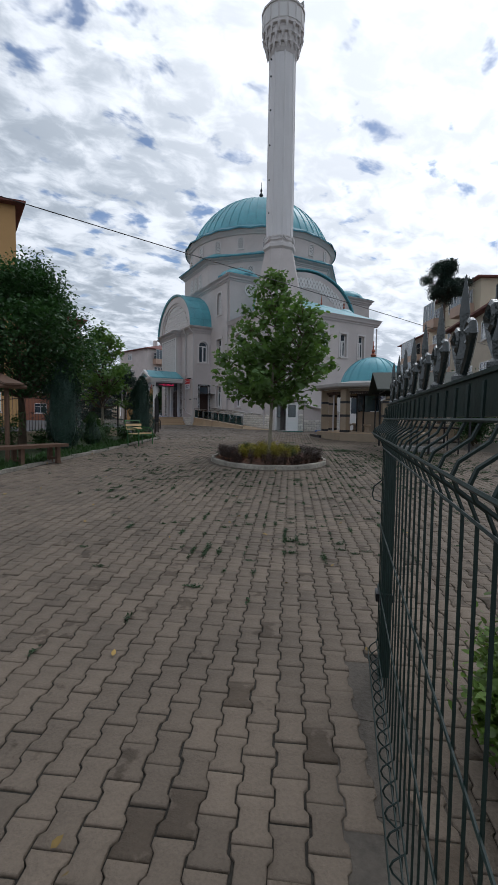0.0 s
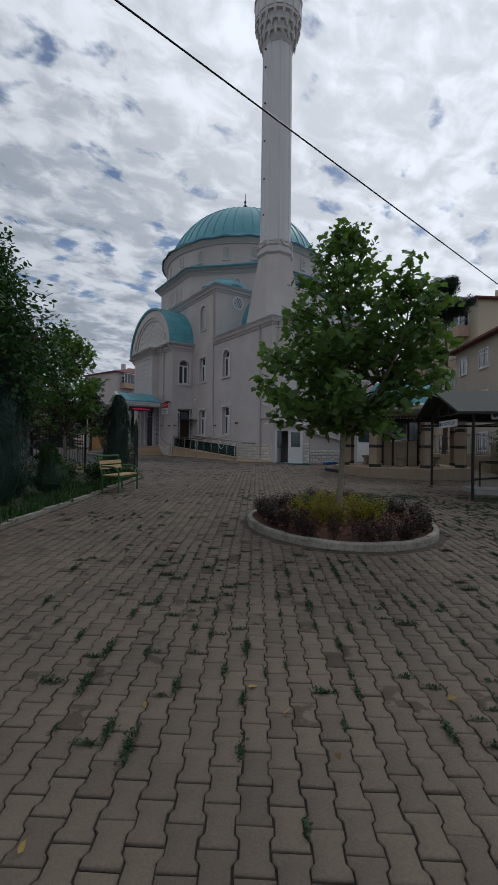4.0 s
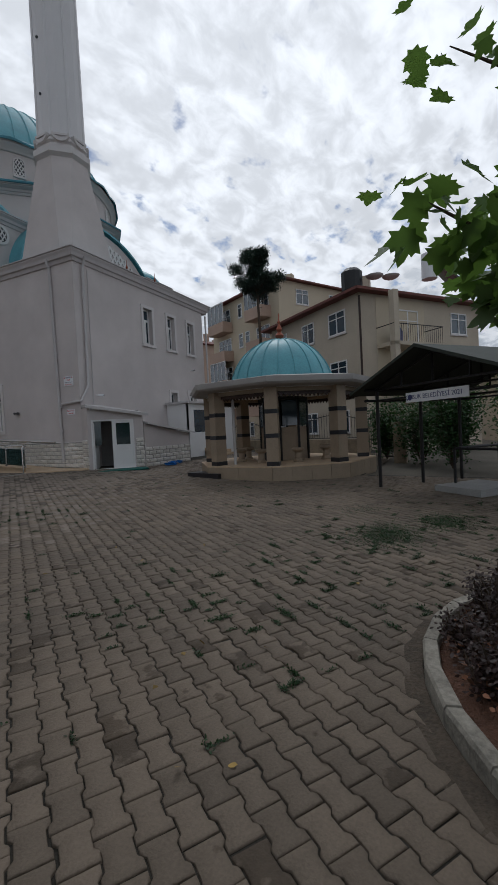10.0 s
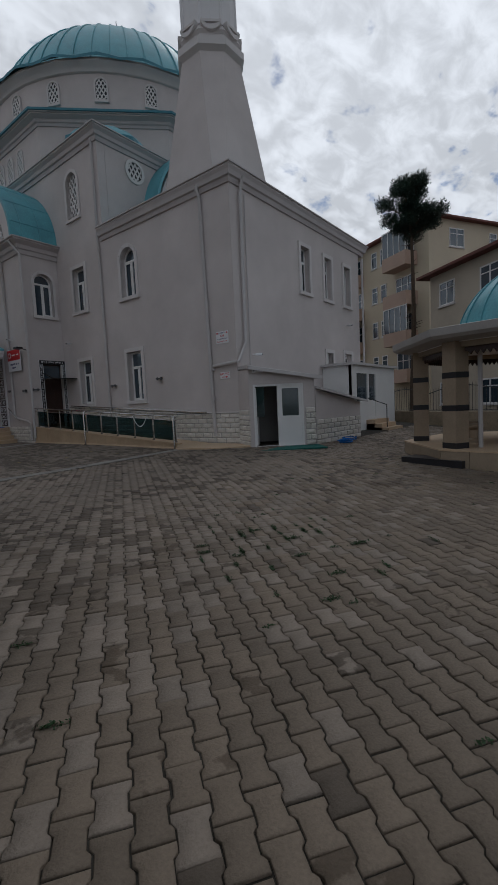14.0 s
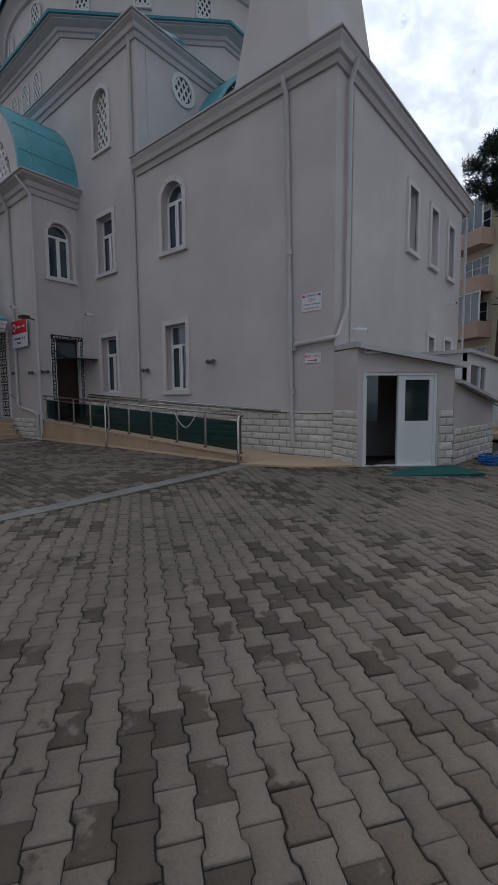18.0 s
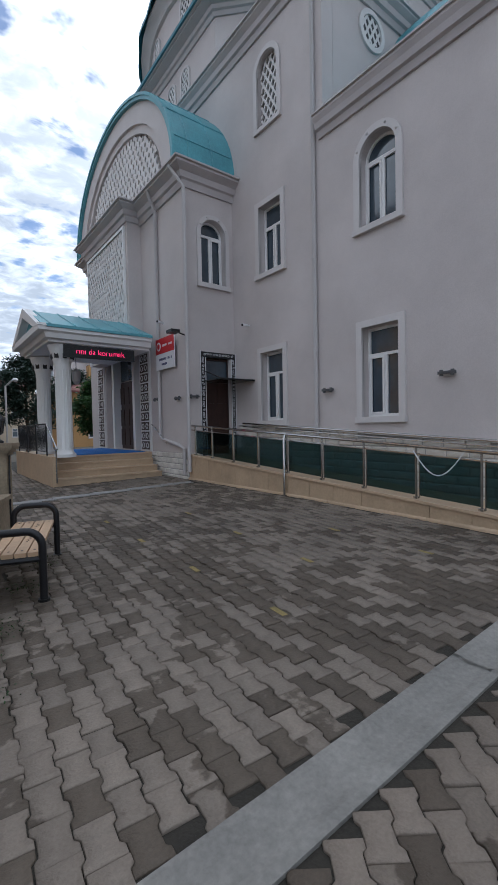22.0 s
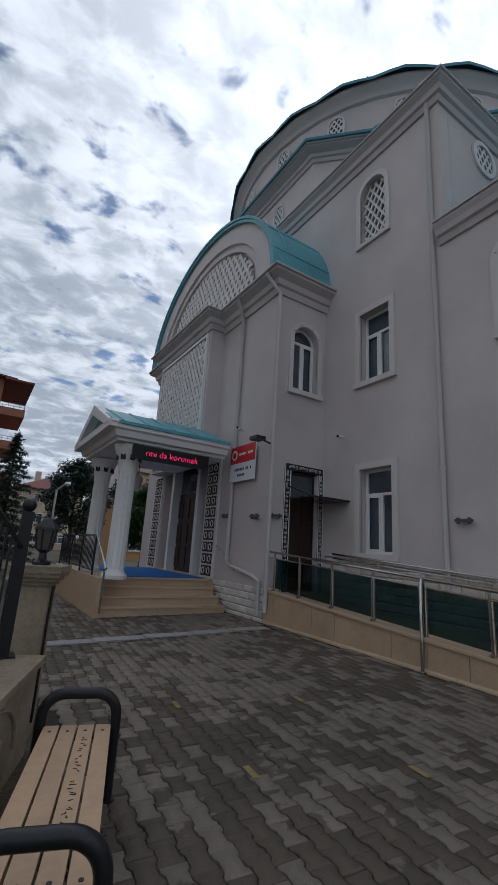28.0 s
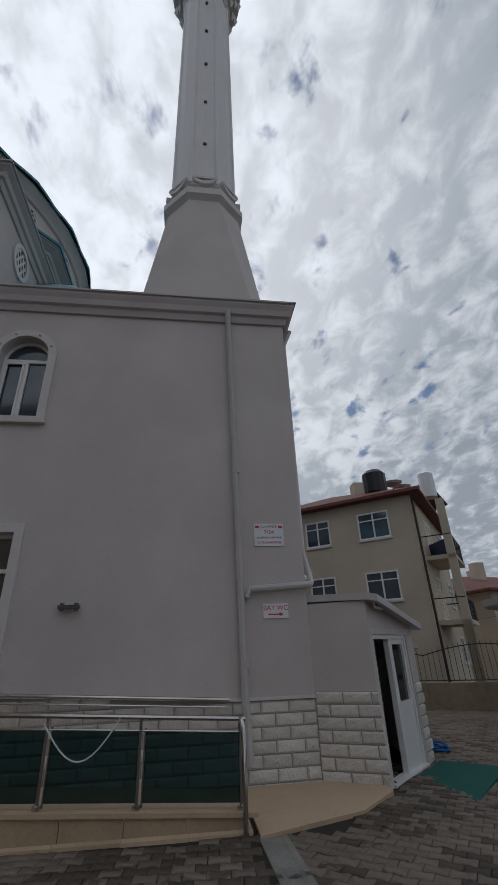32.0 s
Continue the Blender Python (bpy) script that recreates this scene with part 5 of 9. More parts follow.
    part("roof", nbox(20.25, 20.8, 3.3, 25.1, 22.19, 3.4), GREY_PVC, b)
    for k in range(3):
        part("step", nbox(21.7, 20.0 + k * 0.3, 0.5, 23.3, 20.95, 0.78 + k * 0.16), TRAV_D, b)
    part("handrail", tube(bmesh.new(), [(21.75, 20.1, 0.8), (21.75, 20.1, 1.7), (21.75, 20.9, 2.0)], 0.02, 6), IRON, b)
    hose = thing("garden_hose", (17.1, 19.65, 0.66), "coiled blue garden hose lying against the annex wall", "hose")
    r = random.Random(4)
    for k in range(6):
        cx, cy, rr = 17.0 + r.uniform(-0.25, 0.5), 19.65 + r.uniform(-0.1, 0.1), r.uniform(0.22, 0.36)
        part("coil", tube(bmesh.new(), [(cx + rr * math.cos(t * 0.4), cy + 0.6 * rr * math.sin(t * 0.4), 0.675 + 0.018 * k + 0.006 * math.sin(t)) for t in range(16)], 0.016, 5), BLUE, hose)


build_annex()


def build_porch():
    zt = 1.46
    s = thing("entrance_steps", (11.8, 35.0, 0.76), "travertine entrance platform with four broad steps", "steps")
    part("platform", nbox(10.40, 34.5, 0.6, PX, 38.6, zt), TRAV, s)
    for k in range(4):
        st = part("step", nbox(10.36, 33.56 + k * 0.30, 0.6, 13.3, 34.51, 0.76 + 0.175 * k + (0.175 if k else 0.17) - 0.175 + 0.14), TRAV, s)
        part("tread", nbox(10.33, 33.53 + k * 0.30, 0.76 + 0.175 * k + 0.135, 13.3, 33.88 + k * 0.3, 0.76 + 0.175 * k + 0.17), TRAV_D, st)
    part("side_wall", nbox(10.28, 33.46, 0.6, 10.40, 38.7, 1.5), TRAV, s)
    whole("entrance_carpet", nbox(11.1, 34.5, zt + 0.001, 13.2, 38.4, zt + 0.02), BLUE, "blue carpet runner laid before the main door", "carpet")
    p = thing("entrance_porch", (11.8, 36.0, zt), "white gabled entrance porch on fluted columns with turquoise roof", "porch")
    for y in (33.95, 36.25):
        c = part("column", lathe(bmesh.new(), [(0.27, zt), (0.27, zt + 0.08), (0.22, zt + 0.14), (0.195, zt + 0.2), (0.185, zt + 2.3), (0.21, zt + 2.34), (0.21, zt + 2.42)], (10.72, y), 20), WHITE, p, "", True)
        for k in range(14):
            th = 2 * math.pi * k / 14
            part("flute", tube(bmesh.new(), [(10.72 + 0.19 * math.cos(th), y + 0.19 * math.sin(th), zt + 0.22), (10.72 + 0.18 * math.cos(th), y + 0.18 * math.sin(th), zt + 2.3)], 0.018, 4), WHITE, c)
        cap = part("capital", lathe(bmesh.new(), [(0.2, zt + 2.4), (0.24, zt + 2.55), (0.34, zt + 2.85), (0.36, zt + 2.93), (0.3, zt + 2.95)], (10.72, y), 16), WHITE, c)
        for k in range(8):
            th = 2 * math.pi * k / 8
            fo = Face((10.72 + 0.27 * math.cos(th), y + 0.27 * math.sin(th), 0), (-math.sin(th), math.cos(th), 0), (math.cos(th), math.sin(th), 0.0))
            part("capital_niche", fo.slab(bmesh.new(), [(-0.05, zt + 2.58), (0.05, zt + 2.58), (0.06, zt + 2.72), (0, zt + 2.82), (-0.06, zt + 2.72)], -0.02, 0.012), IRON, cap)
    z0 = zt + 2.95
    part("ceiling_slab", nbox(10.3, 33.55, z0, 13.0, 36.7, z0 + 0.12), WHITE, p)
    bm = bmesh.new()
    sweep(bm, [(13.0, 33.5), (10.28, 33.5), (10.28, 36.75), (13.0, 36.75)][::-1], [(-0.02, z0 + 0.06), (0.06, z0 + 0.08), (0.1, z0 + 0.20), (0.16, z0 + 0.24), (0.16, z0 + 0.32), (-0.02, z0 + 0.32)])
    part("fascia", bm, WHITE, p)
    ym, zr = 35.1, z0 + 1.02
    bm = bmesh.new()
    for sgn, ye in ((1, 33.3), (-1, 36.95)):
        a = [(10.1, ye, z0 + 0.32), (13.0, ye, z0 + 0.32), (13.0, ym, zr), (10.1, ym, zr)]
        b = [(x, y, z + 0.07) for x, y, z in a]
        hexa(bm, a + b)
    rf = part("roof", bm, TURQ, p)
    for k in range(5):
        x = 10.3 + k * 0.6
        part("seam", tube(bmesh.new(), [(x, 33.3, z0 + 0.40), (x, ym, zr + 0.08)], 0.018, 4), TURQ, rf)
    fg = Face((10.2, 0, 0), (0, 1, 0), (-1, 0, 0))
    part("gable", fg.slab(bmesh.new(), [(33.6, z0 + 0.32), (36.6, z0 + 0.32), (ym, zr - 0.12)], -0.1, 0), TURQ, p)
    part("gable_frame", frame_strip(bmesh.new(), fg, [(33.22, z0 + 0.32), (ym, zr + 0.10), (36.98, z0 + 0.32)], [(33.72, z0 + 0.34), (ym, zr - 0.16), (36.48, z0 + 0.34)], -0.02, 0.2), WHITE, p)
    part("gable_foot", fg.box(bmesh.new(), 33.25, 36.95, z0 + 0.22, z0 + 0.38, 0, 0.19), WHITE, p)
    # LED text board under the eave
    l = thing("led_sign", (11.6, 33.5, z0 - 0.1), "black LED board with running red letters hung under the porch eave", "sign")
    f = Face((10.62, 33.46, -0.16), (1, 0, 0), (0, -1, 0))
    part("housing", f.box(bmesh.new(), 0, 1.86, z0 - 0.22, z0 + 0.1, 0, 0.07), BLACKBOX, l)
    words(l, "rını da korumak", f, 0.93, z0 - 0.06, 0.20, LED, 0.074)
    grid = bmesh.new()
    for k in range(1, 9):
        f.box(grid, 0.02, 1.84, z0 - 0.215 + k * 0.034, z0 - 0.215 + k * 0.034 + 0.006, 0.0745, 0.077)
    for k in range(1, 52):
        f.box(grid, 0.02 + k * 0.035, 0.025 + k * 0.035, z0 - 0.21, z0 + 0.09, 0.0772, 0.079)
    part("pixel_mask", grid, BLACKBOX, l)
    h = thing("porch_railing", (10.34, 36.0, 1.5), "black iron railing with a steel top rail on the platform wall", "railing")
    for y in (33.3, 34.3, 35.6, 36.9, 38.4):
        zz = 1.5 if y > 34 else 0.85
        part("post", tube(bmesh.new(), [(10.34, y, zz), (10.34, y, zz + 0.85)], 0.02, 8), STEEL if y < 34 else IRON, h)
    part("top_rail", tube(bmesh.new(), [(10.34, 33.2, 1.7), (10.34, 34.3, 2.35), (10.34, 38.4, 2.35)], 0.022, 8), STEEL, h)
    for a, b in ((34.35, 35.55), (35.65, 36.85), (36.95, 38.35)):
        part("lower_rail", tube(bmesh.new(), [(10.34, a, 1.60), (10.34, b, 1.60)], 0.014, 6), IRON, h)
        for k in range(int((b - a) / 0.125)):
            y = a + 0.06 + k * 0.125
            part("baluster", tube(bmesh.new(), [(10.34, y, 1.60), (10.34, y, 1.95), (10.34, y, 2.335)], [0.009, 0.013, 0.009], 5), IRON, h)
    h = thing("door_handrail", (13.3, 34.2, 1.5), "short steel handrail fixed beside the steps", "handrail")
    part("bar", tube(bmesh.new(), [(13.36, 33.3, 1.75), (13.36, 34.3, 2.3)], 0.02, 8), STEEL, h)
    for y, z in ((33.4, 1.8), (34.2, 2.24)):
        part("bracket", tube(bmesh.new(), [(13.36, y, z), (13.45, y, z - 0.05)], 0.014, 6), STEEL, h)
    ln = thing("porch_lantern", (11.6, 35.9, 3.9), "hanging lantern under the porch ceiling", "lamp")
    part("chain", tube(bmesh.new(), [(11.6, 35.9, z0), (11.6, 35.9, 4.05)], 0.012, 5), IRON, ln)
    part("body", lathe(bmesh.new(), [(0.03, 4.1), (0.14, 3.98), (0.12, 3.7), (0.04, 3.6)], (11.6, 35.9), 8), GREY_PVC, ln)


build_porch()

# ---- foliage helpers ----
def leaves_mesh(name, centres, size, material, seed, shape="lobed", droop=0.3):
    """Many small leaves as one mesh: each its own island, turned at random."""
    r = np.random.RandomState(seed)
    n = len(centres)
    if shape == "lobed":
        base = np.array([(0, 0), (0.18, 0.06), (0.46, 0.10), (0.28, 0.30), (0.42, 0.62), (0.16, 0.55), (0, 1.0), (-0.16, 0.55), (-0.42, 0.62), (-0.28, 0.30), (-0.46, 0.10), (-0.18, 0.06)])
    elif shape == "plane":
        base = np.array([(0, -0.02), (0.20, -0.10), (0.24, 0.06), (0.52, 0.12), (0.40, 0.24), (0.56, 0.52), (0.38, 0.52), (0.30, 0.66), (0.20, 0.58), (0.14, 0.80), (0, 1.0), (-0.14, 0.80), (-0.20, 0.58), (-0.30, 0.66), (-0.38, 0.52), (-0.56, 0.52), (-0.40, 0.24), (-0.52, 0.12), (-0.24, 0.06), (-0.20, -0.10)])
    elif shape == "needle":
        base = np.array([(0, 0), (0.10, 0.4), (0.0, 1.0), (-0.10, 0.4)])
    else:
        base = np.array([(0, 0), (0.26, 0.28), (0.22, 0.65), (0, 1.0), (-0.22, 0.65), (-0.26, 0.28)])
    m = len(base)
    az = r.uniform(0, 2 * np.pi, n)
    tilt = r.normal(droop, 0.45, n)
    roll = r.normal(0, 0.5, n)
    s = size * r.uniform(0.65, 1.25, n)
    y = np.stack([np.cos(az) * np.cos(tilt), np.sin(az) * np.cos(tilt), -np.sin(tilt)], 1)
    side = np.stack([-np.sin(az), np.cos(az), np.zeros(n)], 1)
    up = np.cross(side, y)
    x = side * np.cos(roll)[:, None] + up * np.sin(roll)[:, None]
    nz = np.cross(x, y)
    bend = -0.25 * np.abs(base[:, 0]) - 0.15 * (base[:, 1] - 0.4) ** 2
    v = centres[:, None, :] + s[:, None, None] * (base[None, :, 0, None] * x[:, None, :] + base[None, :, 1, None] * y[:, None, :] + bend[None, :, None] * nz[:, None, :])
    me = bpy.data.meshes.new(name)
    me.vertices.add(n * m)
    me.vertices.foreach_set("co", v.reshape(-1).astype(np.float32))
    me.loops.add(n * m)
    me.loops.foreach_set("vertex_index", np.arange(n * m, dtype=np.int32))
    me.polygons.add(n)
    me.polygons.foreach_set("loop_start", np.arange(0, n * m, m, dtype=np.int32))
    me.update(calc_edges=True)
    me.materials.append(material)
    return me


def add_mesh(name, me, parent, kind="", label=""):
    ob = new(name, me)
    ob.parent = parent
    if parent is not None and parent.name in WORLD_ROOTS:
        ob.matrix_parent_inverse = Matrix.Translation(-parent.location)
    if kind:
        ob["kind"] = kind
    if label:
        ob["label"] = label
    return ob


def limb_points(a, b, r, bend=0.12, n=6):
    a, b = Vector(a), Vector(b)
    off = Vector((r.uniform(-1, 1), r.uniform(-1, 1), r.uniform(-0.2, 0.6))) * (b - a).length * bend
    return [a.lerp(b, k / n) + off * math.sin(math.pi * k / n) for k in range(n + 1)]


def broad_tree(name, base, height, spread, clear, label, leaf, bark, seed, count, size, lead=1.0, trunk_r=0.09, shape="lobed", profile=None, clumps=40):
    r = random.Random(seed)
    nr = np.random.RandomState(seed)
    t = thing(name, base, label, "tree")
    bx, by, bz = base
    top = Vector((bx + r.uniform(-0.1, 0.1), by + r.uniform(-0.1, 0.1), bz + height * 0.93))
    tr = [Vector((bx, by, bz)).lerp(top, k / 10) + Vector((math.sin(k * 0.9) * 0.03, math.cos(k * 1.1) * 0.03, 0)) for k in range(11)]
    part("trunk", tube(bmesh.new(), tr, [trunk_r * (1.25 if k == 0 else 1.0) * (1 - 0.085 * k) for k in range(11)], 10), bark, t, "", True)
    tips = []
    for k in range(clumps):
        f = (k + 0.5) / clumps
        h = clear + (height - clear) * f ** 0.9
        rad = spread * (profile(f) if profile else math.sin(math.pi * min(1, 0.18 + 0.82 * f)) ** 0.7)
        a = k * 2.399 + r.uniform(-0.3, 0.3)
        rr = rad * r.uniform(0.55, 1.0)
        tips.append((Vector((bx + rr * math.cos(a), by + rr * math.sin(a), bz + h + r.uniform(-0.25, 0.3))), rad))
    limbs = bmesh.new()
    for p, rad in tips:
        h0 = max(clear * 0.8, (p.z - bz) - 0.75 * (Vector((p.x - bx, p.y - by, 0)).length) - 0.2)
        a = Vector((bx, by, bz)).lerp(top, min(0.97, h0 / (height * 0.93)))
        tube(limbs, limb_points(a, p, r), [0.035, 0.03, 0.024, 0.018, 0.013, 0.009, 0.005], 5)
    part("limb", limbs, BARK_D, t)["kind"] = "stuff"
    pts = []
    per = count // len(tips)
    for p, rad in tips:
        c = np.array(p)
        q = np.clip(nr.normal(0, 1, (per, 3)), -1.7, 1.7) * np.array([0.30, 0.30, 0.24]) * max(0.55, spread * 0.42)
        pts.append(c + q)
        axis = np.array(Vector((bx, by, p.z - 0.35)))
        m = per // 3
        w = nr.uniform(0.25, 1, (m, 1))
        pts.append(axis * (1 - w) + c * w + nr.normal(0, 0.13 * max(1, spread / 2), (m, 3)))
    P = np.concatenate(pts)
    P = P[P[:, 2] > bz + clear * 0.82]
    add_mesh("crown", leaves_mesh("crown", P, size, leaf, seed, shape), t, "stuff")
    return t


def column_conifer(name, base, height, radius, label, leaf, seed, count=2600, size=0.16, round_top=0.5):
    """A clipped or columnar evergreen: sprays set on an uneven spindle."""
    nr = np.random.RandomState(seed)
    t = thing(name, base, label, "shrub" if height < 1.6 else "tree")
    bx, by, bz = base
    part("trunk", tube(bmesh.new(), [(bx, by, bz), (bx, by, bz + height * 0.8)], [radius * 0.12, 0.02], 7), BARK_D, t)
    h = nr.uniform(0.02, 1, count) ** 0.9
    a = nr.uniform(0, 2 * np.pi, count)
    env = np.clip(np.minimum(1, (1.02 - h) / round_top) ** 0.6 * np.minimum(1, 0.55 + h * 3), 0, 1)
    lump = 1 + 0.14 * np.sin(a * 3 + h * 9) + 0.1 * np.sin(a * 5 - h * 17)
    rr = radius * env * lump * nr.uniform(0.72, 1.03, count) ** 0.5
    P = np.stack([bx + rr * np.cos(a), by + rr * np.sin(a), bz + h * height], 1)
    add_mesh("foliage", leaves_mesh("foliage", P, size, leaf, seed, "needle" if size < 0.3 else "oval", -0.9), t, "stuff")
    core = bmesh.new()
    lathe(core, [(radius * 0.4, bz + 0.05), (radius * 0.72, bz + height * 0.2), (radius * 0.72, bz + height * (1 - round_top)), (radius * 0.3, bz + height * 0.86), (0.02, bz + height * 0.95)], (bx, by), 12)
    part("inner_core", core, LEAF_C, t)
    return t


def shrub(name, base, radius, height, label, leaf, seed, count=500, size=0.05, stems=7, group=""):
    r = random.Random(seed)
    nr = np.random.RandomState(seed)
    t = thing(name, base, label, "shrub", group)
    bx, by, bz = base
    bm = bmesh.new()
    tips = []
    for k in range(stems):
        a = k * 2.4 + r.random()
        p = (bx + radius * 0.7 * math.cos(a) * r.uniform(0.3, 1), by + radius * 0.7 * math.sin(a) * r.uniform(0.3, 1), bz + height * r.uniform(0.6, 1))
        tips.append(p)
        tube(bm, limb_points((bx, by, bz), p, r, 0.1, 4), [0.01, 0.008, 0.006, 0.005, 0.003], 4)
    part("stem", bm, BARK_D, t)["kind"] = "stuff"
    pts = []
    for p in tips:
        w = nr.uniform(0.25, 1.05, (count // stems, 1))
        pts.append(np.array((bx, by, bz)) * (1 - w) + np.array(p) * w + nr.normal(0, radius * 0.2, (count // stems, 3)))
    P = np.concatenate(pts)
    P[:, 2] = np.maximum(P[:, 2], bz + 0.03)
    add_mesh("leaves", leaves_mesh("leaves", P, size, leaf, seed, "oval", 0.0), t, "stuff")
    return t


# ---- planting bed with the young plane tree ----
BX, BY = 5.71, 7.95


def build_bed():
    rx, ry, rot = 1.80, 1.58, radians(50)

    def rim(th, k):
        x, y = rx * k * math.cos(th), ry * k * math.sin(th)
        return BX + x * math.cos(rot) - y * math.sin(rot), BY + x * math.sin(rot) + y * math.cos(rot)
    bed = thing("planting_bed", (BX, BY, ground_z(BY)), "oval planting bed edged with weathered concrete kerbs", "planter")
    n = 30
    for k in range(n):
        a, b = 2 * math.pi * (k + 0.007) / n, 2 * math.pi * (k + 0.993) / n
        bm = bmesh.new()
        j = random.uniform(-0.008, 0.008)
        q = [rim(a, 1.0), rim(b, 1.0), rim(b, 0.945), rim(a, 0.945)]
        z = [ground_z(p[1]) for p in q]
        lo = [(p[0], p[1], zz - 0.1) for p, zz in zip(q, z)]
        m1 = [(p[0], p[1], zz + 0.100 + j) for p, zz in zip(q, z)]
        v0, v1 = [bm.verts.new(p) for p in lo], [bm.verts.new(p) for p in m1]
        q2 = [rim(a, 0.993), rim(b, 0.993), rim(b, 0.95), rim(a, 0.95)]
        v2 = [bm.verts.new((p[0], p[1], zz + 0.120 + j)) for p, zz in zip(q2, z)]
        bm.faces.new(v2)
        for A, B in ((v0, v1), (v1, v2)):
            for i in range(4):
                bm.faces.new((A[i], A[(i + 1) % 4], B[(i + 1) % 4], B[i]))
        part("kerb_stone", bm, KERB, bed)
    bm = bmesh.new()
    rings = []
    for i, k in enumerate((0.95, 0.8, 0.6, 0.4, 0.2, 0.03)):
        rings.append([bm.verts.new((*rim(2 * math.pi * s / 40, k), ground_z(rim(2 * math.pi * s / 40, k)[1]) + 0.05 + 0.11 * (1 - k) + random.uniform(-0.02, 0.02))) for s in range(40)])
    for A, B in zip(rings, rings[1:]):
        for s in range(40):
            bm.faces.new((A[s], A[(s + 1) % 40], B[(s + 1) % 40], B[s]))
    bm.faces.new(rings[-1])
    part("soil", bm, EARTH, bed, "red-brown soil with dead leaves", True)
    # trodden earth round the foot of the kerb
    bm = bmesh.new()
    A = [bm.verts.new((*rim(2 * math.pi * s / 60, 1.0), ground_z(rim(2 * math.pi * s / 60, 1.0)[1]) + 0.012)) for s in range(60)]
    B = [bm.verts.new((*rim(2 * math.pi * s / 60, 1.10), ground_z(rim(2 * math.pi * s / 60, 1.10)[1]) - 0.007)) for s in range(60)]
    for s in range(60):
        bm.faces.new((A[s], A[(s + 1) % 60], B[(s + 1) % 60], B[s]))
    part("earth_skirt", bm, EARTH_P, bed, "bare trodden earth")
    zb = lambda y: ground_z(y) + 0.11
    r = random.Random(12)
    for k in range(52):
        th = 2 * math.pi * k / 52 + r.uniform(-0.05, 0.05)
        if r.random() < 0.12:
            continue
        x, y = rim(th, r.uniform(0.78, 0.88))
        shrub("barberry_bush", (x, y, zb(y) - 0.05), 0.19, r.uniform(0.24, 0.44), "low dark red barberry bush in the bed", LEAF_R, 100 + k, 420, 0.034, 9, "barberry bushes round the bed")
    for k in range(14):
        th = 2 * math.pi * k / 14
        x, y = BX + 0.66 * math.cos(th) * (1 + 0.15 * (k % 2)), BY + 0.58 * math.sin(th)
        shrub("euonymus_bush", (x, y, zb(y)), 0.25, r.uniform(0.26, 0.40), "yellow-green euonymus bush round the tree foot", LEAF_Y if k % 6 else LEAF_G, 200 + k, 1500, 0.032, 10, "euonymus bushes round the tree")
    for k in range(6):
        bm = bmesh.new()
        bmesh.ops.create_icosphere(bm, subdivisions=2, radius=r.uniform(0.07, 0.12))
        for v in bm.verts:
            v.co += v.co.normalized() * r.uniform(-0.012, 0.012)
            v.co.z *= 0.6
        a = r.uniform(0, 6.28)
        x, y = BX + 0.55 * math.cos(a), BY + 0.5 * math.sin(a)
        st = whole("stone", bm, KERB, "pale rounded stone lying by the tree foot", "stone", "", "stones round the tree", True)
        st.location = (x, y, zb(y) + 0.10)
    P = np.array([(*rim(r.uniform(0, 6.28), math.sqrt(r.uniform(0, 0.8))), 0) for _ in range(2600)])
    P[:, 2] = [zb(y) + 0.03 + 0.05 * (1 - math.hypot(x - BX, y - BY) / 2.4) for x, y, _ in P]
    DEAD = mat("dead_leaf", (0.23, 0.105, 0.06), 0.8, 0.4, 3, 20, 0, rnd=0.6)
    dl = add_mesh("fallen_leaves", leaves_mesh("fallen_leaves", P, 0.042, DEAD, 5, "oval", 0.0), None, "stuff")
    tagged(dl, "brown fallen leaves scattered on the soil", "leaves")


build_bed()


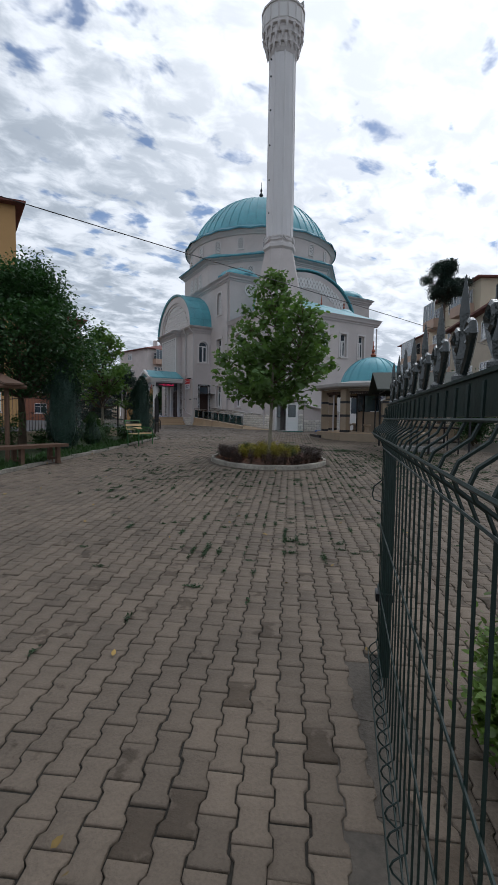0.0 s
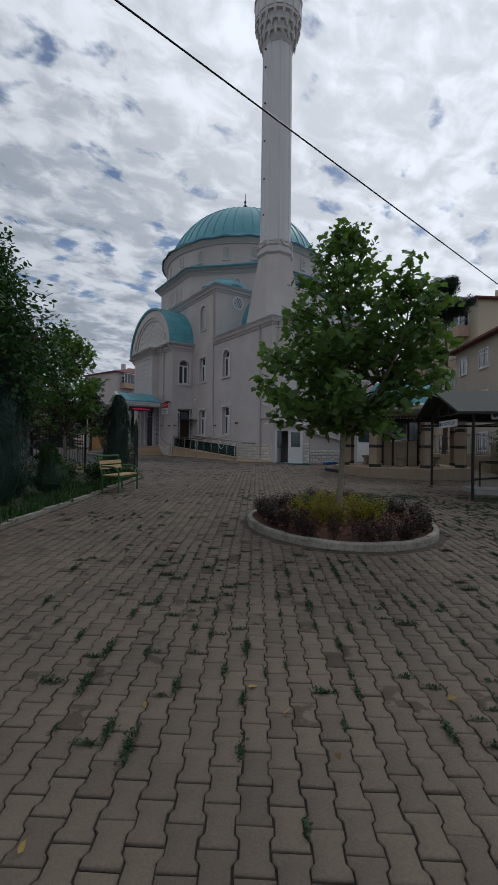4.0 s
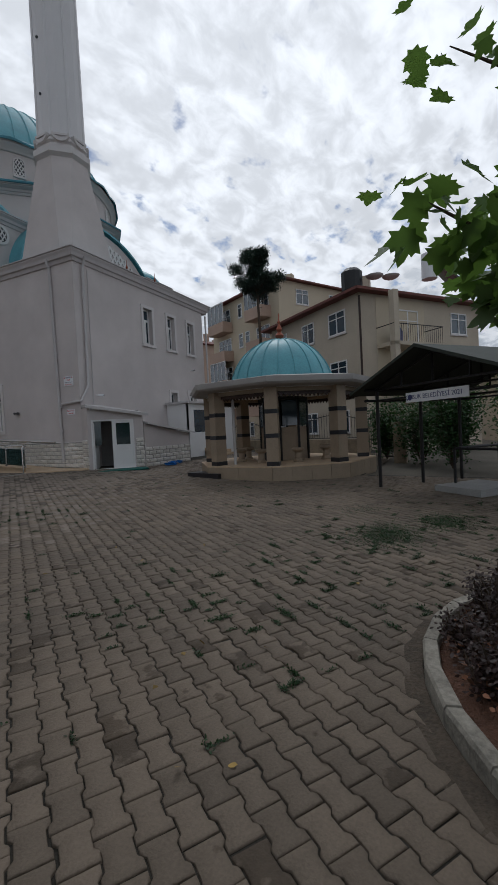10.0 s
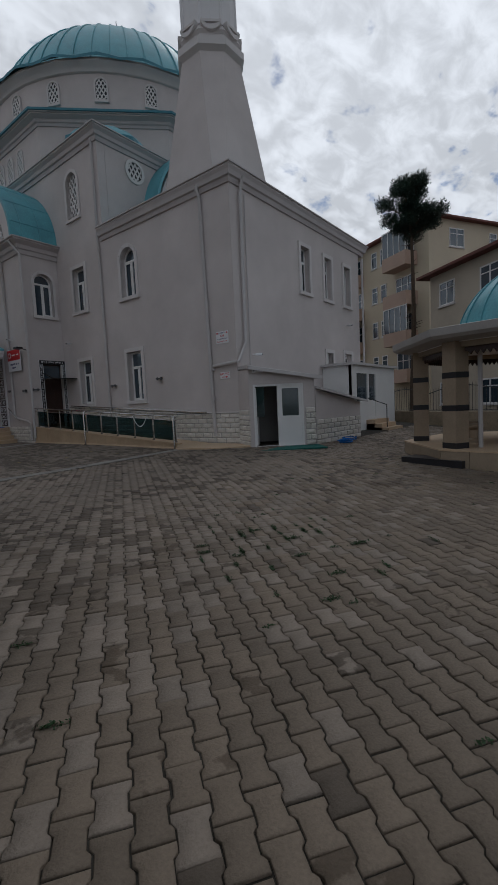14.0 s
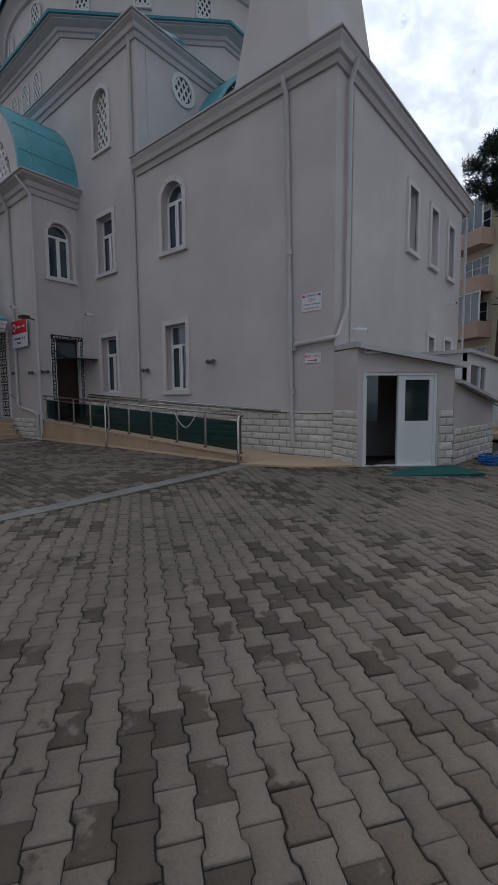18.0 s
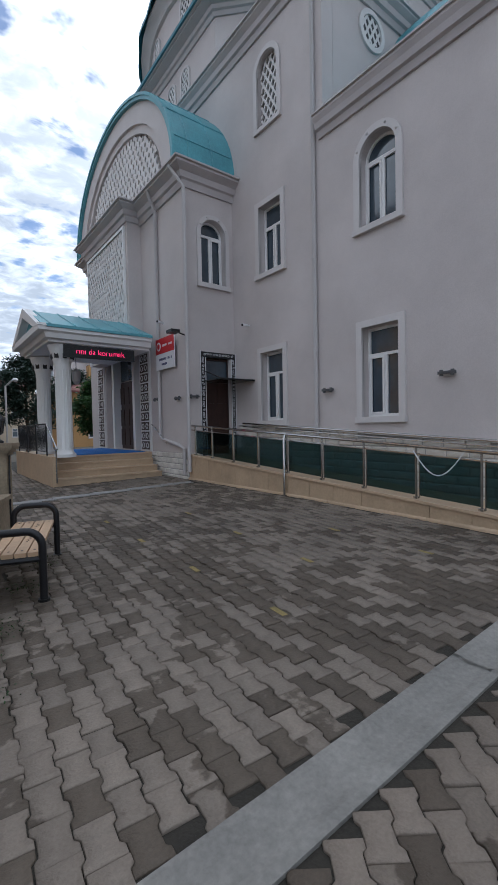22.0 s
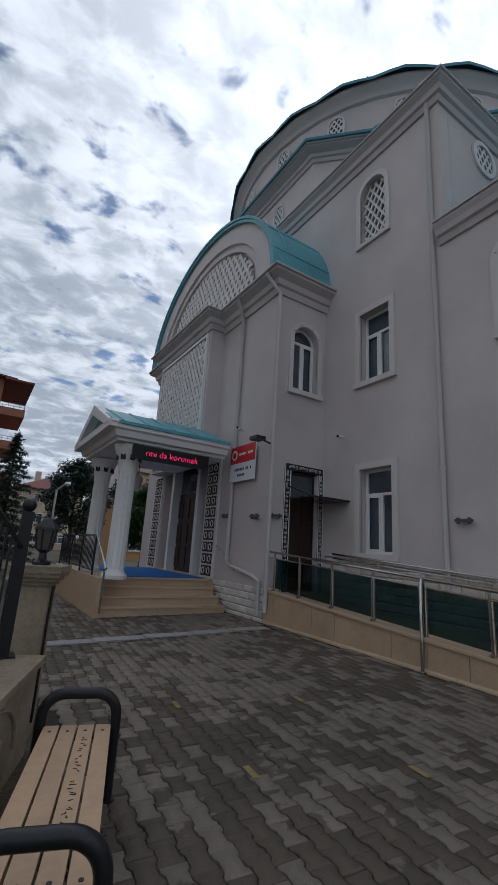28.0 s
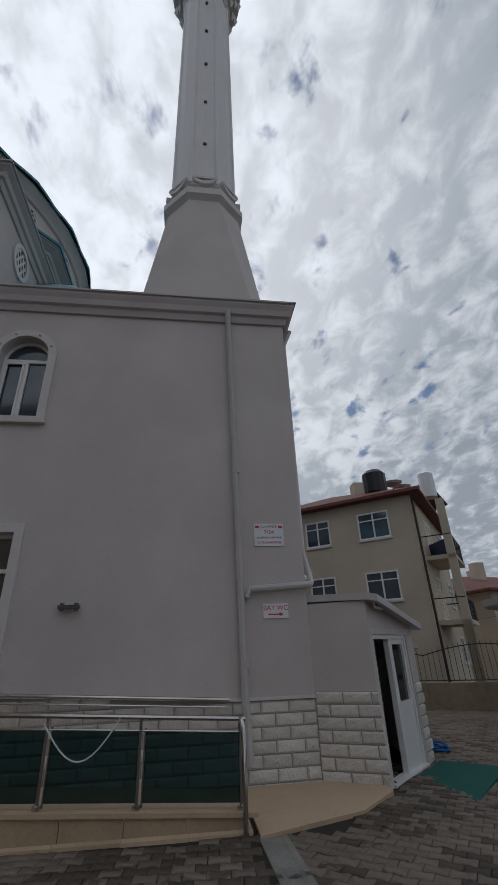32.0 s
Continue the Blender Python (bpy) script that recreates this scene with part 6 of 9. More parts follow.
def build_plane_tree():
    """Two stems from one trunk: a tall leader and a lower one that leans over the kerb."""
    r, nr = random.Random(7), np.random.RandomState(7)
    base = Vector((BX, BY + 0.01, ground_z(BY) + 0.12))
    t = thing("plane_tree", base, "young plane tree with pale trunk and lobed leaves", "tree")
    lead = [base + Vector((0.02 * math.sin(k * 1.3) + 0.012 * k, -0.018 * k + 0.02 * math.cos(k), 5.05 * k / 10)) for k in range(11)]
    part("trunk", tube(bmesh.new(), lead, [0.062, 0.052, 0.048, 0.043, 0.037, 0.031, 0.026, 0.02, 0.015, 0.01, 0.004], 10), BARK, t, "pale smooth bark", True)
    fork = lead[3]
    tip2 = base + Vector((0.2, -1.3, 3.8))
    stem2 = [fork.lerp(tip2, k / 8) + Vector((0.12 * math.sin(math.pi * k / 8), -0.22 * math.sin(math.pi * k / 8), -0.12 * math.sin(math.pi * k / 8))) for k in range(9)]
    part("second_stem", tube(bmesh.new(), stem2, [0.034, 0.031, 0.028, 0.025, 0.021, 0.017, 0.013, 0.009, 0.004], 8), BARK, t, "", True)
    sprays = []
    for k in range(68):
        f = (k + 0.5) / 68
        h = 1.62 + 3.45 * f ** 0.95
        rad = float(np.interp(h, [1.1, 1.6, 2.2, 2.9, 3.3, 3.8, 4.5, 5.05], [0.85, 1.5, 1.75, 1.62, 1.24, 0.86, 0.52, 0.10]))
        a = k * 2.399 + r.uniform(-0.35, 0.35)
        foot = lead[min(9, max(3, int(h / 0.505 - rad * 0.6)))]
        sprays.append((foot, Vector((foot.x * 0.3 + lead[0].x * 0.7 + rad * r.uniform(0.7, 1.05) * math.cos(a), foot.y * 0.3 + lead[0].y * 0.7 + rad * r.uniform(0.7, 1.05) * math.sin(a), base.z + h + r.uniform(-0.15, 0.2)))))
    for k in range(25):
        f = (k + 0.5) / 25
        foot = stem2[min(7, 3 + int(f * 5))]
        rad = 0.95 * (1 - f) ** 0.7 + 0.12
        a = k * 2.399 + r.uniform(-0.3, 0.3)
        sprays.append((foot, foot + Vector((rad * math.cos(a), rad * math.sin(a), 0.25 + 0.5 * r.random()))))
    limbs, leaf_at = bmesh.new(), []
    for foot, tip in sprays:
        pts = limb_points(foot, tip, r, 0.10, 6)
        L = (tip - foot).length
        tube(limbs, pts, [0.010 + 0.004 * L * (1 - j / 6) ** 1.2 if j < 6 else 0.003 for j in range(7)] if L > 0.5 else [0.012, 0.011, 0.010, 0.008, 0.006, 0.004, 0.002], 5)
        # side shoots carry the leaves, thicker towards the end
        for q in range(max(5, int(L * 7))):
            w = 0.22 + 0.80 * r.random() ** 0.75
            i = min(5, int(min(w, 0.999) * 6))
            p = pts[i].lerp(pts[i + 1], min(w, 0.999) * 6 - i)
            m = r.randint(7, 11)
            leaf_at.append(np.array(p) + np.clip(nr.normal(0, 1, (m, 3)), -1.8, 1.8) * np.array((0.115, 0.115, 0.085)))
    part("limb", limbs, BARK_D, t)["kind"] = "stuff"
    P = np.concatenate(leaf_at)
    P = P[P[:, 2] > base.z + 1.40]
    add_mesh("crown", leaves_mesh("crown", P, np.interp(P[:, 2] - base.z, [1.0, 2.2, 3.4, 5.0], [0.16, 0.15, 0.115, 0.10]), LEAF, 7, "plane", 0.45), t, "stuff")
    # round seed balls on stalks
    for k in range(9):
        foot, tip = sprays[5 + k * 5]
        bl = bmesh.new()
        bmesh.ops.create_icosphere(bl, subdivisions=1, radius=0.016, matrix=Matrix.Translation(tip - Vector((0, 0, 0.12))))
        tube(bl, [tip, tip - Vector((0, 0, 0.11))], 0.002, 4)
        part("seed_ball", bl, LEAF_D, t)


build_plane_tree()


# ---- washing fountain ----
def build_fountain():
    cx, cy, zt = 16.35, 14.57, 0.86
    t = thing("ablution_fountain", (cx, cy, 0.5), "octagonal ablution fountain with turquoise dome on banded travertine columns", "fountain")
    ph = radians(14)

    def octo(r):
        return [(cx + r * math.cos(ph + k * math.pi / 4), cy + r * math.sin(ph + k * math.pi / 4)) for k in range(8)]
    part("plinth", prism(bmesh.new(), octo(2.85), 0.35, zt - 0.03), KSTONE, t)
    part("floor_slab", prism(bmesh.new(), octo(2.89), zt - 0.03, zt), TRAV_D, t)
    for k in range(8):
        a, b = octo(2.86)[k], octo(2.86)[(k + 1) % 8]
        f = Face((a[0], a[1], 0), (b[0] - a[0], b[1] - a[1], 0), (math.cos(ph + (k + 0.5) * math.pi / 4), math.sin(ph + (k + 0.5) * math.pi / 4), 0))
        L = math.hypot(b[0] - a[0], b[1] - a[1])
        for j in range(4):
            part("facing_slab", f.box(bmesh.new(), L * j / 4 + 0.004, L * (j + 1) / 4 - 0.004, 0.4, zt - 0.035, 0.0, 0.02), KSTONE, t)
    for k in range(8):
        a = ph + k * math.pi / 4
        x, y = cx + 2.48 * math.cos(a), cy + 2.48 * math.sin(a)
        u = Vector((-math.sin(a), math.cos(a), 0))
        n = Vector((math.cos(a), math.sin(a), 0))
        f = Face((x, y, 0), u, n)
        c = part("column", f.box(bmesh.new(), -0.17, 0.17, zt, 3.0, -0.17, 0.17), KSTONE, t)
        for z in (zt + 0.0, 1.62, 2.28):
            part("dark_band", f.box(bmesh.new(), -0.175, 0.175, z + 0.004, z + 0.12, -0.175, 0.175), KBAND, c)
    for k in range(8):
        a, b = octo(2.48)[k], octo(2.48)[(k + 1) % 8]
        am = ph + (k + 0.5) * math.pi / 4
        f = Face((a[0], a[1], 0), (b[0] - a[0], b[1] - a[1], 0), (math.cos(am), math.sin(am), 0))
        L = math.hypot(b[0] - a[0], b[1] - a[1])
        part("lintel", f.box(bmesh.new(), 0.1, L - 0.1, 2.88, 3.02, -0.1, 0.1), KSTONE, t)
        fr = part("fringe_board", f.box(bmesh.new(), 0.2, L - 0.2, 2.80, 2.88, -0.03, 0.03), DARKWOOD, t)
        bm = bmesh.new()
        for j in range(12):
            u = 0.25 + (L - 0.5) * j / 12
            f.slab(bm, [(u, 2.80), (u + 0.10, 2.80), (u + 0.05, 2.72)], -0.02, 0.02)
        tagged(part("fringe_teeth", bm, DARKWOOD, fr), kind="stuff")
    part("eave_slab", lathe(bmesh.new(), [(2.6, 3.0), (3.05, 3.04), (3.12, 3.10), (3.14, 3.24), (2.9, 3.28), (1.6, 3.45)], (cx, cy), 8, phase=ph), EAVE, t)
    part("soffit", prism(bmesh.new(), octo(2.62), 2.99, 3.01), WHITE, t)
    R, H, z0 = 1.64, 1.34, 3.42
    rs = (R * R + H * H) / (2 * H)
    zc = z0 + H - rs
    tm = math.asin(min(1, R / rs))
    prof = [(rs * math.sin(tm * (1 - k / 12)), zc + rs * math.cos(tm * (1 - k / 12))) for k in range(13)]
    prof[-1] = (0.02, prof[-1][1])
    d = part("dome", lathe(bmesh.new(), [(R + 0.06, z0 - 0.06), (R + 0.06, z0)] + prof, (cx, cy), 48), TURQ, t, "turquoise sheet-metal dome with seams", True)
    for k in range(20):
        th = 2 * math.pi * k / 20
        part("seam", tube(bmesh.new(), [(cx + (r + 0.008) * math.cos(th), cy + (r + 0.008) * math.sin(th), z + 0.008) for r, z in prof[:-1]], 0.016, 4), TURQ, d)
    part("finial", lathe(bmesh.new(), [(0.04, 4.74), (0.12, 4.82), (0.15, 4.9), (0.06, 5.0), (0.1, 5.1), (0.05, 5.2), (0.03, 5.26), (0.06, 5.33), (0.02, 5.4), (0.012, 5.62)], (cx, cy), 12), COPPER, d, "copper-red finial", True)
    # glazed inner basin and stools
    part("basin", prism(bmesh.new(), octo(0.75), zt, 1.9), KSTONE, t)
    for k in range(8):
        am = ph + (k + 0.5) * math.pi / 4
        f = Face((cx + 0.72 * math.cos(am), cy + 0.72 * math.sin(am), 0), (-math.sin(am), math.cos(am), 0), (math.cos(am), math.sin(am), 0))
        part("glass_panel", f.box(bmesh.new(), -0.24, 0.24, 1.95, 2.75, -0.01, 0.01), GLASS, t)
        part("mullion", f.box(bmesh.new(), 0.25, 0.31, zt, 2.85, -0.03, 0.03), IRON, t)
    part("tank_roof", prism(bmesh.new(), octo(0.8), 2.76, 2.86), IRON, t)
    for k in range(8):
        am = ph + (k + 0.5) * math.pi / 4
        s = thing("fountain_stool", (cx + 1.45 * math.cos(am), cy + 1.45 * math.sin(am), zt), "round marble stool beside the ablution taps", "stool", "stools round the fountain")
        part("seat", lathe(bmesh.new(), [(0.17, zt + 0.33), (0.19, zt + 0.35), (0.19, zt + 0.40), (0.16, zt + 0.42)], (s.location.x, s.location.y), 14), KSTONE, s)
        part("pedestal", lathe(bmesh.new(), [(0.15, zt), (0.15, zt + 0.05), (0.1, zt + 0.1), (0.1, zt + 0.28), (0.16, zt + 0.33)], (s.location.x, s.location.y), 14), KSTONE, s)
    part("downpipe", tube(bmesh.new(), [(14.55, 15.5, 3.05), (14.5, 15.45, 2.9), (14.45, 15.42, 0.55)], 0.045, 8), GREY_PVC, t)
    st = whole("fountain_step", prism(bmesh.new(), [(13.70, 15.62), (14.10, 16.92), (14.55, 16.77), (14.15, 15.47)], 0.45, 0.66), KBAND, "low dark stone step at the fountain", "step")


build_fountain()


# ---- open shelter with gabled roof ----
def build_shelter():
    d = Vector((0.76, -0.65, 0))
    w = Vector((0.65, 0.76, 0))
    o = Vector((11.05, 8.55, 0))
    t = thing("funeral_shelter", (12.8, 9.0, 0.4), "dark steel shelter with a brown gabled roof and name boards", "shelter")
    W, L = 3.35, 2.7
    ROOF = mat("shelter_sheet", (0.028, 0.034, 0.026), 0.75, 0.25, 2, 20, 0.2)
    for a in (0, W):
        for b in (0.05, L / 2, L - 0.05):
            p = o + w * a + d * b
            part("post", tube(bmesh.new(), [(p.x, p.y, ground_z(p.y) - 0.02), (p.x, p.y, 2.66)], 0.04, 8), IRON, t)
    F = Face(o, w, -d)
    for b in (0.0, L / 2, L):
        bm = bmesh.new()
        q = o + d * b
        for s, e in (((0, 2.62), (W, 2.62)), ((0, 2.62), (W / 2, 3.2)), ((W, 2.62), (W / 2, 3.2)), ((W / 2, 2.62), (W / 2, 3.2)), ((W / 4, 2.62), (W / 4, 2.92)), ((3 * W / 4, 2.62), (3 * W / 4, 2.92)), ((0, 2.38), (W, 2.38))):
            tube(bm, [q + w * s[0] + Vector((0, 0, s[1])), q + w * e[0] + Vector((0, 0, e[1]))], 0.025, 5)
        part("truss", bm, IRON, t)
    for a, z in ((0, 2.62), (W, 2.62), (0, 2.38), (W, 2.38)):
        part("beam", tube(bmesh.new(), [o + w * a + d * -0.3 + Vector((0, 0, z)), o + w * a + d * (L + 0.3) + Vector((0, 0, z))], 0.03, 5), IRON, t)
    for a0, a1 in ((-0.35, W / 2), (W + 0.35, W / 2)):
        bm = bmesh.new()
        z0, z1 = 2.52, 3.28
        A = [o + d * -0.45 + w * a0 + Vector((0, 0, z0)), o + d * (L + 0.45) + w * a0 + Vector((0, 0, z0)), o + d * (L + 0.45) + w * a1 + Vector((0, 0, z1)), o + d * -0.45 + w * a1 + Vector((0, 0, z1))]
        hexa(bm, A + [p + Vector((0, 0, 0.06)) for p in A])
        part("roof_sheet", bm, ROOF, t)
    f1 = Face(o, d, -w)
    s = part("name_board", f1.box(bmesh.new(), 0.45, 1.95, 2.40, 2.60, 0.06, 0.08), SIGN_W, t, "white name board with blue capitals")
    words(s, "ÇUBUK BELEDİYESİ 2021", f1, 1.26, 2.50, 0.125, INK, 0.083)
    f2 = Face(o, w, -d)
    s = part("name_board", f2.box(bmesh.new(), 0.85, 2.35, 2.26, 2.46, 0.03, 0.05), SIGN_W, t, "white name board with blue capitals")
    words(s, "ÇUBUK BELEDİYESİ 2021", f2, 1.66, 2.36, 0.125, INK, 0.053, flip=True)
    for ff, u, z, q in ((f1, 0.54, 2.50, 0.08), (f2, 2.24, 2.36, 0.05)):
        part("emblem", ff.slab(bmesh.new(), arc(u, z, 0.06, 0.06, 0, 2 * math.pi, 14)[:-1], q, q + 0.004), INK, t)
    sl = whole("shelter_slab", prism(bmesh.new(), [tuple((o + w * 1.2 + d * 0.6)[:2]), tuple((o + w * 1.2 + d * 1.9)[:2]), tuple((o + w * 2.3 + d * 1.9)[:2]), tuple((o + w * 2.3 + d * 0.6)[:2])], 0.3, 0.50), CONC, "low concrete slab under the shelter", "slab")
    k = thing("coffin_stand", (13.6, 7.6, 0.4), "black steel frame stand under the shelter", "stand")
    for a in (0.7, 2.2):
        for b in (1.1, 2.5):
            p = o + w * a + d * b
            part("leg", tube(bmesh.new(), [(p.x, p.y, ground_z(p.y) - 0.02), (p.x, p.y, 1.25)], 0.03, 6), IRON, k)
    for a in (0.7, 2.2):
        part("rail", tube(bmesh.new(), [o + w * a + d * 1.1 + Vector((0, 0, 1.25)), o + w * a + d * 2.5 + Vector((0, 0, 1.25))], 0.03, 6), IRON, k)
    for b in (1.1, 2.5):
        part("rail", tube(bmesh.new(), [o + w * 0.7 + d * b + Vector((0, 0, 1.25)), o + w * 2.2 + d * b + Vector((0, 0, 1.25))], 0.03, 6), IRON, k)


build_shelter()


# ---- benches ----
def build_steel_bench():
    """Five pale slats between two hoops of black tube."""
    t = thing("slat_bench", (0, 0, 0), "backless bench with pale wooden slats and black tube hoops", "bench", local=True)
    L, Wd = 1.42, 0.44
    for y in (0, L):
        pts = [(-Wd / 2, y, 0), (-Wd / 2, y, 0.3), (-Wd / 2, y, 0.46)]
        pts += [(-Wd / 2 + 0.13 - 0.13 * math.cos(a * math.pi / 16), y, 0.47 + 0.13 * math.sin(a * math.pi / 16)) for a in range(9)]
        pts += [(Wd / 2 - 0.13 + 0.13 * math.sin(a * math.pi / 16), y, 0.47 + 0.13 * math.cos(a * math.pi / 16)) for a in range(9)] + [(Wd / 2, y, 0.46), (Wd / 2, y, 0.3), (Wd / 2, y, 0)]
        part("hoop", tube(bmesh.new(), pts, 0.033, 10), IRON, t, "black painted steel hoop", True)
        part("cross_bar", tube(bmesh.new(), [(-Wd / 2, y, 0.36), (Wd / 2, y, 0.36)], 0.025, 8), IRON, t)
        for x in (-Wd / 2, Wd / 2):
            part("foot", tube(bmesh.new(), [(x, y, 0), (x, y, 0.02)], 0.05, 10), IRON, t)
    n, g = 4, 0.012
    w = (Wd - 0.05 - g * (n - 1)) / n
    for k in range(n):
        x = -Wd / 2 + 0.025 + k * (w + g)
        bm = box(bmesh.new(), x, 0.0, 0.385, x + w, L, 0.422)
        bmesh.ops.bevel(bm, geom=bm.edges[:], offset=0.005, segments=1)
        s = part("slat", bm, WOODSLAT, t)
        for y in (0.09, L - 0.09):
            part("bolt", tube(bmesh.new(), [(x + w / 2, y, 0.421), (x + w / 2, y, 0.4245)], 0.010, 8), IRON, s)
        if k == 2:
            r = random.Random(3)
            for j in range(26):
                y = 0.42 + j * 0.032 + r.uniform(-0.006, 0.006)
                if j in (4, 11, 12, 19):
                    continue
                q = x + 0.045 + r.uniform(-0.012, 0.012)
                part("scribble", tube(bmesh.new(), [(q + r.uniform(-0.016, 0.016), y + r.uniform(-0.01, 0.012), 0.4226) for _ in range(4)], 0.0022, 4), IRON, s)
    return t


bench = build_steel_bench()
bench.matrix_basis = pose(8.27, 25.87, ground_z(25.9), 0, 0, -17.4)


def build_green_bench():
    t = thing("green_bench", (3.7, 13.6, 0.46), "garden bench with worn yellow slats and green steel frame", "bench")
    u, n = Vector((0.72, 0.69, 0)), Vector((0.69, -0.72, 0))
    o = Vector((3.19, 13.42, ground_z(13.2)))
    P = lambda a, b, z: o + u * a + n * b + Vector((0, 0, z))
    for a in (0, 0.98):
        part("end_frame", tube(bmesh.new(), [P(a, 0.45, 0), P(a, 0.45, 0.46), P(a, 0.435, 0.54), P(a, 0.39, 0.60), P(a, 0.31, 0.635), P(a, 0.15, 0.645), P(a, -0.04, 0.64)], 0.022, 8), GREEN_P, t)
        part("back_leg", tube(bmesh.new(), [P(a, 0.02, 0), P(a, 0.0, 0.45), P(a, -0.12, 0.9)], 0.022, 8), GREEN_P, t)
        part("seat_bar", tube(bmesh.new(), [P(a, 0.45, 0.40), P(a, 0.0, 0.40)], 0.02, 6), GREEN_P, t)
    part("top_rail", tube(bmesh.new(), [P(-0.02, -0.12, 0.9), P(1.0, -0.12, 0.9)], 0.022, 8), GREEN_P, t)
    part("front_bar", tube(bmesh.new(), [P(0, 0.43, 0.39), P(0.98, 0.43, 0.39)], 0.018, 8), GREEN_P, t)
    YW = mat("worn_yellow_slat", (0.46, 0.33, 0.16), 0.6, 0.25, 4, 30, 0.2, rnd=0.1)
    for k in range(4):
        bm = bmesh.new()
        b = 0.05 + k * 0.105
        hexa(bm, [P(-0.04, b, 0.42), P(1.02, b, 0.42), P(1.02, b + 0.085, 0.42), P(-0.04, b + 0.085, 0.42), P(-0.04, b, 0.45), P(1.02, b, 0.45), P(1.02, b + 0.085, 0.45), P(-0.04, b + 0.085, 0.45)])
        part("seat_slat", bm, YW, t)
    for k in range(2):
        z, b = 0.58 + k * 0.12, -0.03 - k * 0.03
        bm = bmesh.new()
        hexa(bm, [P(-0.04, b, z), P(1.02, b, z), P(1.02, b + 0.025, z), P(-0.04, b + 0.025, z), P(-0.04, b - 0.02, z + 0.085), P(1.02, b - 0.02, z + 0.085), P(1.02, b + 0.005, z + 0.085), P(-0.04, b + 0.005, z + 0.085)])
        part("back_slat", bm, YW, t)


build_green_bench()


def build_log_bench():
    t = thing("plank_bench", (-0.2, 8.9, 0.38), "heavy brown plank bench on timber trestles", "bench")
    u, n = Vector((-0.86, -0.5, 0)).normalized(), Vector((-0.5, 0.86, 0)).normalized()
    o = Vector((0.58, 9.22, ground_z(9.2)))
    P = lambda a, b, z: o + u * a + n * b + Vector((0, 0, z))
    bm = bmesh.new()
    hexa(bm, [P(-0.1, -0.05, 0.40), P(2.0, -0.05, 0.40), P(2.0, 0.42, 0.40), P(-0.1, 0.42, 0.40), P(-0.1, -0.05, 0.47), P(2.0, -0.05, 0.47), P(2.0, 0.42, 0.47), P(-0.1, 0.42, 0.47)])
    bmesh.ops.bevel(bm, geom=bm.edges[:], offset=0.012, segments=1)
    part("seat", bm, OLDWOOD, t)
    for a in (0.08, 1.0, 1.85):
        for b in (0.02, 0.32):
            bm = bmesh.new()
            hexa(bm, [P(a, b, 0), P(a + 0.09, b, 0), P(a + 0.09, b + 0.09, 0), P(a, b + 0.09, 0), P(a, b, 0.4), P(a + 0.09, b, 0.4), P(a + 0.09, b + 0.09, 0.4), P(a, b + 0.09, 0.4)])
            part("leg", bm, OLDWOOD, t)
        part("cross_piece", tube(bmesh.new(), [P(a + 0.045, 0.06, 0.12), P(a + 0.045, 0.38, 0.12)], 0.03, 6), OLDWOOD, t)
    g = thing("timber_pergola", (-1.0, 10.0, 0.4), "brown timber pergola with a sloping plank roof", "pergola")
    for x, y in ((-0.62, 9.75), (-2.6, 9.2), (-1.6, 11.8)):
        part("post", tube(bmesh.new(), [(x, y, ground_z(y) - 0.02), (x, y, 2.3)], 0.06, 6), OLDWOOD, g)
    for k in range(6):
        bm = bmesh.new()
        a = k * 0.42
        hexa(bm, [(-0.25 - a, 9.4 + 0.1 * k, 2.22), (-0.66 - a, 9.3 + 0.1 * k, 2.22), (-1.3 - a, 12.2, 2.75), (-0.9 - a, 12.3, 2.75), (-0.25 - a, 9.4 + 0.1 * k, 2.26), (-0.66 - a, 9.3 + 0.1 * k, 2.26), (-1.3 - a, 12.2, 2.79), (-0.9 - a, 12.3, 2.79)])
        part("roof_plank", bm, OLDWOOD, g)
    part("rafter", tube(bmesh.new(), [(-0.2, 9.5, 2.18), (-2.8, 9.0, 2.18)], 0.05, 6), OLDWOOD, g)


build_log_bench()


# ---- fences, gate and low wall ----
def iron_panel(parent, a, b, z0, h, arch=0.0, step=0.125, scrolls=True, tips=True):
    a, b = Vector(a), Vector(b)
    L = (b - a).length
    n = max(3, round(L / step))
    top = lambda s: h + arch * math.sin(math.pi * s)
    part("bottom_rail", tube(bmesh.new(), [a + Vector((0, 0, z0 + 0.06)), b + Vector((0, 0, z0 + 0.06))], 0.016, 5), IRON, parent)
    part("top_rail", tube(bmesh.new(), [a.lerp(b, k / 12) + Vector((0, 0, z0 + top(k / 12))) for k in range(13)], 0.018, 6), IRON, parent)
    for k in range(n + 1):
        p = a.lerp(b, k / n)
        bar = part("bar", tube(bmesh.new(), [p + Vector((0, 0, z0 + 0.05)), p + Vector((0, 0, z0 + top(k / n) + (0.05 if tips else -0.012))), p + Vector((0, 0, z0 + top(k / n) + (0.15 if tips else -0.008)))], [0.009, 0.009, 0.001], 5), IRON, parent)
    if scrolls:
        d = (b - a).normalized()
        for k in range(max(1, n // 4)):
            c = a.lerp(b, (k + 0.5) / max(1, n // 4)) + Vector((0, 0, z0 + h * 0.55))
            for sx in (1, -1):
                for sz in (1, -1):
                    pts = [c + d * sx * (0.045 + 0.035 * math.cos(q * 0.7) * (1 - q / 14)) + Vector((0, 0, sz * (0.09 + 0.05 * math.sin(q * 0.7) * (1 - q / 14)))) for q in range(11)]
                    part("scroll", tube(bmesh.new(), pts, 0.007, 4), IRON, parent)


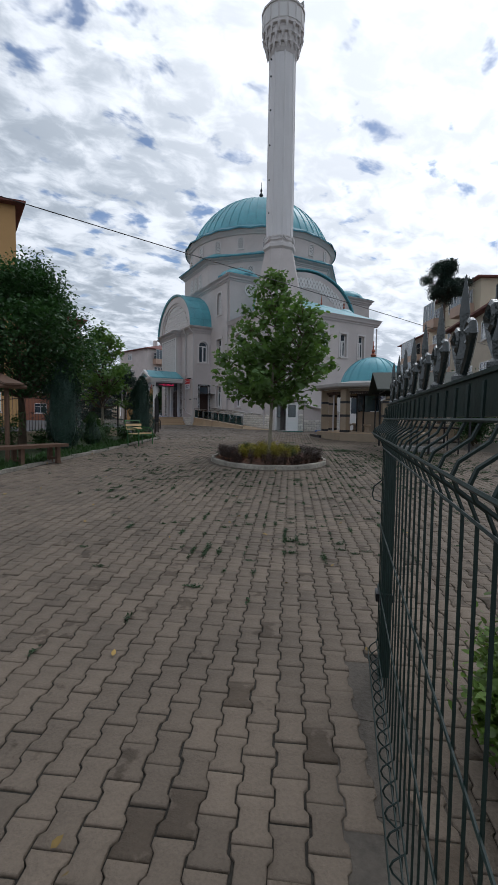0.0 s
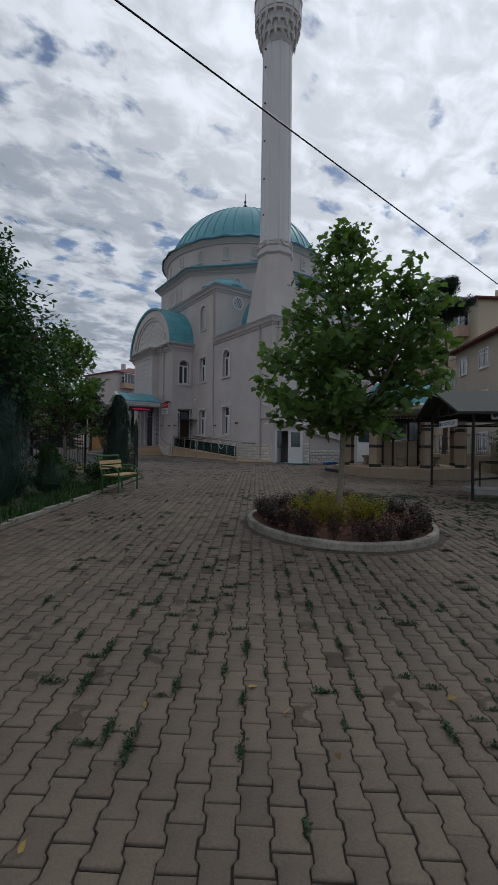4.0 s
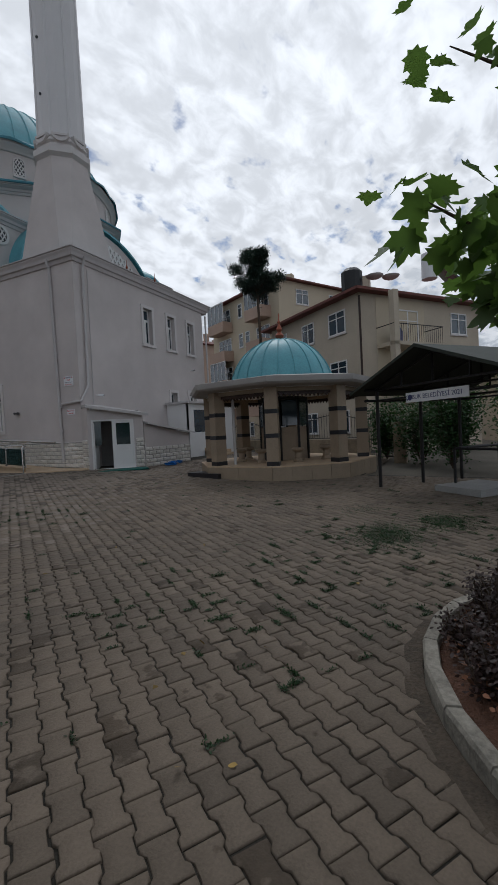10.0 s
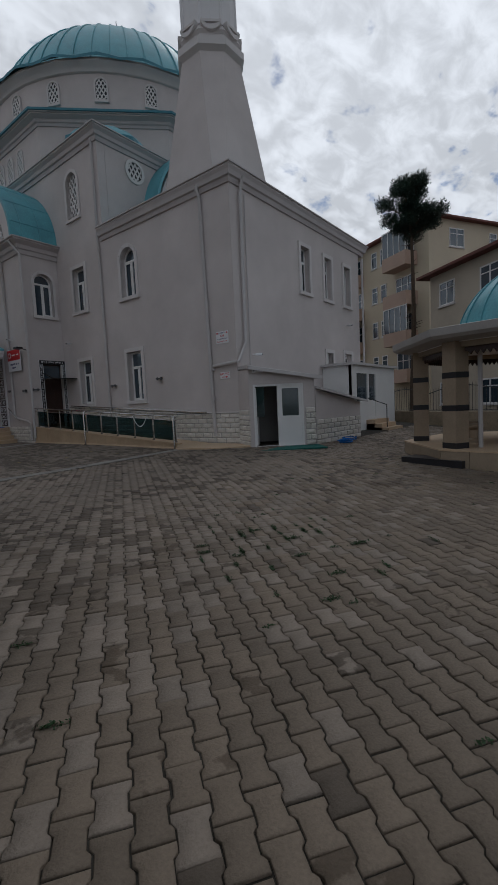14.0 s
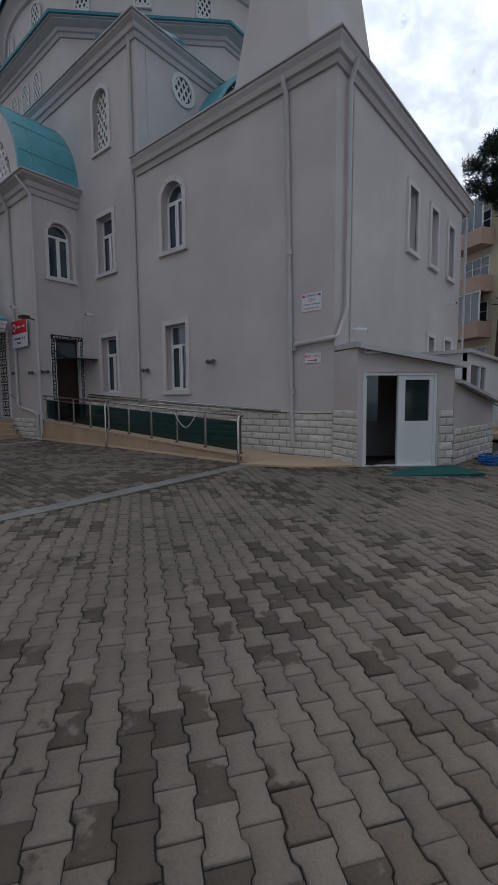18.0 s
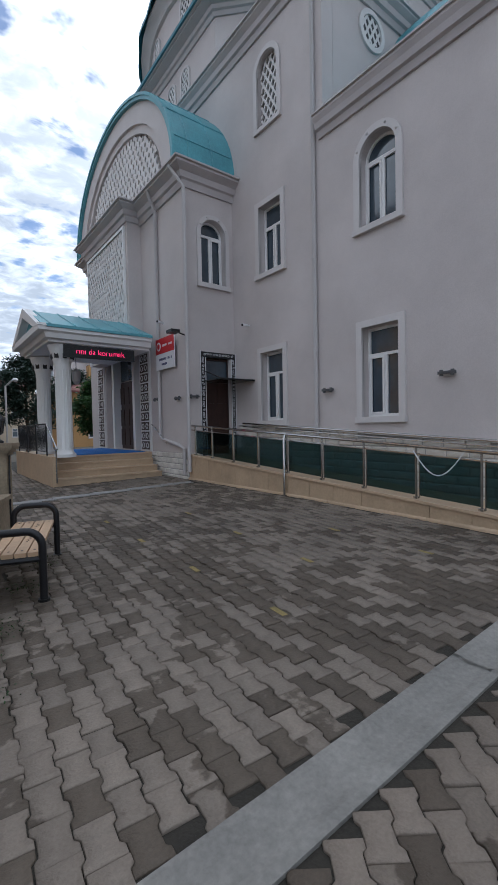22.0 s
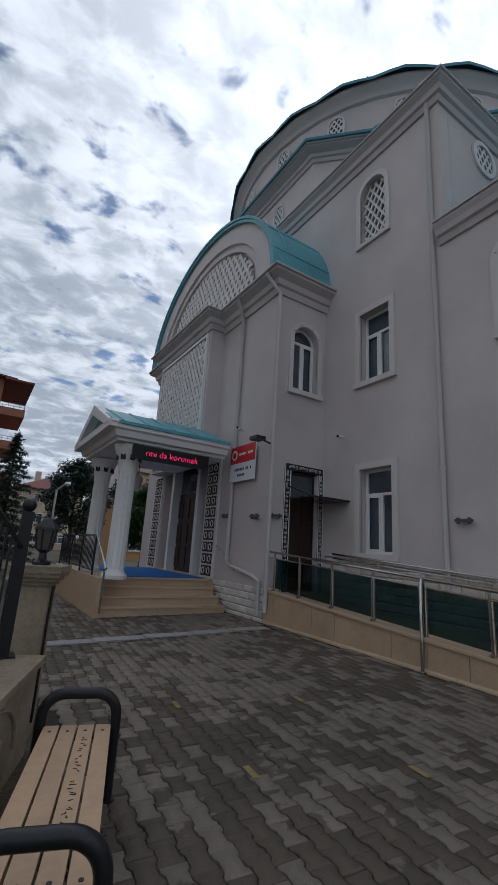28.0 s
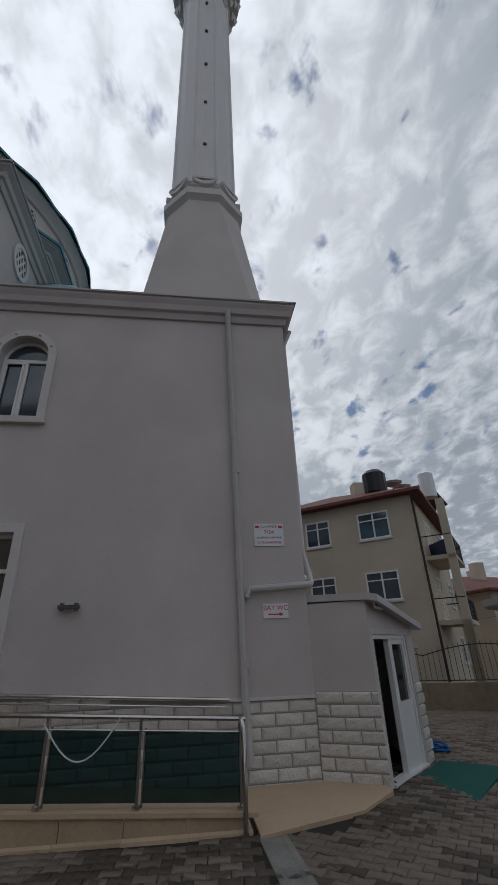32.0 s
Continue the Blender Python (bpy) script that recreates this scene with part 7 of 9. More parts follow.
def ornament(parent, c, d, z):
    """A wrought motif round one bar: paired C-scrolls above and below."""
    for sx in (1, -1):
        for sz in (1, -1):
            pts = [c + d * sx * (0.02 + 0.075 * math.sin(q * 0.42) + 0.015 * math.cos(q * 1.2)) + Vector((0, 0, z + sz * (0.02 + 0.024 * q))) for q in range(9)]
            o = pts[-1]
            pts += [o + d * sx * (0.028 - 0.028 * math.cos(q * 0.75) * (1 - q / 12)) + Vector((0, 0, sz * 0.028 * math.sin(q * 0.75) * (1 - q / 12))) for q in range(1, 9)]
            part("scroll", tube(bmesh.new(), pts, 0.011, 5), IRON, parent)
            curl = [c + d * sx * (0.045 + (0.032 - 0.0024 * q) * math.cos(q * 0.7)) + Vector((0, 0, z + sz * (0.055 + (0.032 - 0.0024 * q) * math.sin(q * 0.7)))) for q in range(11)]
            part("scroll", tube(bmesh.new(), curl, 0.008, 5), IRON, parent)
    part("collar", tube(bmesh.new(), [c + Vector((0, 0, z - 0.03)), c + Vector((0, 0, z + 0.03))], 0.016, 8), IRON, parent)


def build_street_wall():
    a, b = Vector((5.76, 20.73, 0)), Vector((8.53, 27.95, 0))
    d = (b - a).normalized()
    n = Vector((-d.y, d.x, 0))
    zt = 1.37
    w = thing("garden_wall", (7.2, 24.0, 0.7), "weathered rendered low wall with faint carved tulip reliefs", "wall")
    f = Face(a, d, -n)
    L = (b - a).length
    part("body", f.box(bmesh.new(), 0, L, 0.4, zt - 0.05, -0.40, 0), CONC_W, w)
    part("coping", f.box(bmesh.new(), -0.05, L + 0.03, zt - 0.05, zt, -0.46, 0.04), CONC_W, w)
    r = random.Random(8)
    # tulip reliefs: an arched line over a fan of long bent leaves
    for k in range(6):
        u0 = 0.62 + k * 1.24
        arch = [f.p(u0 + 0.52 * math.cos(q * math.pi / 18), 0.92 + 0.34 * math.sin(q * math.pi / 18), 0.002) for q in range(19)]
        part("relief_arch", tube(bmesh.new(), arch, 0.014, 6), CONC_W, w)
        for j in range(-4, 5):
            lean = j * 0.105
            high = 0.40 - 0.022 * j * j + r.uniform(-0.02, 0.03)
            for e, o in ((0.0, 0.0), (0.026, 0.012)):
                pts = [f.p(u0 + lean * (q / 8) ** 1.6 + e * math.sin(math.pi * q / 8), 0.72 + o + high * q / 8 - 0.05 * abs(j) * (q / 8) ** 3, 0.004) for q in range(9)]
                part("relief_leaf", tube(bmesh.new(), pts, [0.010, 0.018, 0.023, 0.025, 0.023, 0.019, 0.014, 0.009, 0.003], 6), CONC_W, w)
        for j in (-0.16, 0.0, 0.16):
            cup = [f.p(u0 + j + 0.05 * math.sin(q * 0.7) * (1 if q % 2 else -1), 1.08 - abs(j) * 0.35 + 0.016 * q, 0.004) for q in range(6)]
            part("relief_tulip", tube(bmesh.new(), cup, [0.006, 0.016, 0.022, 0.020, 0.014, 0.003], 6), CONC_W, w)
    fe = thing("street_fence", (7.0, 24.0, zt), "black wrought-iron fence panels with arched tops on the wall", "fence")
    off = n * 0.25
    seg = 3
    for k in range(seg):
        p, q = a.lerp(b, k / seg + 0.01) + off, a.lerp(b, (k + 1) / seg - 0.01) + off
        iron_panel(fe, p, q, zt, 0.78, 0.32, 0.125, False, False)
        for e in (0.2, 0.5, 0.8):
            ornament(fe, p.lerp(q, e), d, zt + 0.52)
        pp = q + d * 0.03
        po = part("post", nbox(pp.x - 0.04, pp.y - 0.04, zt, pp.x + 0.04, pp.y + 0.04, zt + 1.05), IRON, fe)
        bm = bmesh.new()
        bmesh.ops.create_uvsphere(bm, u_segments=10, v_segments=6, radius=0.055, matrix=Matrix.Translation((pp.x, pp.y, zt + 1.1)))
        part("post_ball", bm, IRON, po, "", True)
        part("base_plate", nbox(pp.x - 0.08, pp.y - 0.08, zt, pp.x + 0.08, pp.y + 0.08, zt + 0.015), IRON, po)
    pc = b + d * 0.42 + n * 0.20
    p = thing("gate_pillar", (pc.x, pc.y, 0.7), "weathered concrete gate pillar with a moulded cap", "pillar")
    fp = Face(pc, d, -n)
    part("shaft", fp.box(bmesh.new(), -0.125, 0.125, 0.5, 1.84, -0.125, 0.125), CONC_W, p)
    for k, (e, z) in enumerate(((0.145, 1.84), (0.175, 1.875), (0.205, 1.91), (0.215, 1.945))):
        part("cap_moulding", fp.box(bmesh.new(), -e, e, z, z + (0.034 if k < 3 else 0.055), -e, e), CONC_W, p)
    part("cable", tube(bmesh.new(), [fp.p(-0.05, 0.8, 0.135), fp.p(-0.05, 1.5, 0.135), fp.p(-0.03, 1.84, 0.14)], 0.012, 5), IRON, p)
    l = thing("pillar_lantern", (pc.x, pc.y, 2.0), "small black lantern with yellowish panes on the gate pillar", "lamp")
    c = (pc.x, pc.y)
    part("foot", lathe(bmesh.new(), [(0.075, 2.0), (0.075, 2.025), (0.035, 2.05), (0.03, 2.10), (0.07, 2.13)], c, 10), IRON, l)
    AMBER = mat("lantern_pane", (0.09, 0.088, 0.075), 0.2, 0.2, 4, 30, 0)
    part("panes", lathe(bmesh.new(), [(0.06, 2.13), (0.082, 2.30)], c, 6), AMBER, l)
    for k in range(6):
        a6 = 2 * math.pi * k / 6
        part("rib", tube(bmesh.new(), [(pc.x + 0.063 * math.cos(a6), pc.y + 0.063 * math.sin(a6), 2.13), (pc.x + 0.086 * math.cos(a6), pc.y + 0.086 * math.sin(a6), 2.30)], 0.009, 5), IRON, l)
    part("hood", lathe(bmesh.new(), [(0.105, 2.30), (0.10, 2.32), (0.045, 2.385), (0.015, 2.41), (0.02, 2.43), (0.004, 2.46)], c, 6), IRON, l)


build_street_wall()


def build_garden_fence():
    fe = thing("garden_fence", (1.0, 17.0, 0.6), "black wrought-iron fence behind the garden strip", "fence")
    pts = [(-6.0, 10.5), (-3.4, 12.8), (-0.8, 15.1), (1.8, 17.3), (4.2, 19.3)]
    for (x0, y0), (x1, y1) in zip(pts, pts[1:]):
        z = ground_z(y0)
        iron_panel(fe, (x0, y0, 0), (x1, y1, 0), z + 0.35, 1.15, 0.15, 0.14, True)
        part("post", nbox(x1 - 0.035, y1 - 0.035, z, x1 + 0.035, y1 + 0.035, z + 1.75), IRON, fe)
    wl = thing("garden_plinth", (1.0, 16.0, 0.5), "low rendered plinth wall under the fence", "wall")
    for (x0, y0), (x1, y1) in zip(pts, pts[1:]):
        f = Face((x0, y0, 0), (x1 - x0, y1 - y0, 0), (y1 - y0, x0 - x1, 0))
        part("length", f.box(bmesh.new(), 0.003, math.hypot(x1 - x0, y1 - y0) - 0.003, 0.2, ground_z(y0) + 0.38, -0.2, 0), CONC_W, wl)
    g = thing("iron_gate", (6.3, 19.6, 0.65), "black wrought-iron gate leaf standing open", "gate")
    iron_panel(g, (5.95, 18.95, 0), (6.55, 20.3, 0), 0.68, 1.55, 0.3, 0.12, True)
    part("kick_plate", Face((5.95, 18.95, 0), (0.6, 1.35, 0), (1.35, -0.6, 0)).box(bmesh.new(), 0.02, 1.45, 0.72, 1.2, -0.01, 0.01), IRON, g)
    for x, y in ((5.95, 18.95), (6.55, 20.3)):
        part("stile", tube(bmesh.new(), [(x, y, 0.66), (x, y, 2.4)], 0.03, 6), IRON, g)
    # raised edging of the garden strip
    k = thing("garden_edging", (2.0, 12.0, 0.4), "narrow concrete edging of the garden strip", "kerb")
    e = [(-6.5, -0.4), (-3.0, 4.6), (0.3, 9.4), (2.9, 13.0), (5.4, 16.7), (5.9, 18.8)]
    for (x0, y0), (x1, y1) in zip(e, e[1:]):
        n = max(1, round(math.hypot(x1 - x0, y1 - y0)))
        for j in range(n):
            p, q = Vector((x0, y0, 0)).lerp(Vector((x1, y1, 0)), j / n), Vector((x0, y0, 0)).lerp(Vector((x1, y1, 0)), (j + 1) / n)
            f = Face(p, q - p, (q.y - p.y, p.x - q.x, 0))
            z = ground_z((p.y + q.y) / 2)
            part("kerb_stone", f.box(bmesh.new(), 0.006, (q - p).length - 0.006, z - 0.1, z + 0.06, -0.1, 0), KERB, k)


build_garden_fence()


def build_mesh_fence():
    """Green welded-wire panel with bent folds, box-section rail and cast spear heads."""
    t = thing("mesh_fence", (1.0, -0.8, 0.05), "dark green welded mesh fence with spear-headed top rail", "fence")
    d = Vector((-0.676, -0.737, 0)).normalized()
    n = Vector((-d.y, d.x, 0))
    if n.x > 0:
        n = -n
    o = Vector((1.17, -0.47, 0))
    L = 3.0
    z0, zt = 0.05, 1.63
    P = lambda s, z, b=0.0: o + d * s + n * b + Vector((0, 0, z))

    def beam(s0, s1, b0, b1, za, zb):
        return prism(bmesh.new(), [tuple(P(s0, 0, b0)[:2]), tuple(P(s1, 0, b0)[:2]), tuple(P(s1, 0, b1)[:2]), tuple(P(s0, 0, b1)[:2])], za, zb)
    part("post", beam(-0.03, 0.03, -0.03, 0.03, z0 - 0.1, zt - 0.08), FENCE_G, t)
    part("top_rail", beam(-0.06, L, -0.02, 0.02, zt - 0.078, zt - 0.008), FENCE_G, t)
    part("rail_flange", beam(-0.065, L, -0.027, 0.027, zt - 0.0075, zt), FENCE_G, t)
    s = -0.04
    while s < L:
        pts = [P(s, z0 + 0.02, 0.036), P(s, z0 + 0.07, 0.036), P(s, z0 + 0.105, 0.075), P(s, z0 + 0.125, 0.083), P(s, z0 + 0.145, 0.075), P(s, z0 + 0.18, 0.036), P(s, zt - 0.25, 0.036), P(s, zt - 0.215, 0.05), P(s, zt - 0.185, 0.09), P(s, zt - 0.165, 0.098), P(s, zt - 0.145, 0.09), P(s, zt - 0.115, 0.05), P(s, zt - 0.085, 0.036), P(s, zt - 0.02, 0.034)]
        part("wire", tube(bmesh.new(), pts, 0.0036, 5), FENCE_G, t)
        s += 0.0925
    for z, b in ((z0 + 0.07, 0.042), (z0 + 0.18, 0.042), (z0 + 0.52, 0.042), (z0 + 0.88, 0.042), (zt - 0.25, 0.042), (zt - 0.165, 0.104), (z0 + 0.125, 0.089), (zt - 0.085, 0.042)):
        part("cross_wire", tube(bmesh.new(), [P(-0.05, z, b), P(L, z, b)], 0.0036, 5), FENCE_G, t)
    cl = part("clamp", beam(-0.045, 0.045, -0.034, 0.06, 0.50, 0.545), IRON, t, "black clamp with two bolted ears")
    part("clamp_ear", beam(-0.10, -0.046, 0.034, 0.042, 0.50, 0.545), IRON, cl)
    part("clamp_ear", beam(0.046, 0.10, 0.034, 0.042, 0.50, 0.545), IRON, cl)
    part("wire_loop", tube(bmesh.new(), [P(-0.03, 1.20, 0.03), P(-0.06, 1.15, 0.08), P(-0.07, 1.10, 0.09), P(-0.06, 1.07, 0.08), P(-0.03, 1.06, 0.03)], 0.004, 5), FENCE_G, t)
    CAST = mat("cast_iron_gloss", (0.016, 0.022, 0.022), 0.22, 0.3, 10, 60, 0.3, spec=0.7)
    for k in range(12):
        s = 0.02 + k * 0.25
        h = part("spear_head", tube(bmesh.new(), [P(s, zt), P(s, zt + 0.012), P(s, zt + 0.02), P(s, zt + 0.05), P(s, zt + 0.075), P(s, zt + 0.10), P(s, zt + 0.15), P(s, zt + 0.19), P(s, zt + 0.235)], [0.024, 0.024, 0.014, 0.017, 0.010, 0.008, 0.012, 0.008, 0.001], 6), CAST, t, "glossy cast spear head")
        for sg in (1, -1):
            pts = [P(s + sg * (0.052 + 0.026 * math.cos(q * 0.75) * (1 - q / 14)), zt + 0.095 + 0.032 * math.sin(q * 0.75) * (1 - q / 14)) for q in range(11)]
            part("scroll", tube(bmesh.new(), [P(s + sg * 0.01, zt + 0.015), P(s + sg * 0.045, zt + 0.05)] + pts, [0.009] * 10 + [0.012, 0.015, 0.014], 6), CAST, h)
    # added low strip, coloured dark as the gap below the wires; no real footing
    ft = thing("fence_gap_strip", P(1.4, 0), "added dark strip standing in for the gap under the mesh fence", "kerb")
    for k in range(6):
        bm = bmesh.new()
        s0, s1 = -0.1 + k * 0.52, -0.1 + (k + 1) * 0.52 - 0.006
        q = [P(s0, 0, -0.2), P(s1, 0, -0.2), P(s1, 0, 0.26), P(s0, 0, 0.26)]
        hexa(bm, [(p.x, p.y, -0.35) for p in q] + [(p.x, p.y, ground_z(p.y) - 0.009) for p in q])
        part("length", bm, GAP_DARK, ft)
    for j, (s, b) in enumerate(((0.2, -0.62), (0.5, -0.5), (0.85, -0.52), (1.2, -0.55))):
        p = P(s, ground_z(-2), b)
        shrub("hedge_bush", (p.x, p.y, ground_z(p.y)), 0.24, 0.50 - 0.03 * j, "bright green hedge bush behind the mesh fence", LEAF_H, 400 + j, 1500, 0.05, 12, "hedge bushes behind the fence")


build_mesh_fence()

# ---- garden plants ----
broad_tree("acacia_tree", (-0.15, 13.9, ground_z(13.9)), 5.6, 2.5, 2.0, "broad dark green acacia tree over the garden strip", LEAF_D, BARK_D, 21, 30000, 0.115, trunk_r=0.13, shape="oval", profile=lambda f: (0.75 + 0.9 * f if f < 0.28 else 1.0 - 0.75 * ((f - 0.28) / 0.72) ** 1.5), clumps=90)
broad_tree("maple_tree", (3.1, 17.6, ground_z(17.6)), 4.6, 1.35, 1.6, "slender maple with yellowing leaves behind the fence", LEAF, BARK, 22, 2600, 0.16, trunk_r=0.06, clumps=40)
column_conifer("blue_cypress", (0.95, 12.55, ground_z(12.5)), 2.85, 0.52, "grey-green columnar cypress in the garden strip", LEAF_C, 31, 14000, 0.075, 0.35)
column_conifer("green_cypress", (4.75, 17.2, ground_z(17.2)), 2.72, 0.5, "dense green columnar cypress beside the gate", LEAF_C, 32, 14000, 0.075, 0.5)
column_conifer("round_thuja", (2.05, 13.9, ground_z(13.9)), 1.15, 0.45, "small round clipped thuja in the garden strip", LEAF_G, 33, 6000, 0.06, 0.7)
for k, (x, y, rr, hh) in enumerate(((2.7, 14.9, 0.5, 0.8), (3.5, 15.4, 0.5, 0.7), (1.4, 13.7, 0.4, 0.7), (-0.6, 11.8, 0.5, 1.1), (4.3, 15.6, 0.4, 0.55), (0.3, 12.6, 0.4, 0.6))):
    shrub("rose_bush", (x, y, ground_z(y)), rr, hh, "leafy green bush in the garden strip", LEAF_G if k % 2 else LEAF_D, 300 + k, 900, 0.08, 9, "bushes in the garden strip")
for k, (x, y, hh, rr) in enumerate(((17.6, 9.6, 3.0, 1.1), (19.4, 10.6, 2.4, 1.2), (16.8, 7.4, 2.6, 1.1), (18.9, 7.6, 3.2, 1.3), (20.9, 12.0, 2.2, 1.0), (15.6, 5.0, 2.4, 1.2), (21.5, 9.5, 2.8, 1.3))):
    shrub("dark_bush", (x, y, ground_z(y)), rr, hh, "tall dark evergreen bush behind the shelter", LEAF_D, 500 + k, 4200, 0.12, 26, "evergreen bushes behind the shelter")


def build_pine():
    r = random.Random(5)
    nr = np.random.RandomState(5)
    b = Vector((32.75, 22.5, 0.5))
    t = thing("tall_pine", b, "tall pine with a bare trunk and dense dark crown", "tree")
    part("trunk", tube(bmesh.new(), [b + Vector((0.15 * math.sin(k * 0.5), 0.1 * math.cos(k * 0.4), 13.2 * k / 12)) for k in range(13)], [0.21 - 0.0125 * k for k in range(13)], 8), BARK_D, t, "", True)
    for k in range(16):
        a, z = r.uniform(0, 6.28), r.uniform(5, 11.2)
        part("dead_stub", tube(bmesh.new(), [b + Vector((0, 0, z)), b + Vector((0.6 * math.cos(a), 0.6 * math.sin(a), z + 0.15))], [0.04, 0.008], 4), BARK_D, t)
    pts = []
    for k in range(24):
        a, h = k * 2.4, (k + 0.5) / 24
        rad = 1.42 * math.sin(math.pi * (0.14 + 0.78 * h)) ** 0.8 * (r.uniform(0.75, 1.12) if k % 3 else 0.25)
        c = np.array((b.x + rad * math.cos(a), b.y + rad * math.sin(a), 11.9 + 3.1 * h + r.uniform(-0.2, 0.2)))
        w = r.uniform(0.22, 0.33)
        q = np.clip(nr.normal(0, 1, (1500, 3)), -1.6, 1.6)
        pts.append(c + q * np.array((w, w, w * 0.7)))
        part("limb", tube(bmesh.new(), [b + Vector((0, 0, 11.0 + 2.0 * h)), Vector(c)], [0.07, 0.015], 4), BARK_D, t)
    add_mesh("crown", leaves_mesh("crown", np.concatenate(pts), 0.2, LEAF_P, 5, "needle", -0.4), t, "stuff")


build_pine()


# ---- houses round the courtyard ----
def simple_window(parent, f, u, z, w, h, n=2, frame=None):
    wd = part("window", f.box(bmesh.new(), u - 0.06, u + w + 0.06, z - 0.08, z, -0.02, 0.08), TRIM, parent)
    part("pane", f.box(bmesh.new(), u, u + w, z, z + h, 0.004, 0.012), GLASS, wd)
    bm = bmesh.new()
    for q in ((u, u + 0.07, z, z + h), (u + w - 0.07, u + w, z, z + h), (u + 0.07, u + w - 0.07, z, z + 0.07), (u + 0.07, u + w - 0.07, z + h - 0.07, z + h)):
        f.box(bm, *q, 0.0, 0.05)
    for k in range(1, n):
        f.box(bm, u + w * k / n - 0.035, u + w * k / n + 0.035, z + 0.07, z + h - 0.07, 0.0, 0.048)
    f.box(bm, u + 0.07, u + w - 0.07, z + h * 0.68, z + h * 0.68 + 0.05, 0.0, 0.046)
    part("window_frame", bm, WHITE, wd)
    return wd


def tiled_roof(parent, corners, z, over, rise, material=RED_TILE):
    """A hipped tile roof over four plan corners, with a boxed eave."""
    c = sum((Vector(p) for p in corners), Vector((0, 0))) / 4
    o = [c + (Vector(p) - c) * (1 + over / (Vector(p) - c).length) for p in corners]
    bm = bmesh.new()
    lo = [bm.verts.new((p.x, p.y, z)) for p in o]
    hi = [bm.verts.new((p.x, p.y, z + 0.14)) for p in o]
    m1, m2 = (o[0] + o[1]) / 2, (o[2] + o[3]) / 2
    e1 = bm.verts.new((*(m1.lerp(m2, 0.3)), z + rise))
    e2 = bm.verts.new((*(m1.lerp(m2, 0.7)), z + rise))
    bm.faces.new(lo)
    for i in range(4):
        bm.faces.new((lo[i], lo[(i + 1) % 4], hi[(i + 1) % 4], hi[i]))
    bm.faces.new((hi[0], hi[1], e1))
    bm.faces.new((hi[1], hi[2], e2, e1))
    bm.faces.new((hi[2], hi[3], e2))
    bm.faces.new((hi[3], hi[0], e1, e2))
    return part("roof", bm, material, parent)


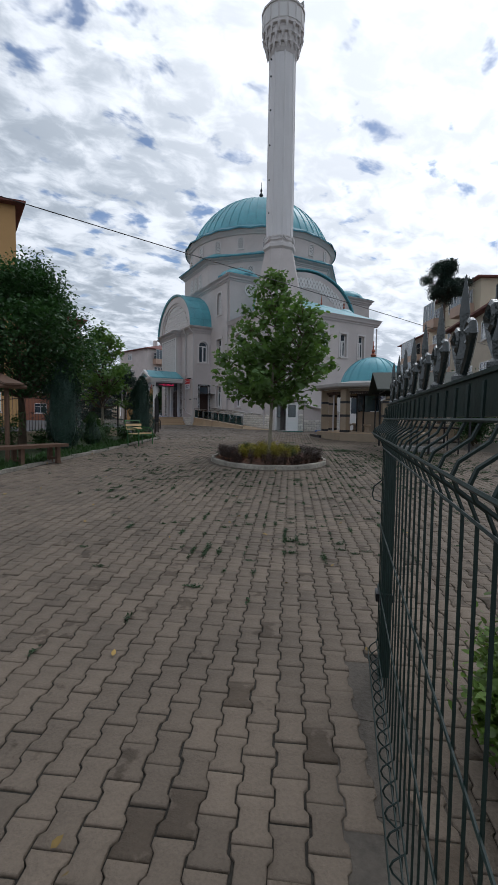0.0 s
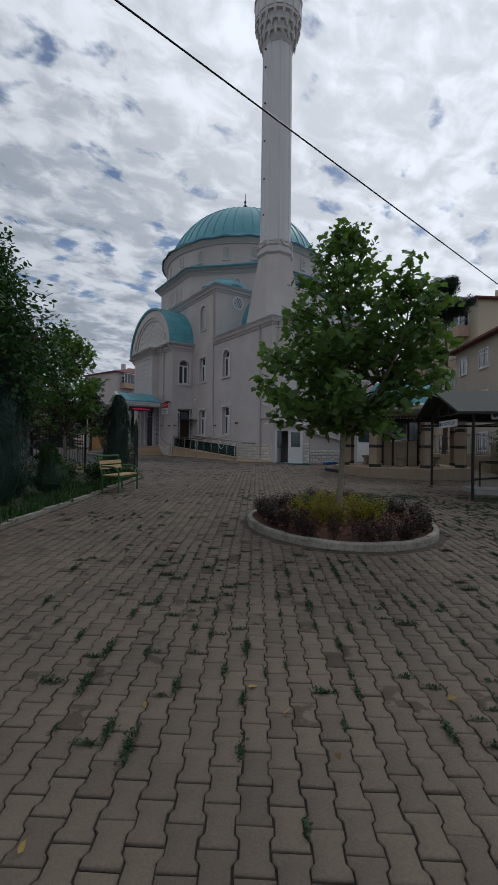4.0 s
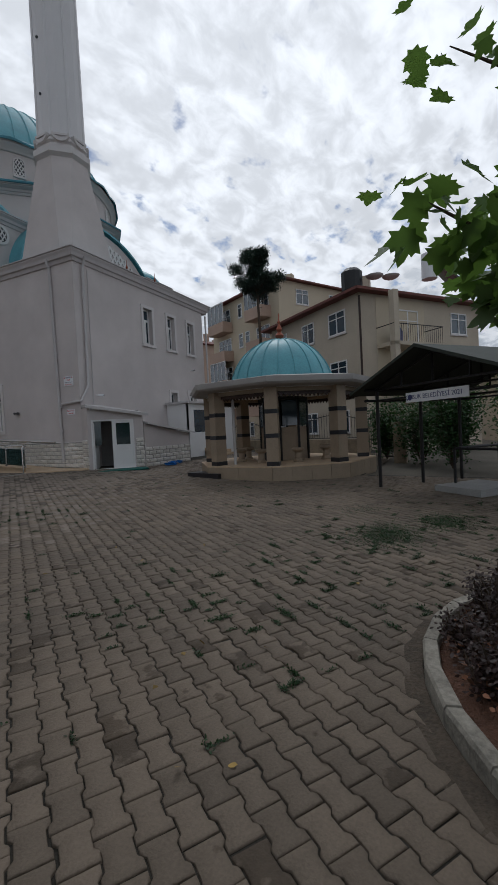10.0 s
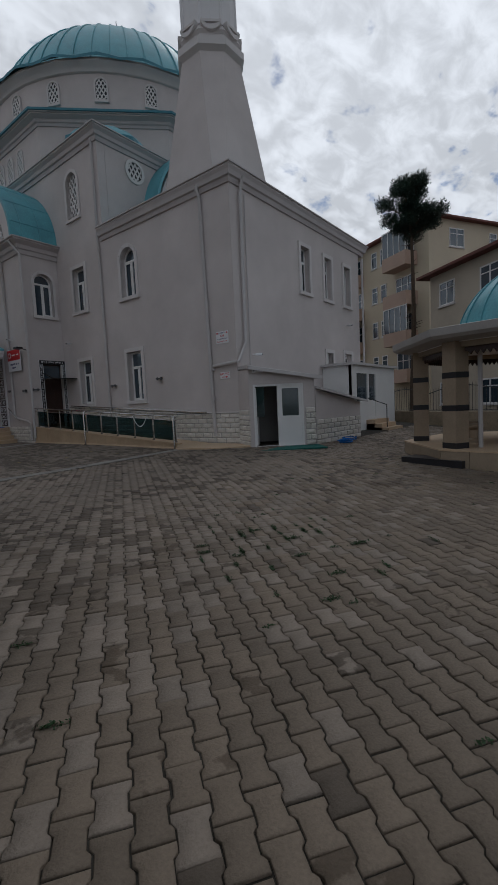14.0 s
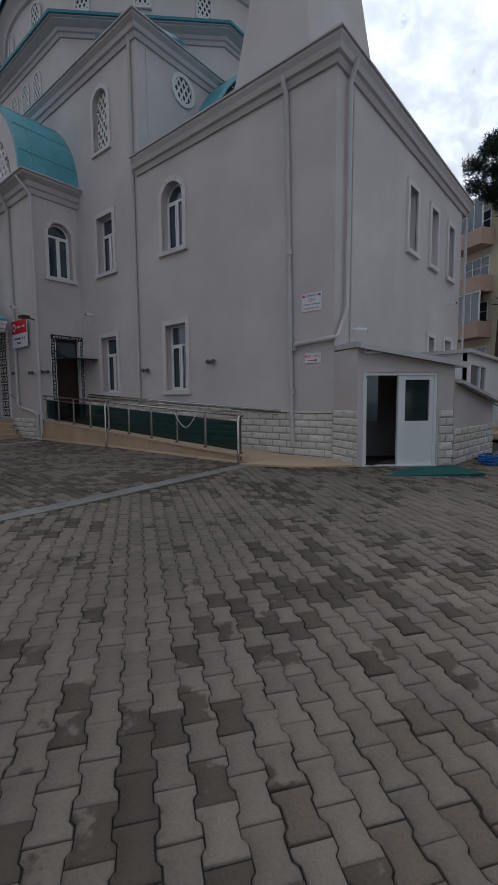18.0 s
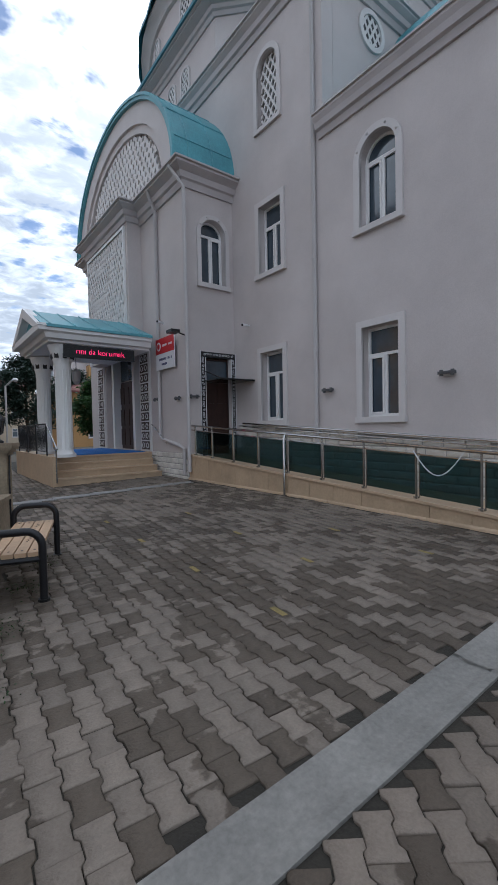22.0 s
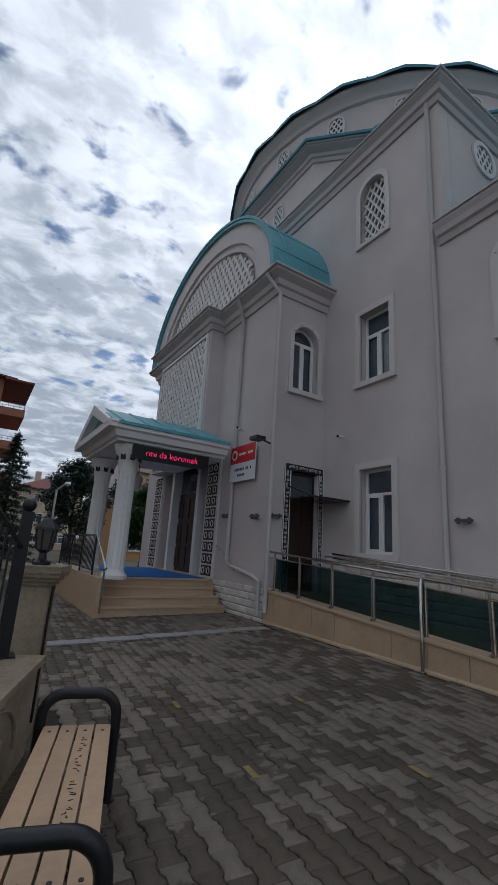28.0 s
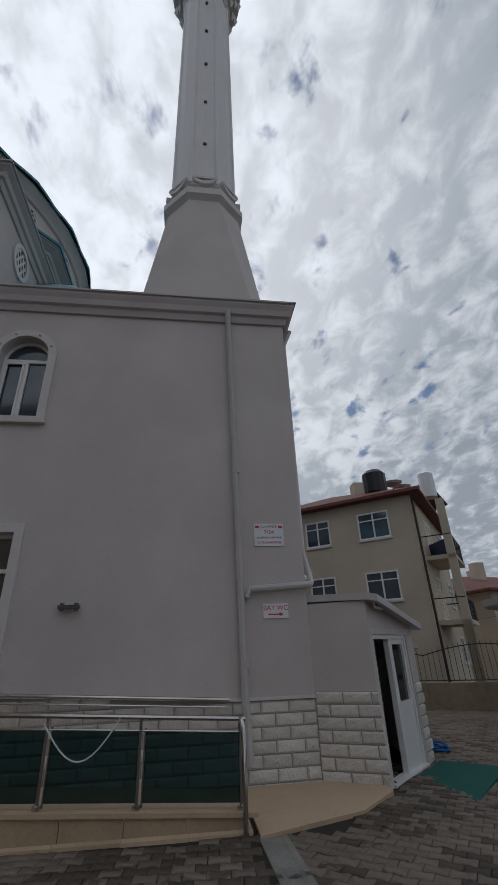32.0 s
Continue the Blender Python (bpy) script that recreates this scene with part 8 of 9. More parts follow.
def house(name, corners, z0, z1, wallmat, label, faces, storeys, roof=1.6, over=0.7, tile=RED_TILE, chim=2):
    """A plain block on four plan corners; faces: index -> spec of openings."""
    c = sum((Vector(p) for p in corners), Vector((0, 0))) / 4
    t = thing(name, (c.x, c.y, z0), label, "house")
    part("wall", prism(bmesh.new(), corners, z0 - 0.5, z1), wallmat, t)
    tiled_roof(t, corners, z1, over, roof, tile)
    h = (z1 - z0) / storeys
    for i, spec in faces.items():
        a, b = Vector(corners[i]), Vector(corners[(i + 1) % 4])
        d = (b - a).normalized()
        n = Vector((d.y, -d.x))
        if n.dot(c - a) > 0:
            n = -n
        f = Face((a.x, a.y, 0), (d.x, d.y, 0), (n.x, n.y, 0))
        L = (b - a).length
        for s in range(storeys):
            z = z0 + s * h
            for kind, u, w in spec:
                u = u * L
                if kind == "w":
                    simple_window(t, f, u, z + h * 0.34, w, h * 0.46)
                elif kind == "n":
                    simple_window(t, f, u, z + h * 0.34, w, h * 0.46, 1)
                elif kind == "b" and s:
                    bl = part("balcony", f.box(bmesh.new(), u, u + w, z - 0.12, z + 0.06, 0, 1.15), APT_BAND, t)
                    bm = bmesh.new()
                    for q in ((u, u + w, 0.0, 0.9, 1.05, 1.15), (u, u + 0.1, 0.0, 0.9, 0.0, 1.05), (u + w - 0.1, u + w, 0.0, 0.9, 0.0, 1.05)):
                        f.box(bm, q[0], q[1], z + q[2] + 0.06, z + q[3], q[4], q[5])
                    part("parapet", bm, APT_BAND, bl)
                    simple_window(t, f, u + 0.3, z + 0.2, w - 0.6, h * 0.72, 3)
                    if s % 2 == 0 or s == storeys - 1:
                        gl = part("glazing", f.box(bmesh.new(), u + 0.02, u + w - 0.02, z + 0.92, z + h - 0.2, 1.06, 1.10), GLASS, bl)
                        bm = bmesh.new()
                        for k in range(5):
                            uu = u + (w - 0.06) * k / 4
                            f.box(bm, uu, uu + 0.06, z + 0.9, z + h - 0.16, 1.05, 1.13)
                        f.box(bm, u, u + w, z + h - 0.2, z + h - 0.1, 1.04, 1.14)
                        part("glazing_bar", bm, WHITE, bl)
                elif kind == "o" and s:
                    # an open loggia with iron rails
                    bl = part("balcony", f.box(bmesh.new(), u, u + w, z - 0.14, z + 0.05, 0.0, 1.3), wallmat, t)
                    part("shade_wall", f.box(bmesh.new(), u, u + w, z + 0.05, z + h - 0.15, 0.004, 0.02), APT, bl)
                    simple_window(t, f, u + 0.5, z + 0.15, 1.6, h * 0.7, 2)
                    part("rail", tube(bmesh.new(), [f.p(u, z + 0.95, 0.0), f.p(u, z + 0.95, 1.27), f.p(u + w, z + 0.95, 1.27), f.p(u + w, z + 0.95, 0.0)], 0.025, 5), IRON, bl)
                    for k in range(int(w / 0.16)):
                        part("baluster", tube(bmesh.new(), [f.p(u + 0.05 + k * 0.16, z + 0.05, 1.27), f.p(u + 0.05 + k * 0.16, z + 0.95, 1.27)], 0.01, 4), IRON, bl)
                    part("pier", f.box(bmesh.new(), u + w - 0.35, u + w, z0, z + h - 0.1 if s == storeys - 1 else z - 0.14, 0.95, 1.3), wallmat, bl)
    for k in range(chim):
        p = Vector(corners[0]).lerp(Vector(corners[2]), 0.35 + 0.3 * k)
        part("chimney", nbox(p.x - 0.35, p.y - 0.35, z1 + 0.3, p.x + 0.35, p.y + 0.35, z1 + roof + 0.7), wallmat, t)
    return t


def quad(p, d, n, L, D):
    p, d, n = Vector(p), Vector(d).normalized(), Vector(n).normalized()
    return [tuple(p), tuple(p + d * L), tuple(p + d * L + n * D), tuple(p + n * D)]


h1 = house("three_storey_house", quad((26.3, 13.9), (0.61, 0.79), (0.79, -0.61), 9.2, 9.5), 0.5, 8.8, HOUSE, "sand-coloured three-storey house with red tiled roof and balconies", {0: [("w", 0.12, 1.5), ("w", 0.44, 1.3), ("w", 0.78, 1.2)], 3: [("o", 0.50, 3.6), ("w", 0.12, 1.4)]}, 3, 1.5, 0.8)
part("drainpipe", tube(bmesh.new(), [(26.2, 13.85, 8.6), (26.2, 13.85, 0.5)], 0.06, 6), DARKWOOD, h1)
hz = part("water_tank", lathe(bmesh.new(), [(0.42, 9.9), (0.42, 11.3), (0.3, 11.36)], (30.0, 10.6), 16), SIGN_W, h1)
for k in range(2):
    bm = bmesh.new()
    x = 31.0 + 1.3 * k
    hexa(bm, [(x, 9.0, 9.8), (x + 1.1, 9.3, 9.8), (x + 0.9, 10.4, 11.2), (x - 0.2, 10.1, 11.2), (x, 8.94, 9.86), (x + 1.1, 9.24, 9.86), (x + 0.9, 10.34, 11.26), (x - 0.2, 10.04, 11.26)])
    part("solar_panel", bm, DKGLASS, h1)
part("black_tank", lathe(bmesh.new(), [(0.55, 9.4), (0.6, 9.5), (0.6, 10.5), (0.4, 10.7)], (28.2, 14.6), 12), IRON, h1)
for x, y in ((28.6, 13.4), (29.2, 12.6)):
    part("satellite_dish", lathe(bmesh.new(), [(0.5, 10.25), (0.42, 10.15), (0.2, 10.05), (0.02, 10.02)], (x, y), 14, cap=False), GREY_PVC, h1)
part("laundry", nbox(27.0, 12.0, 6.0, 28.6, 12.1, 6.9), INK, h1)
house("apartment_block", quad((38.9, 23.2), (0.49, 0.87), (0.87, -0.49), 11.5, 14), 0.3, 15.0, APT, "beige four-storey apartment block with glazed balconies", {0: [("b", 0.10, 2.6), ("n", 0.40, 0.7), ("n", 0.50, 0.7), ("b", 0.66, 3.0)], 3: [("w", 0.15, 1.6), ("n", 0.5, 0.8), ("w", 0.75, 1.5)]}, 5, 1.7, 0.7, chim=3)
house("red_roofed_house", quad((58, 44), (0.5, 0.87), (0.87, -0.5), 12, 12), 0.3, 15.0, APT_BAND, "peach block of flats with a red tiled roof", {0: [("b", 0.2, 6.0)]}, 4, 2.0)
house("low_garden_house", quad((33.5, 6.0), (0.9, 0.2), (0.2, -0.98), 9, 8), 0.4, 5.2, HOUSE, "low sand-coloured house with a red tiled roof", {0: [("w", 0.3, 1.2)]}, 2, 1.6)
house("ochre_block", [(0.3, 30.2), (-9.7, 32.0), (-10.5, 43.5), (-0.7, 41.6)], 0.7, 14.9, ORANGE, "ochre block of flats with a deep eave", {0: [("w", 0.1, 1.5), ("w", 0.5, 1.5)], 3: [("w", 0.2, 1.5), ("w", 0.6, 1.5)]}, 5, 1.5, 0.9)
bf = house("brick_balcony_flats", [(8.2, 66.0), (-8.0, 63.0), (-11.0, 79.0), (5.2, 82.0)], 0.7, 15.4, BRICK_P, "brick-clad flats with white windows and open balconies", {0: [("w", 0.06, 1.6), ("w", 0.2, 1.6), ("w", 0.6, 1.6)]}, 5, 1.6, 1.1)
for k in range(1, 5):
    z = 0.7 + 2.94 * k
    bl = part("balcony", nbox(8.21, 66.1, z - 0.16, 10.2, 72.0, z), BRICK_P, bf, "open balcony with a brick parapet")
    part("parapet", nbox(10.08, 66.1, z + 0.003, 10.2, 72.0, z + 0.55), BRICK_P, bl)
    part("parapet", nbox(8.21, 66.1, z + 0.003, 10.077, 66.22, z + 0.55), BRICK_P, bl)
    for h in (0.75, 0.95):
        part("rail", tube(bmesh.new(), [(8.3, 66.16, z + h), (10.14, 66.16, z + h), (10.14, 71.9, z + h)], 0.03, 5), GREY_PVC, bl)
    for q in range(5):
        part("baluster", tube(bmesh.new(), [(8.4 + 0.43 * q, 66.16, z + 0.55), (8.4 + 0.43 * q, 66.16, z + 0.95)], 0.02, 4), GREY_PVC, bl)
part("eave", nbox(8.2, 65.2, 15.25, 10.5, 73.0, 15.4), RED_TILE, bf)
house("ochre_street_house", [(12.5, 84.0), (20.0, 86.0), (18.0, 96.0), (10.5, 94.0)], 0.7, 8.0, APT, "cream street house with a red tiled roof", {0: [("w", 0.2, 1.4), ("w", 0.6, 1.4)]}, 3, 2.0)
house("white_flats", [(25.0, 84.0), (37.0, 88.0), (34.0, 98.0), (22.0, 94.0)], 0.7, 15.0, PLASTER, "pale block of flats down the street", {0: [("b", 0.1, 3.0), ("w", 0.55, 1.6), ("w", 0.8, 1.6)], 3: [("w", 0.3, 1.5)]}, 5, 1.8)
house("terracotta_house", [(18.5, 62.0), (27.5, 64.5), (26.0, 71.0), (17.0, 68.5)], 0.7, 5.6, ORANGE, "low orange house behind street trees", {0: [("w", 0.15, 1.4), ("w", 0.55, 1.4)]}, 2, 2.2)
for k, (x, y, hgt, sp) in enumerate(((13.9, 57.0, 6.9, 2.4), (17.5, 52.0, 5.0, 1.8), (20.0, 66.0, 7.0, 2.6))):
    broad_tree("street_tree", (x, y, 0.66), hgt, sp, hgt * 0.3, "dark green street tree beyond the courtyard", LEAF_P if k != 1 else LEAF_D, BARK_D, 60 + k, 12000, 0.2, trunk_r=0.16, shape="oval", clumps=46)


def spruce(base, height, radius, seed, label):
    """Whorls of drooping limbs, each hung with short needles."""
    r, nr = random.Random(seed), np.random.RandomState(seed)
    t = thing("spruce_tree", base, label, "tree", "spruces by the street")
    b = Vector(base)
    part("trunk", tube(bmesh.new(), [b, b + Vector((0.03, 0.02, height * 0.55)), b + Vector((0, 0, height))], [height * 0.022, height * 0.013, 0.01], 8), BARK_D, t)
    limbs, pts = bmesh.new(), []
    for k in range(int(height * 11)):
        f = 0.10 + 0.88 * k / (height * 11)
        a = k * 2.4 + r.uniform(-0.3, 0.3)
        R0 = radius * (1 - f) ** 0.85 * r.uniform(0.75, 1.1)
        p0 = b + Vector((0, 0, height * f))
        p1 = p0 + Vector((R0 * math.cos(a), R0 * math.sin(a), -0.12 * R0))
        tube(limbs, [p0, p0.lerp(p1, 0.5) + Vector((0, 0, 0.05 * R0)), p1], [0.02, 0.014, 0.004], 4)
        m = int(60 + 230 * R0)
        w = nr.uniform(0.12, 1.0, (m, 1))
        side = (nr.uniform(-1, 1, (m, 1)) * (1.05 - w) * 0.42 * R0) * np.array((-math.sin(a), math.cos(a), 0))
        pts.append(np.array(p0) * (1 - w) + np.array(p1) * w + side + nr.normal(0, 0.025, (m, 3)))
    part("limb", limbs, BARK_D, t)["kind"] = "stuff"
    add_mesh("needles", leaves_mesh("needles", np.concatenate(pts), 0.19, LEAF_P, seed, "needle", 0.25), t, "stuff")


for k, (x, y, hh, rr) in enumerate(((6.75, 40.0, 7.4, 2.1), (9.1, 47.5, 6.6, 2.3), (4.6, 36.0, 6.5, 1.9))):
    spruce((x, y, 0.66), hh, rr, 70 + k, "dark bluish spruce beyond the street fence")


def build_back_wall():
    w = thing("boundary_wall", (24.0, 18.0, 0.5), "low rendered boundary wall behind the fountain", "wall")
    fe = thing("boundary_fence", (24.0, 18.0, 1.3), "black iron fence with arched panels on the boundary wall", "fence")
    pts = [(28.5, 22.8), (25.6, 19.6), (23.4, 16.2), (21.6, 13.0)]
    for (x0, y0), (x1, y1) in zip(pts, pts[1:]):
        f = Face((x0, y0, 0), (x1 - x0, y1 - y0, 0), (-(y0 - y1), x0 - x1, 0))
        part("length", f.box(bmesh.new(), 0.003, math.hypot(x1 - x0, y1 - y0) - 0.003, 0.2, 1.25, -0.12, 0.12), CONC_W, w)
        iron_panel(fe, (x0, y0, 0), (x1, y1, 0), 1.25, 0.8, 0.3, 0.17, False)
    for x, y in ((21.6, 13.0), (20.2, 11.4)):
        p = thing("garden_pillar", (x, y, 0.45), "plain rendered gate pillar", "pillar", "pillars of the garden gate")
        part("shaft", nbox(x - 0.22, y - 0.22, 0.3, x + 0.22, y + 0.22, 1.8), CONC_W, p)
        part("cap", nbox(x - 0.27, y - 0.27, 1.8, x + 0.27, y + 0.27, 1.9), CONC_W, p)
    g = thing("garden_gate", (20.9, 12.2, 0.45), "black arched iron gate beside the fountain", "gate")
    iron_panel(g, (21.45, 12.85, 0), (20.35, 11.55, 0), 0.5, 1.5, 0.35, 0.13, True)


build_back_wall()
wire = bmesh.new()
p0, p1 = Vector((-24.0, 2.84, 5.66)), Vector((33.0, 9.03, 3.43))
tube(wire, [p0.lerp(p1, k / 40) for k in range(41)], 0.0075, 6)
wr = whole("overhead_cable", wire, IRON, "black overhead cable strung above the courtyard", "cable")
for x, y, z in ((-24.0, 2.84, 5.71), (33.0, 9.03, 3.48)):
    t = thing("cable_pole", (x, y, 0), "plain wooden pole carrying the overhead cable", "pole", "cable poles")
    part("shaft", tube(bmesh.new(), [(x, y, -0.5), (x, y, z)], 0.1, 8), OLDWOOD, t)
lp = thing("street_lamp", (11.3, 48.0, 0.64), "grey street lamp post at the roadside", "lamp")
part("pole", tube(bmesh.new(), [(11.3, 48.0, 0.6), (11.3, 48.0, 4.6), (11.6, 47.6, 4.9)], 0.05, 8), GREY_PVC, lp)
part("head", lathe(bmesh.new(), [(0.05, 4.8), (0.16, 4.9), (0.1, 5.0)], (11.7, 47.5), 10), SIGN_W, lp)

# ---- ground, paving and weeds ----
EDGE = [(-40.0, -48.0), (-6.5, -0.4), (-3.0, 4.6), (0.3, 9.4), (2.9, 13.0), (5.4, 16.7), (5.9, 18.8), (5.98, 21.0), (8.66, 28.0), (9.3, 45.0)]


def left_edge(y):
    return float(np.interp(y, [p[1] for p in EDGE], [p[0] for p in EDGE]))


def build_ground():
    def sheet(name, xs, dz, material, label, cat, ys):
        bm = bmesh.new()
        grid = [[bm.verts.new((x, y, ground_z(y, x) + dz)) for x in xs(y)] for y in ys]
        for i in range(len(ys) - 1):
            for j in range(len(grid[0]) - 1):
                bm.faces.new((grid[i][j], grid[i][j + 1], grid[i + 1][j + 1], grid[i + 1][j]))
        return whole(name, bm, material, label, cat, "structure")
    ys = [-900, -200, -60, -12, -6, 0, 4, 8, 12, 16, 20, 22, 25, 28, 45, 90, 300, 900]
    sheet("ground", lambda y: [-900, -200, -60, -10, 0, 10, 20, 30, 60, 200, 900], -0.075, GROUND, "bare earth and grass round the courtyard", "ground", ys)
    pave = sheet("pavement", lambda y: [left_edge(y), 9.5, 11.75 if y > 4 else 11.0, 14.0 if y > 4 else 12.0, 30.0 if y > 12 else 15.6 if y > 4 else 13.0], -0.011, JOINT, "interlocking concrete pavers with weedy joints", "pavement", [-12, -6, 0, 4, 8, 11.9, 12.1, 16, 17, 19, 21, 22, 25, 28, 45])
    sheet("earth_strip", lambda y: [left_edge(y) - 0.16, left_edge(y) + 0.14 + 0.05 * math.sin(y * 5.3) + 0.03 * math.sin(y * 13.1)], -0.004, EARTH_P, "mossy trodden earth along the foot of the garden wall", "earth", [21.0 + 0.2 * k for k in range(36)])
    sheet("garden_strip", lambda y: [left_edge(y) - 6.0, left_edge(y) - 0.1], -0.02, LAWN, "rough grass and soil of the garden strip", "lawn", [-6, 0, 4, 8, 9.4, 12, 13, 16, 16.7, 18.8])
    sheet("road", lambda y: [left_edge(y) - 14.0, left_edge(y) - 0.7], -0.03, ASPHALT, "grey asphalt street beyond the fence", "road", [20.5, 22, 25, 28, 45, 90])
    # concrete drain channel
    g = thing("drain_channel", (10.0, 22.8, 0.7), "shallow concrete drain channel across the paving", "drain")
    d = Vector((1, 0.035, 0)).normalized()
    n = Vector((-d.y, d.x, 0))
    o = Vector((6.6, 22.71, 0))
    for k in range(9):
        a, b = k * 0.74, (k + 1) * 0.75 - 0.008
        bm = bmesh.new()
        prof = [(0.09, 0.007), (0.135, 0.007), (0.17, -0.002), (0.23, -0.005), (0.29, -0.002), (0.325, 0.007), (0.37, 0.007), (0.37, -0.08), (0.09, -0.08)]
        ra, rb = [], []
        for w, z in prof:
            pa, pb = o + d * a + n * w, o + d * b + n * w
            ra.append(bm.verts.new((pa.x, pa.y, ground_z(pa.y, pa.x) + z)))
            rb.append(bm.verts.new((pb.x, pb.y, ground_z(pb.y, pb.x) + z)))
        for i in range(len(prof)):
            j = (i + 1) % len(prof)
            bm.faces.new((ra[i], ra[j], rb[j], rb[i]))
        bm.faces.new(ra)
        bm.faces.new(rb)
        part("channel_piece", bm, DRAIN, g)
    t = thing("drain_strip", (11.0, 31.6, 0.76), "worn concrete strip across the paving before the steps", "drain")
    for k in range(5):
        x = 9.0 + k * 0.84
        part("strip_piece", prism(bmesh.new(), [(x, 31.35 + 0.035 * (x - 9)), (x + 0.83, 31.35 + 0.035 * (x - 8.17)), (x + 0.83, 31.62 + 0.035 * (x - 8.17)), (x, 31.62 + 0.035 * (x - 9))], 0.66, ground_z(31.5, x + 0.42) + 0.008), CONC, t)
    return pave


LAWN = mat("rough_lawn", (0.045, 0.062, 0.025), 0.95, 0.5, 1.5, 30, 1.0, dist=0.03)
PAVE = build_ground()

# the double-T paver: outline, chamfered top
HW, HN, LP, GAP = 0.0730, 0.0556, 0.198, 0.0074
HALF = LP / 2 - GAP * 0.5
OUT = np.array([(HW, -HALF), (HW, -0.059), (HN, -0.041), (HN, 0.041), (HW, 0.059), (HW, HALF), (-HW, HALF), (-HW, 0.059), (-HN, 0.041), (-HN, -0.041), (-HW, -0.059), (-HW, -HALF)])
PITCH = HW + HN + GAP


def paver_verts(c, th, jit, tilt, grow=0.0):
    """Vertices of many pavers: top outline and a lower, wider one."""
    cs, sn = math.cos(th), math.sin(th)
    n = len(c)
    low = OUT + np.sign(OUT) * grow
    top = low - np.sign(OUT) * (0.0045 if not grow else 0.0032)
    rings = []
    for o, dz in ((top, 0.0), (low, -0.005), (low, -0.022)):
        x = o[:, 0] * cs + o[:, 1] * sn
        y = -o[:, 0] * sn + o[:, 1] * cs
        X = c[:, None, 0] + x[None]
        Y = c[:, None, 1] + y[None]
        Z = np.interp(Y, [-12, 0, 8, 22, 28], [-0.25, 0.07, 0.335, 0.665, 0.725]) + fall(X, Y) + jit[:, None] + dz + tilt[:, 0, None] * x[None] + tilt[:, 1, None] * y[None]
        rings.append(np.stack([X, Y, Z], 2))
    return np.concatenate(rings, 1)


def paver_faces(n):
    m = 12
    base = np.arange(n)[:, None] * 36
    k = np.arange(m)
    quads = []
    for r in (0, 1):
        quads.append(np.stack([k + r * m, (k + 1) % m + r * m, (k + 1) % m + (r + 1) * m, k + (r + 1) * m], 1))
    q = np.concatenate(quads)[:, ::-1]
    tops = base + k[None, :]
    sides = (base[:, :, None] + q[None]).reshape(-1, 4)
    return tops, sides


def paver_mesh(name, c, th, jit, tilt, material):
    v = paver_verts(c, th, jit, tilt, 0.0 if material == PAVER else 0.0013)
    n = len(c)
    tops, sides = paver_faces(n)
    me = bpy.data.meshes.new(name)
    me.vertices.add(n * 36)
    me.vertices.foreach_set("co", v.reshape(-1).astype(np.float32))
    li = np.concatenate([tops.reshape(-1), sides.reshape(-1)]).astype(np.int32)
    me.loops.add(len(li))
    me.loops.foreach_set("vertex_index", li)
    starts = np.concatenate([np.arange(n) * 12, n * 12 + np.arange(len(sides)) * 4]).astype(np.int32)
    me.polygons.add(len(starts))
    me.polygons.foreach_set("loop_start", starts)
    me.update(calc_edges=True)
    me.validate()
    me.materials.append(material)
    return me


def paver_field(th, keep, seed):
    """Centres of a field of columns along the direction th, each column half a paver on."""
    d, e = np.array((math.sin(th), math.cos(th))), np.array((math.cos(th), -math.sin(th)))
    i, j = np.meshgrid(np.arange(-420, 420), np.arange(-320, 320))
    i, j = i.ravel(), j.ravel()
    c = e[None] * (i * PITCH)[:, None] + d[None] * ((j + 0.5 * (i % 2)) * LP)[:, None] + np.array((6.0, 12.0))
    c = c[keep(c)]
    r = np.random.RandomState(seed)
    c = c + r.normal(0, 0.0016, c.shape)
    return c, r.normal(0, 0.0022, len(c)), r.normal(0, 0.012, (len(c), 2))


EY, EX = [p[1] for p in EDGE], [p[0] for p in EDGE]


def on_paving(c):
    x, y = c[:, 0], c[:, 1]
    ok = (x > np.interp(y, EY, EX) + 0.12) & (y > -5) & (y < 44)
    ok &= x < np.where(y > 12, 24.5, np.where(y > 4, 15.4, 9.5))
    ok &= ~((x > 13.38) & (y > 22.3)) & ~((x > 14.4) & (y > 21.3)) & ~((x > 16.0) & (y > 20.0))
    ok &= ~((x > 10.3) & (y > 33.5))
    u = (x - BX) * math.cos(radians(50)) + (y - BY) * math.sin(radians(50))
    v = -(x - BX) * math.sin(radians(50)) + (y - BY) * math.cos(radians(50))
    ok &= (u / 1.83) ** 2 + (v / 1.61) ** 2 > 1
    ok &= np.hypot(x - 16.35, y - 14.57) > 2.75
    s = (y - 22.71) - 0.035 * (x - 6.6)
    ok &= ~((s > 0.065) & (s < 0.395) & (x < 13.4))
    q = y - 31.35 - 0.035 * (x - 9)
    ok &= ~((q > -0.07) & (q < 0.34) & (x < 13.3))
    fx = (x - 1.17) * 0.737 - (y + 0.47) * 0.676
    return ok & ~((fx > -0.14) & (fx < 0.085) & (y < -0.36))


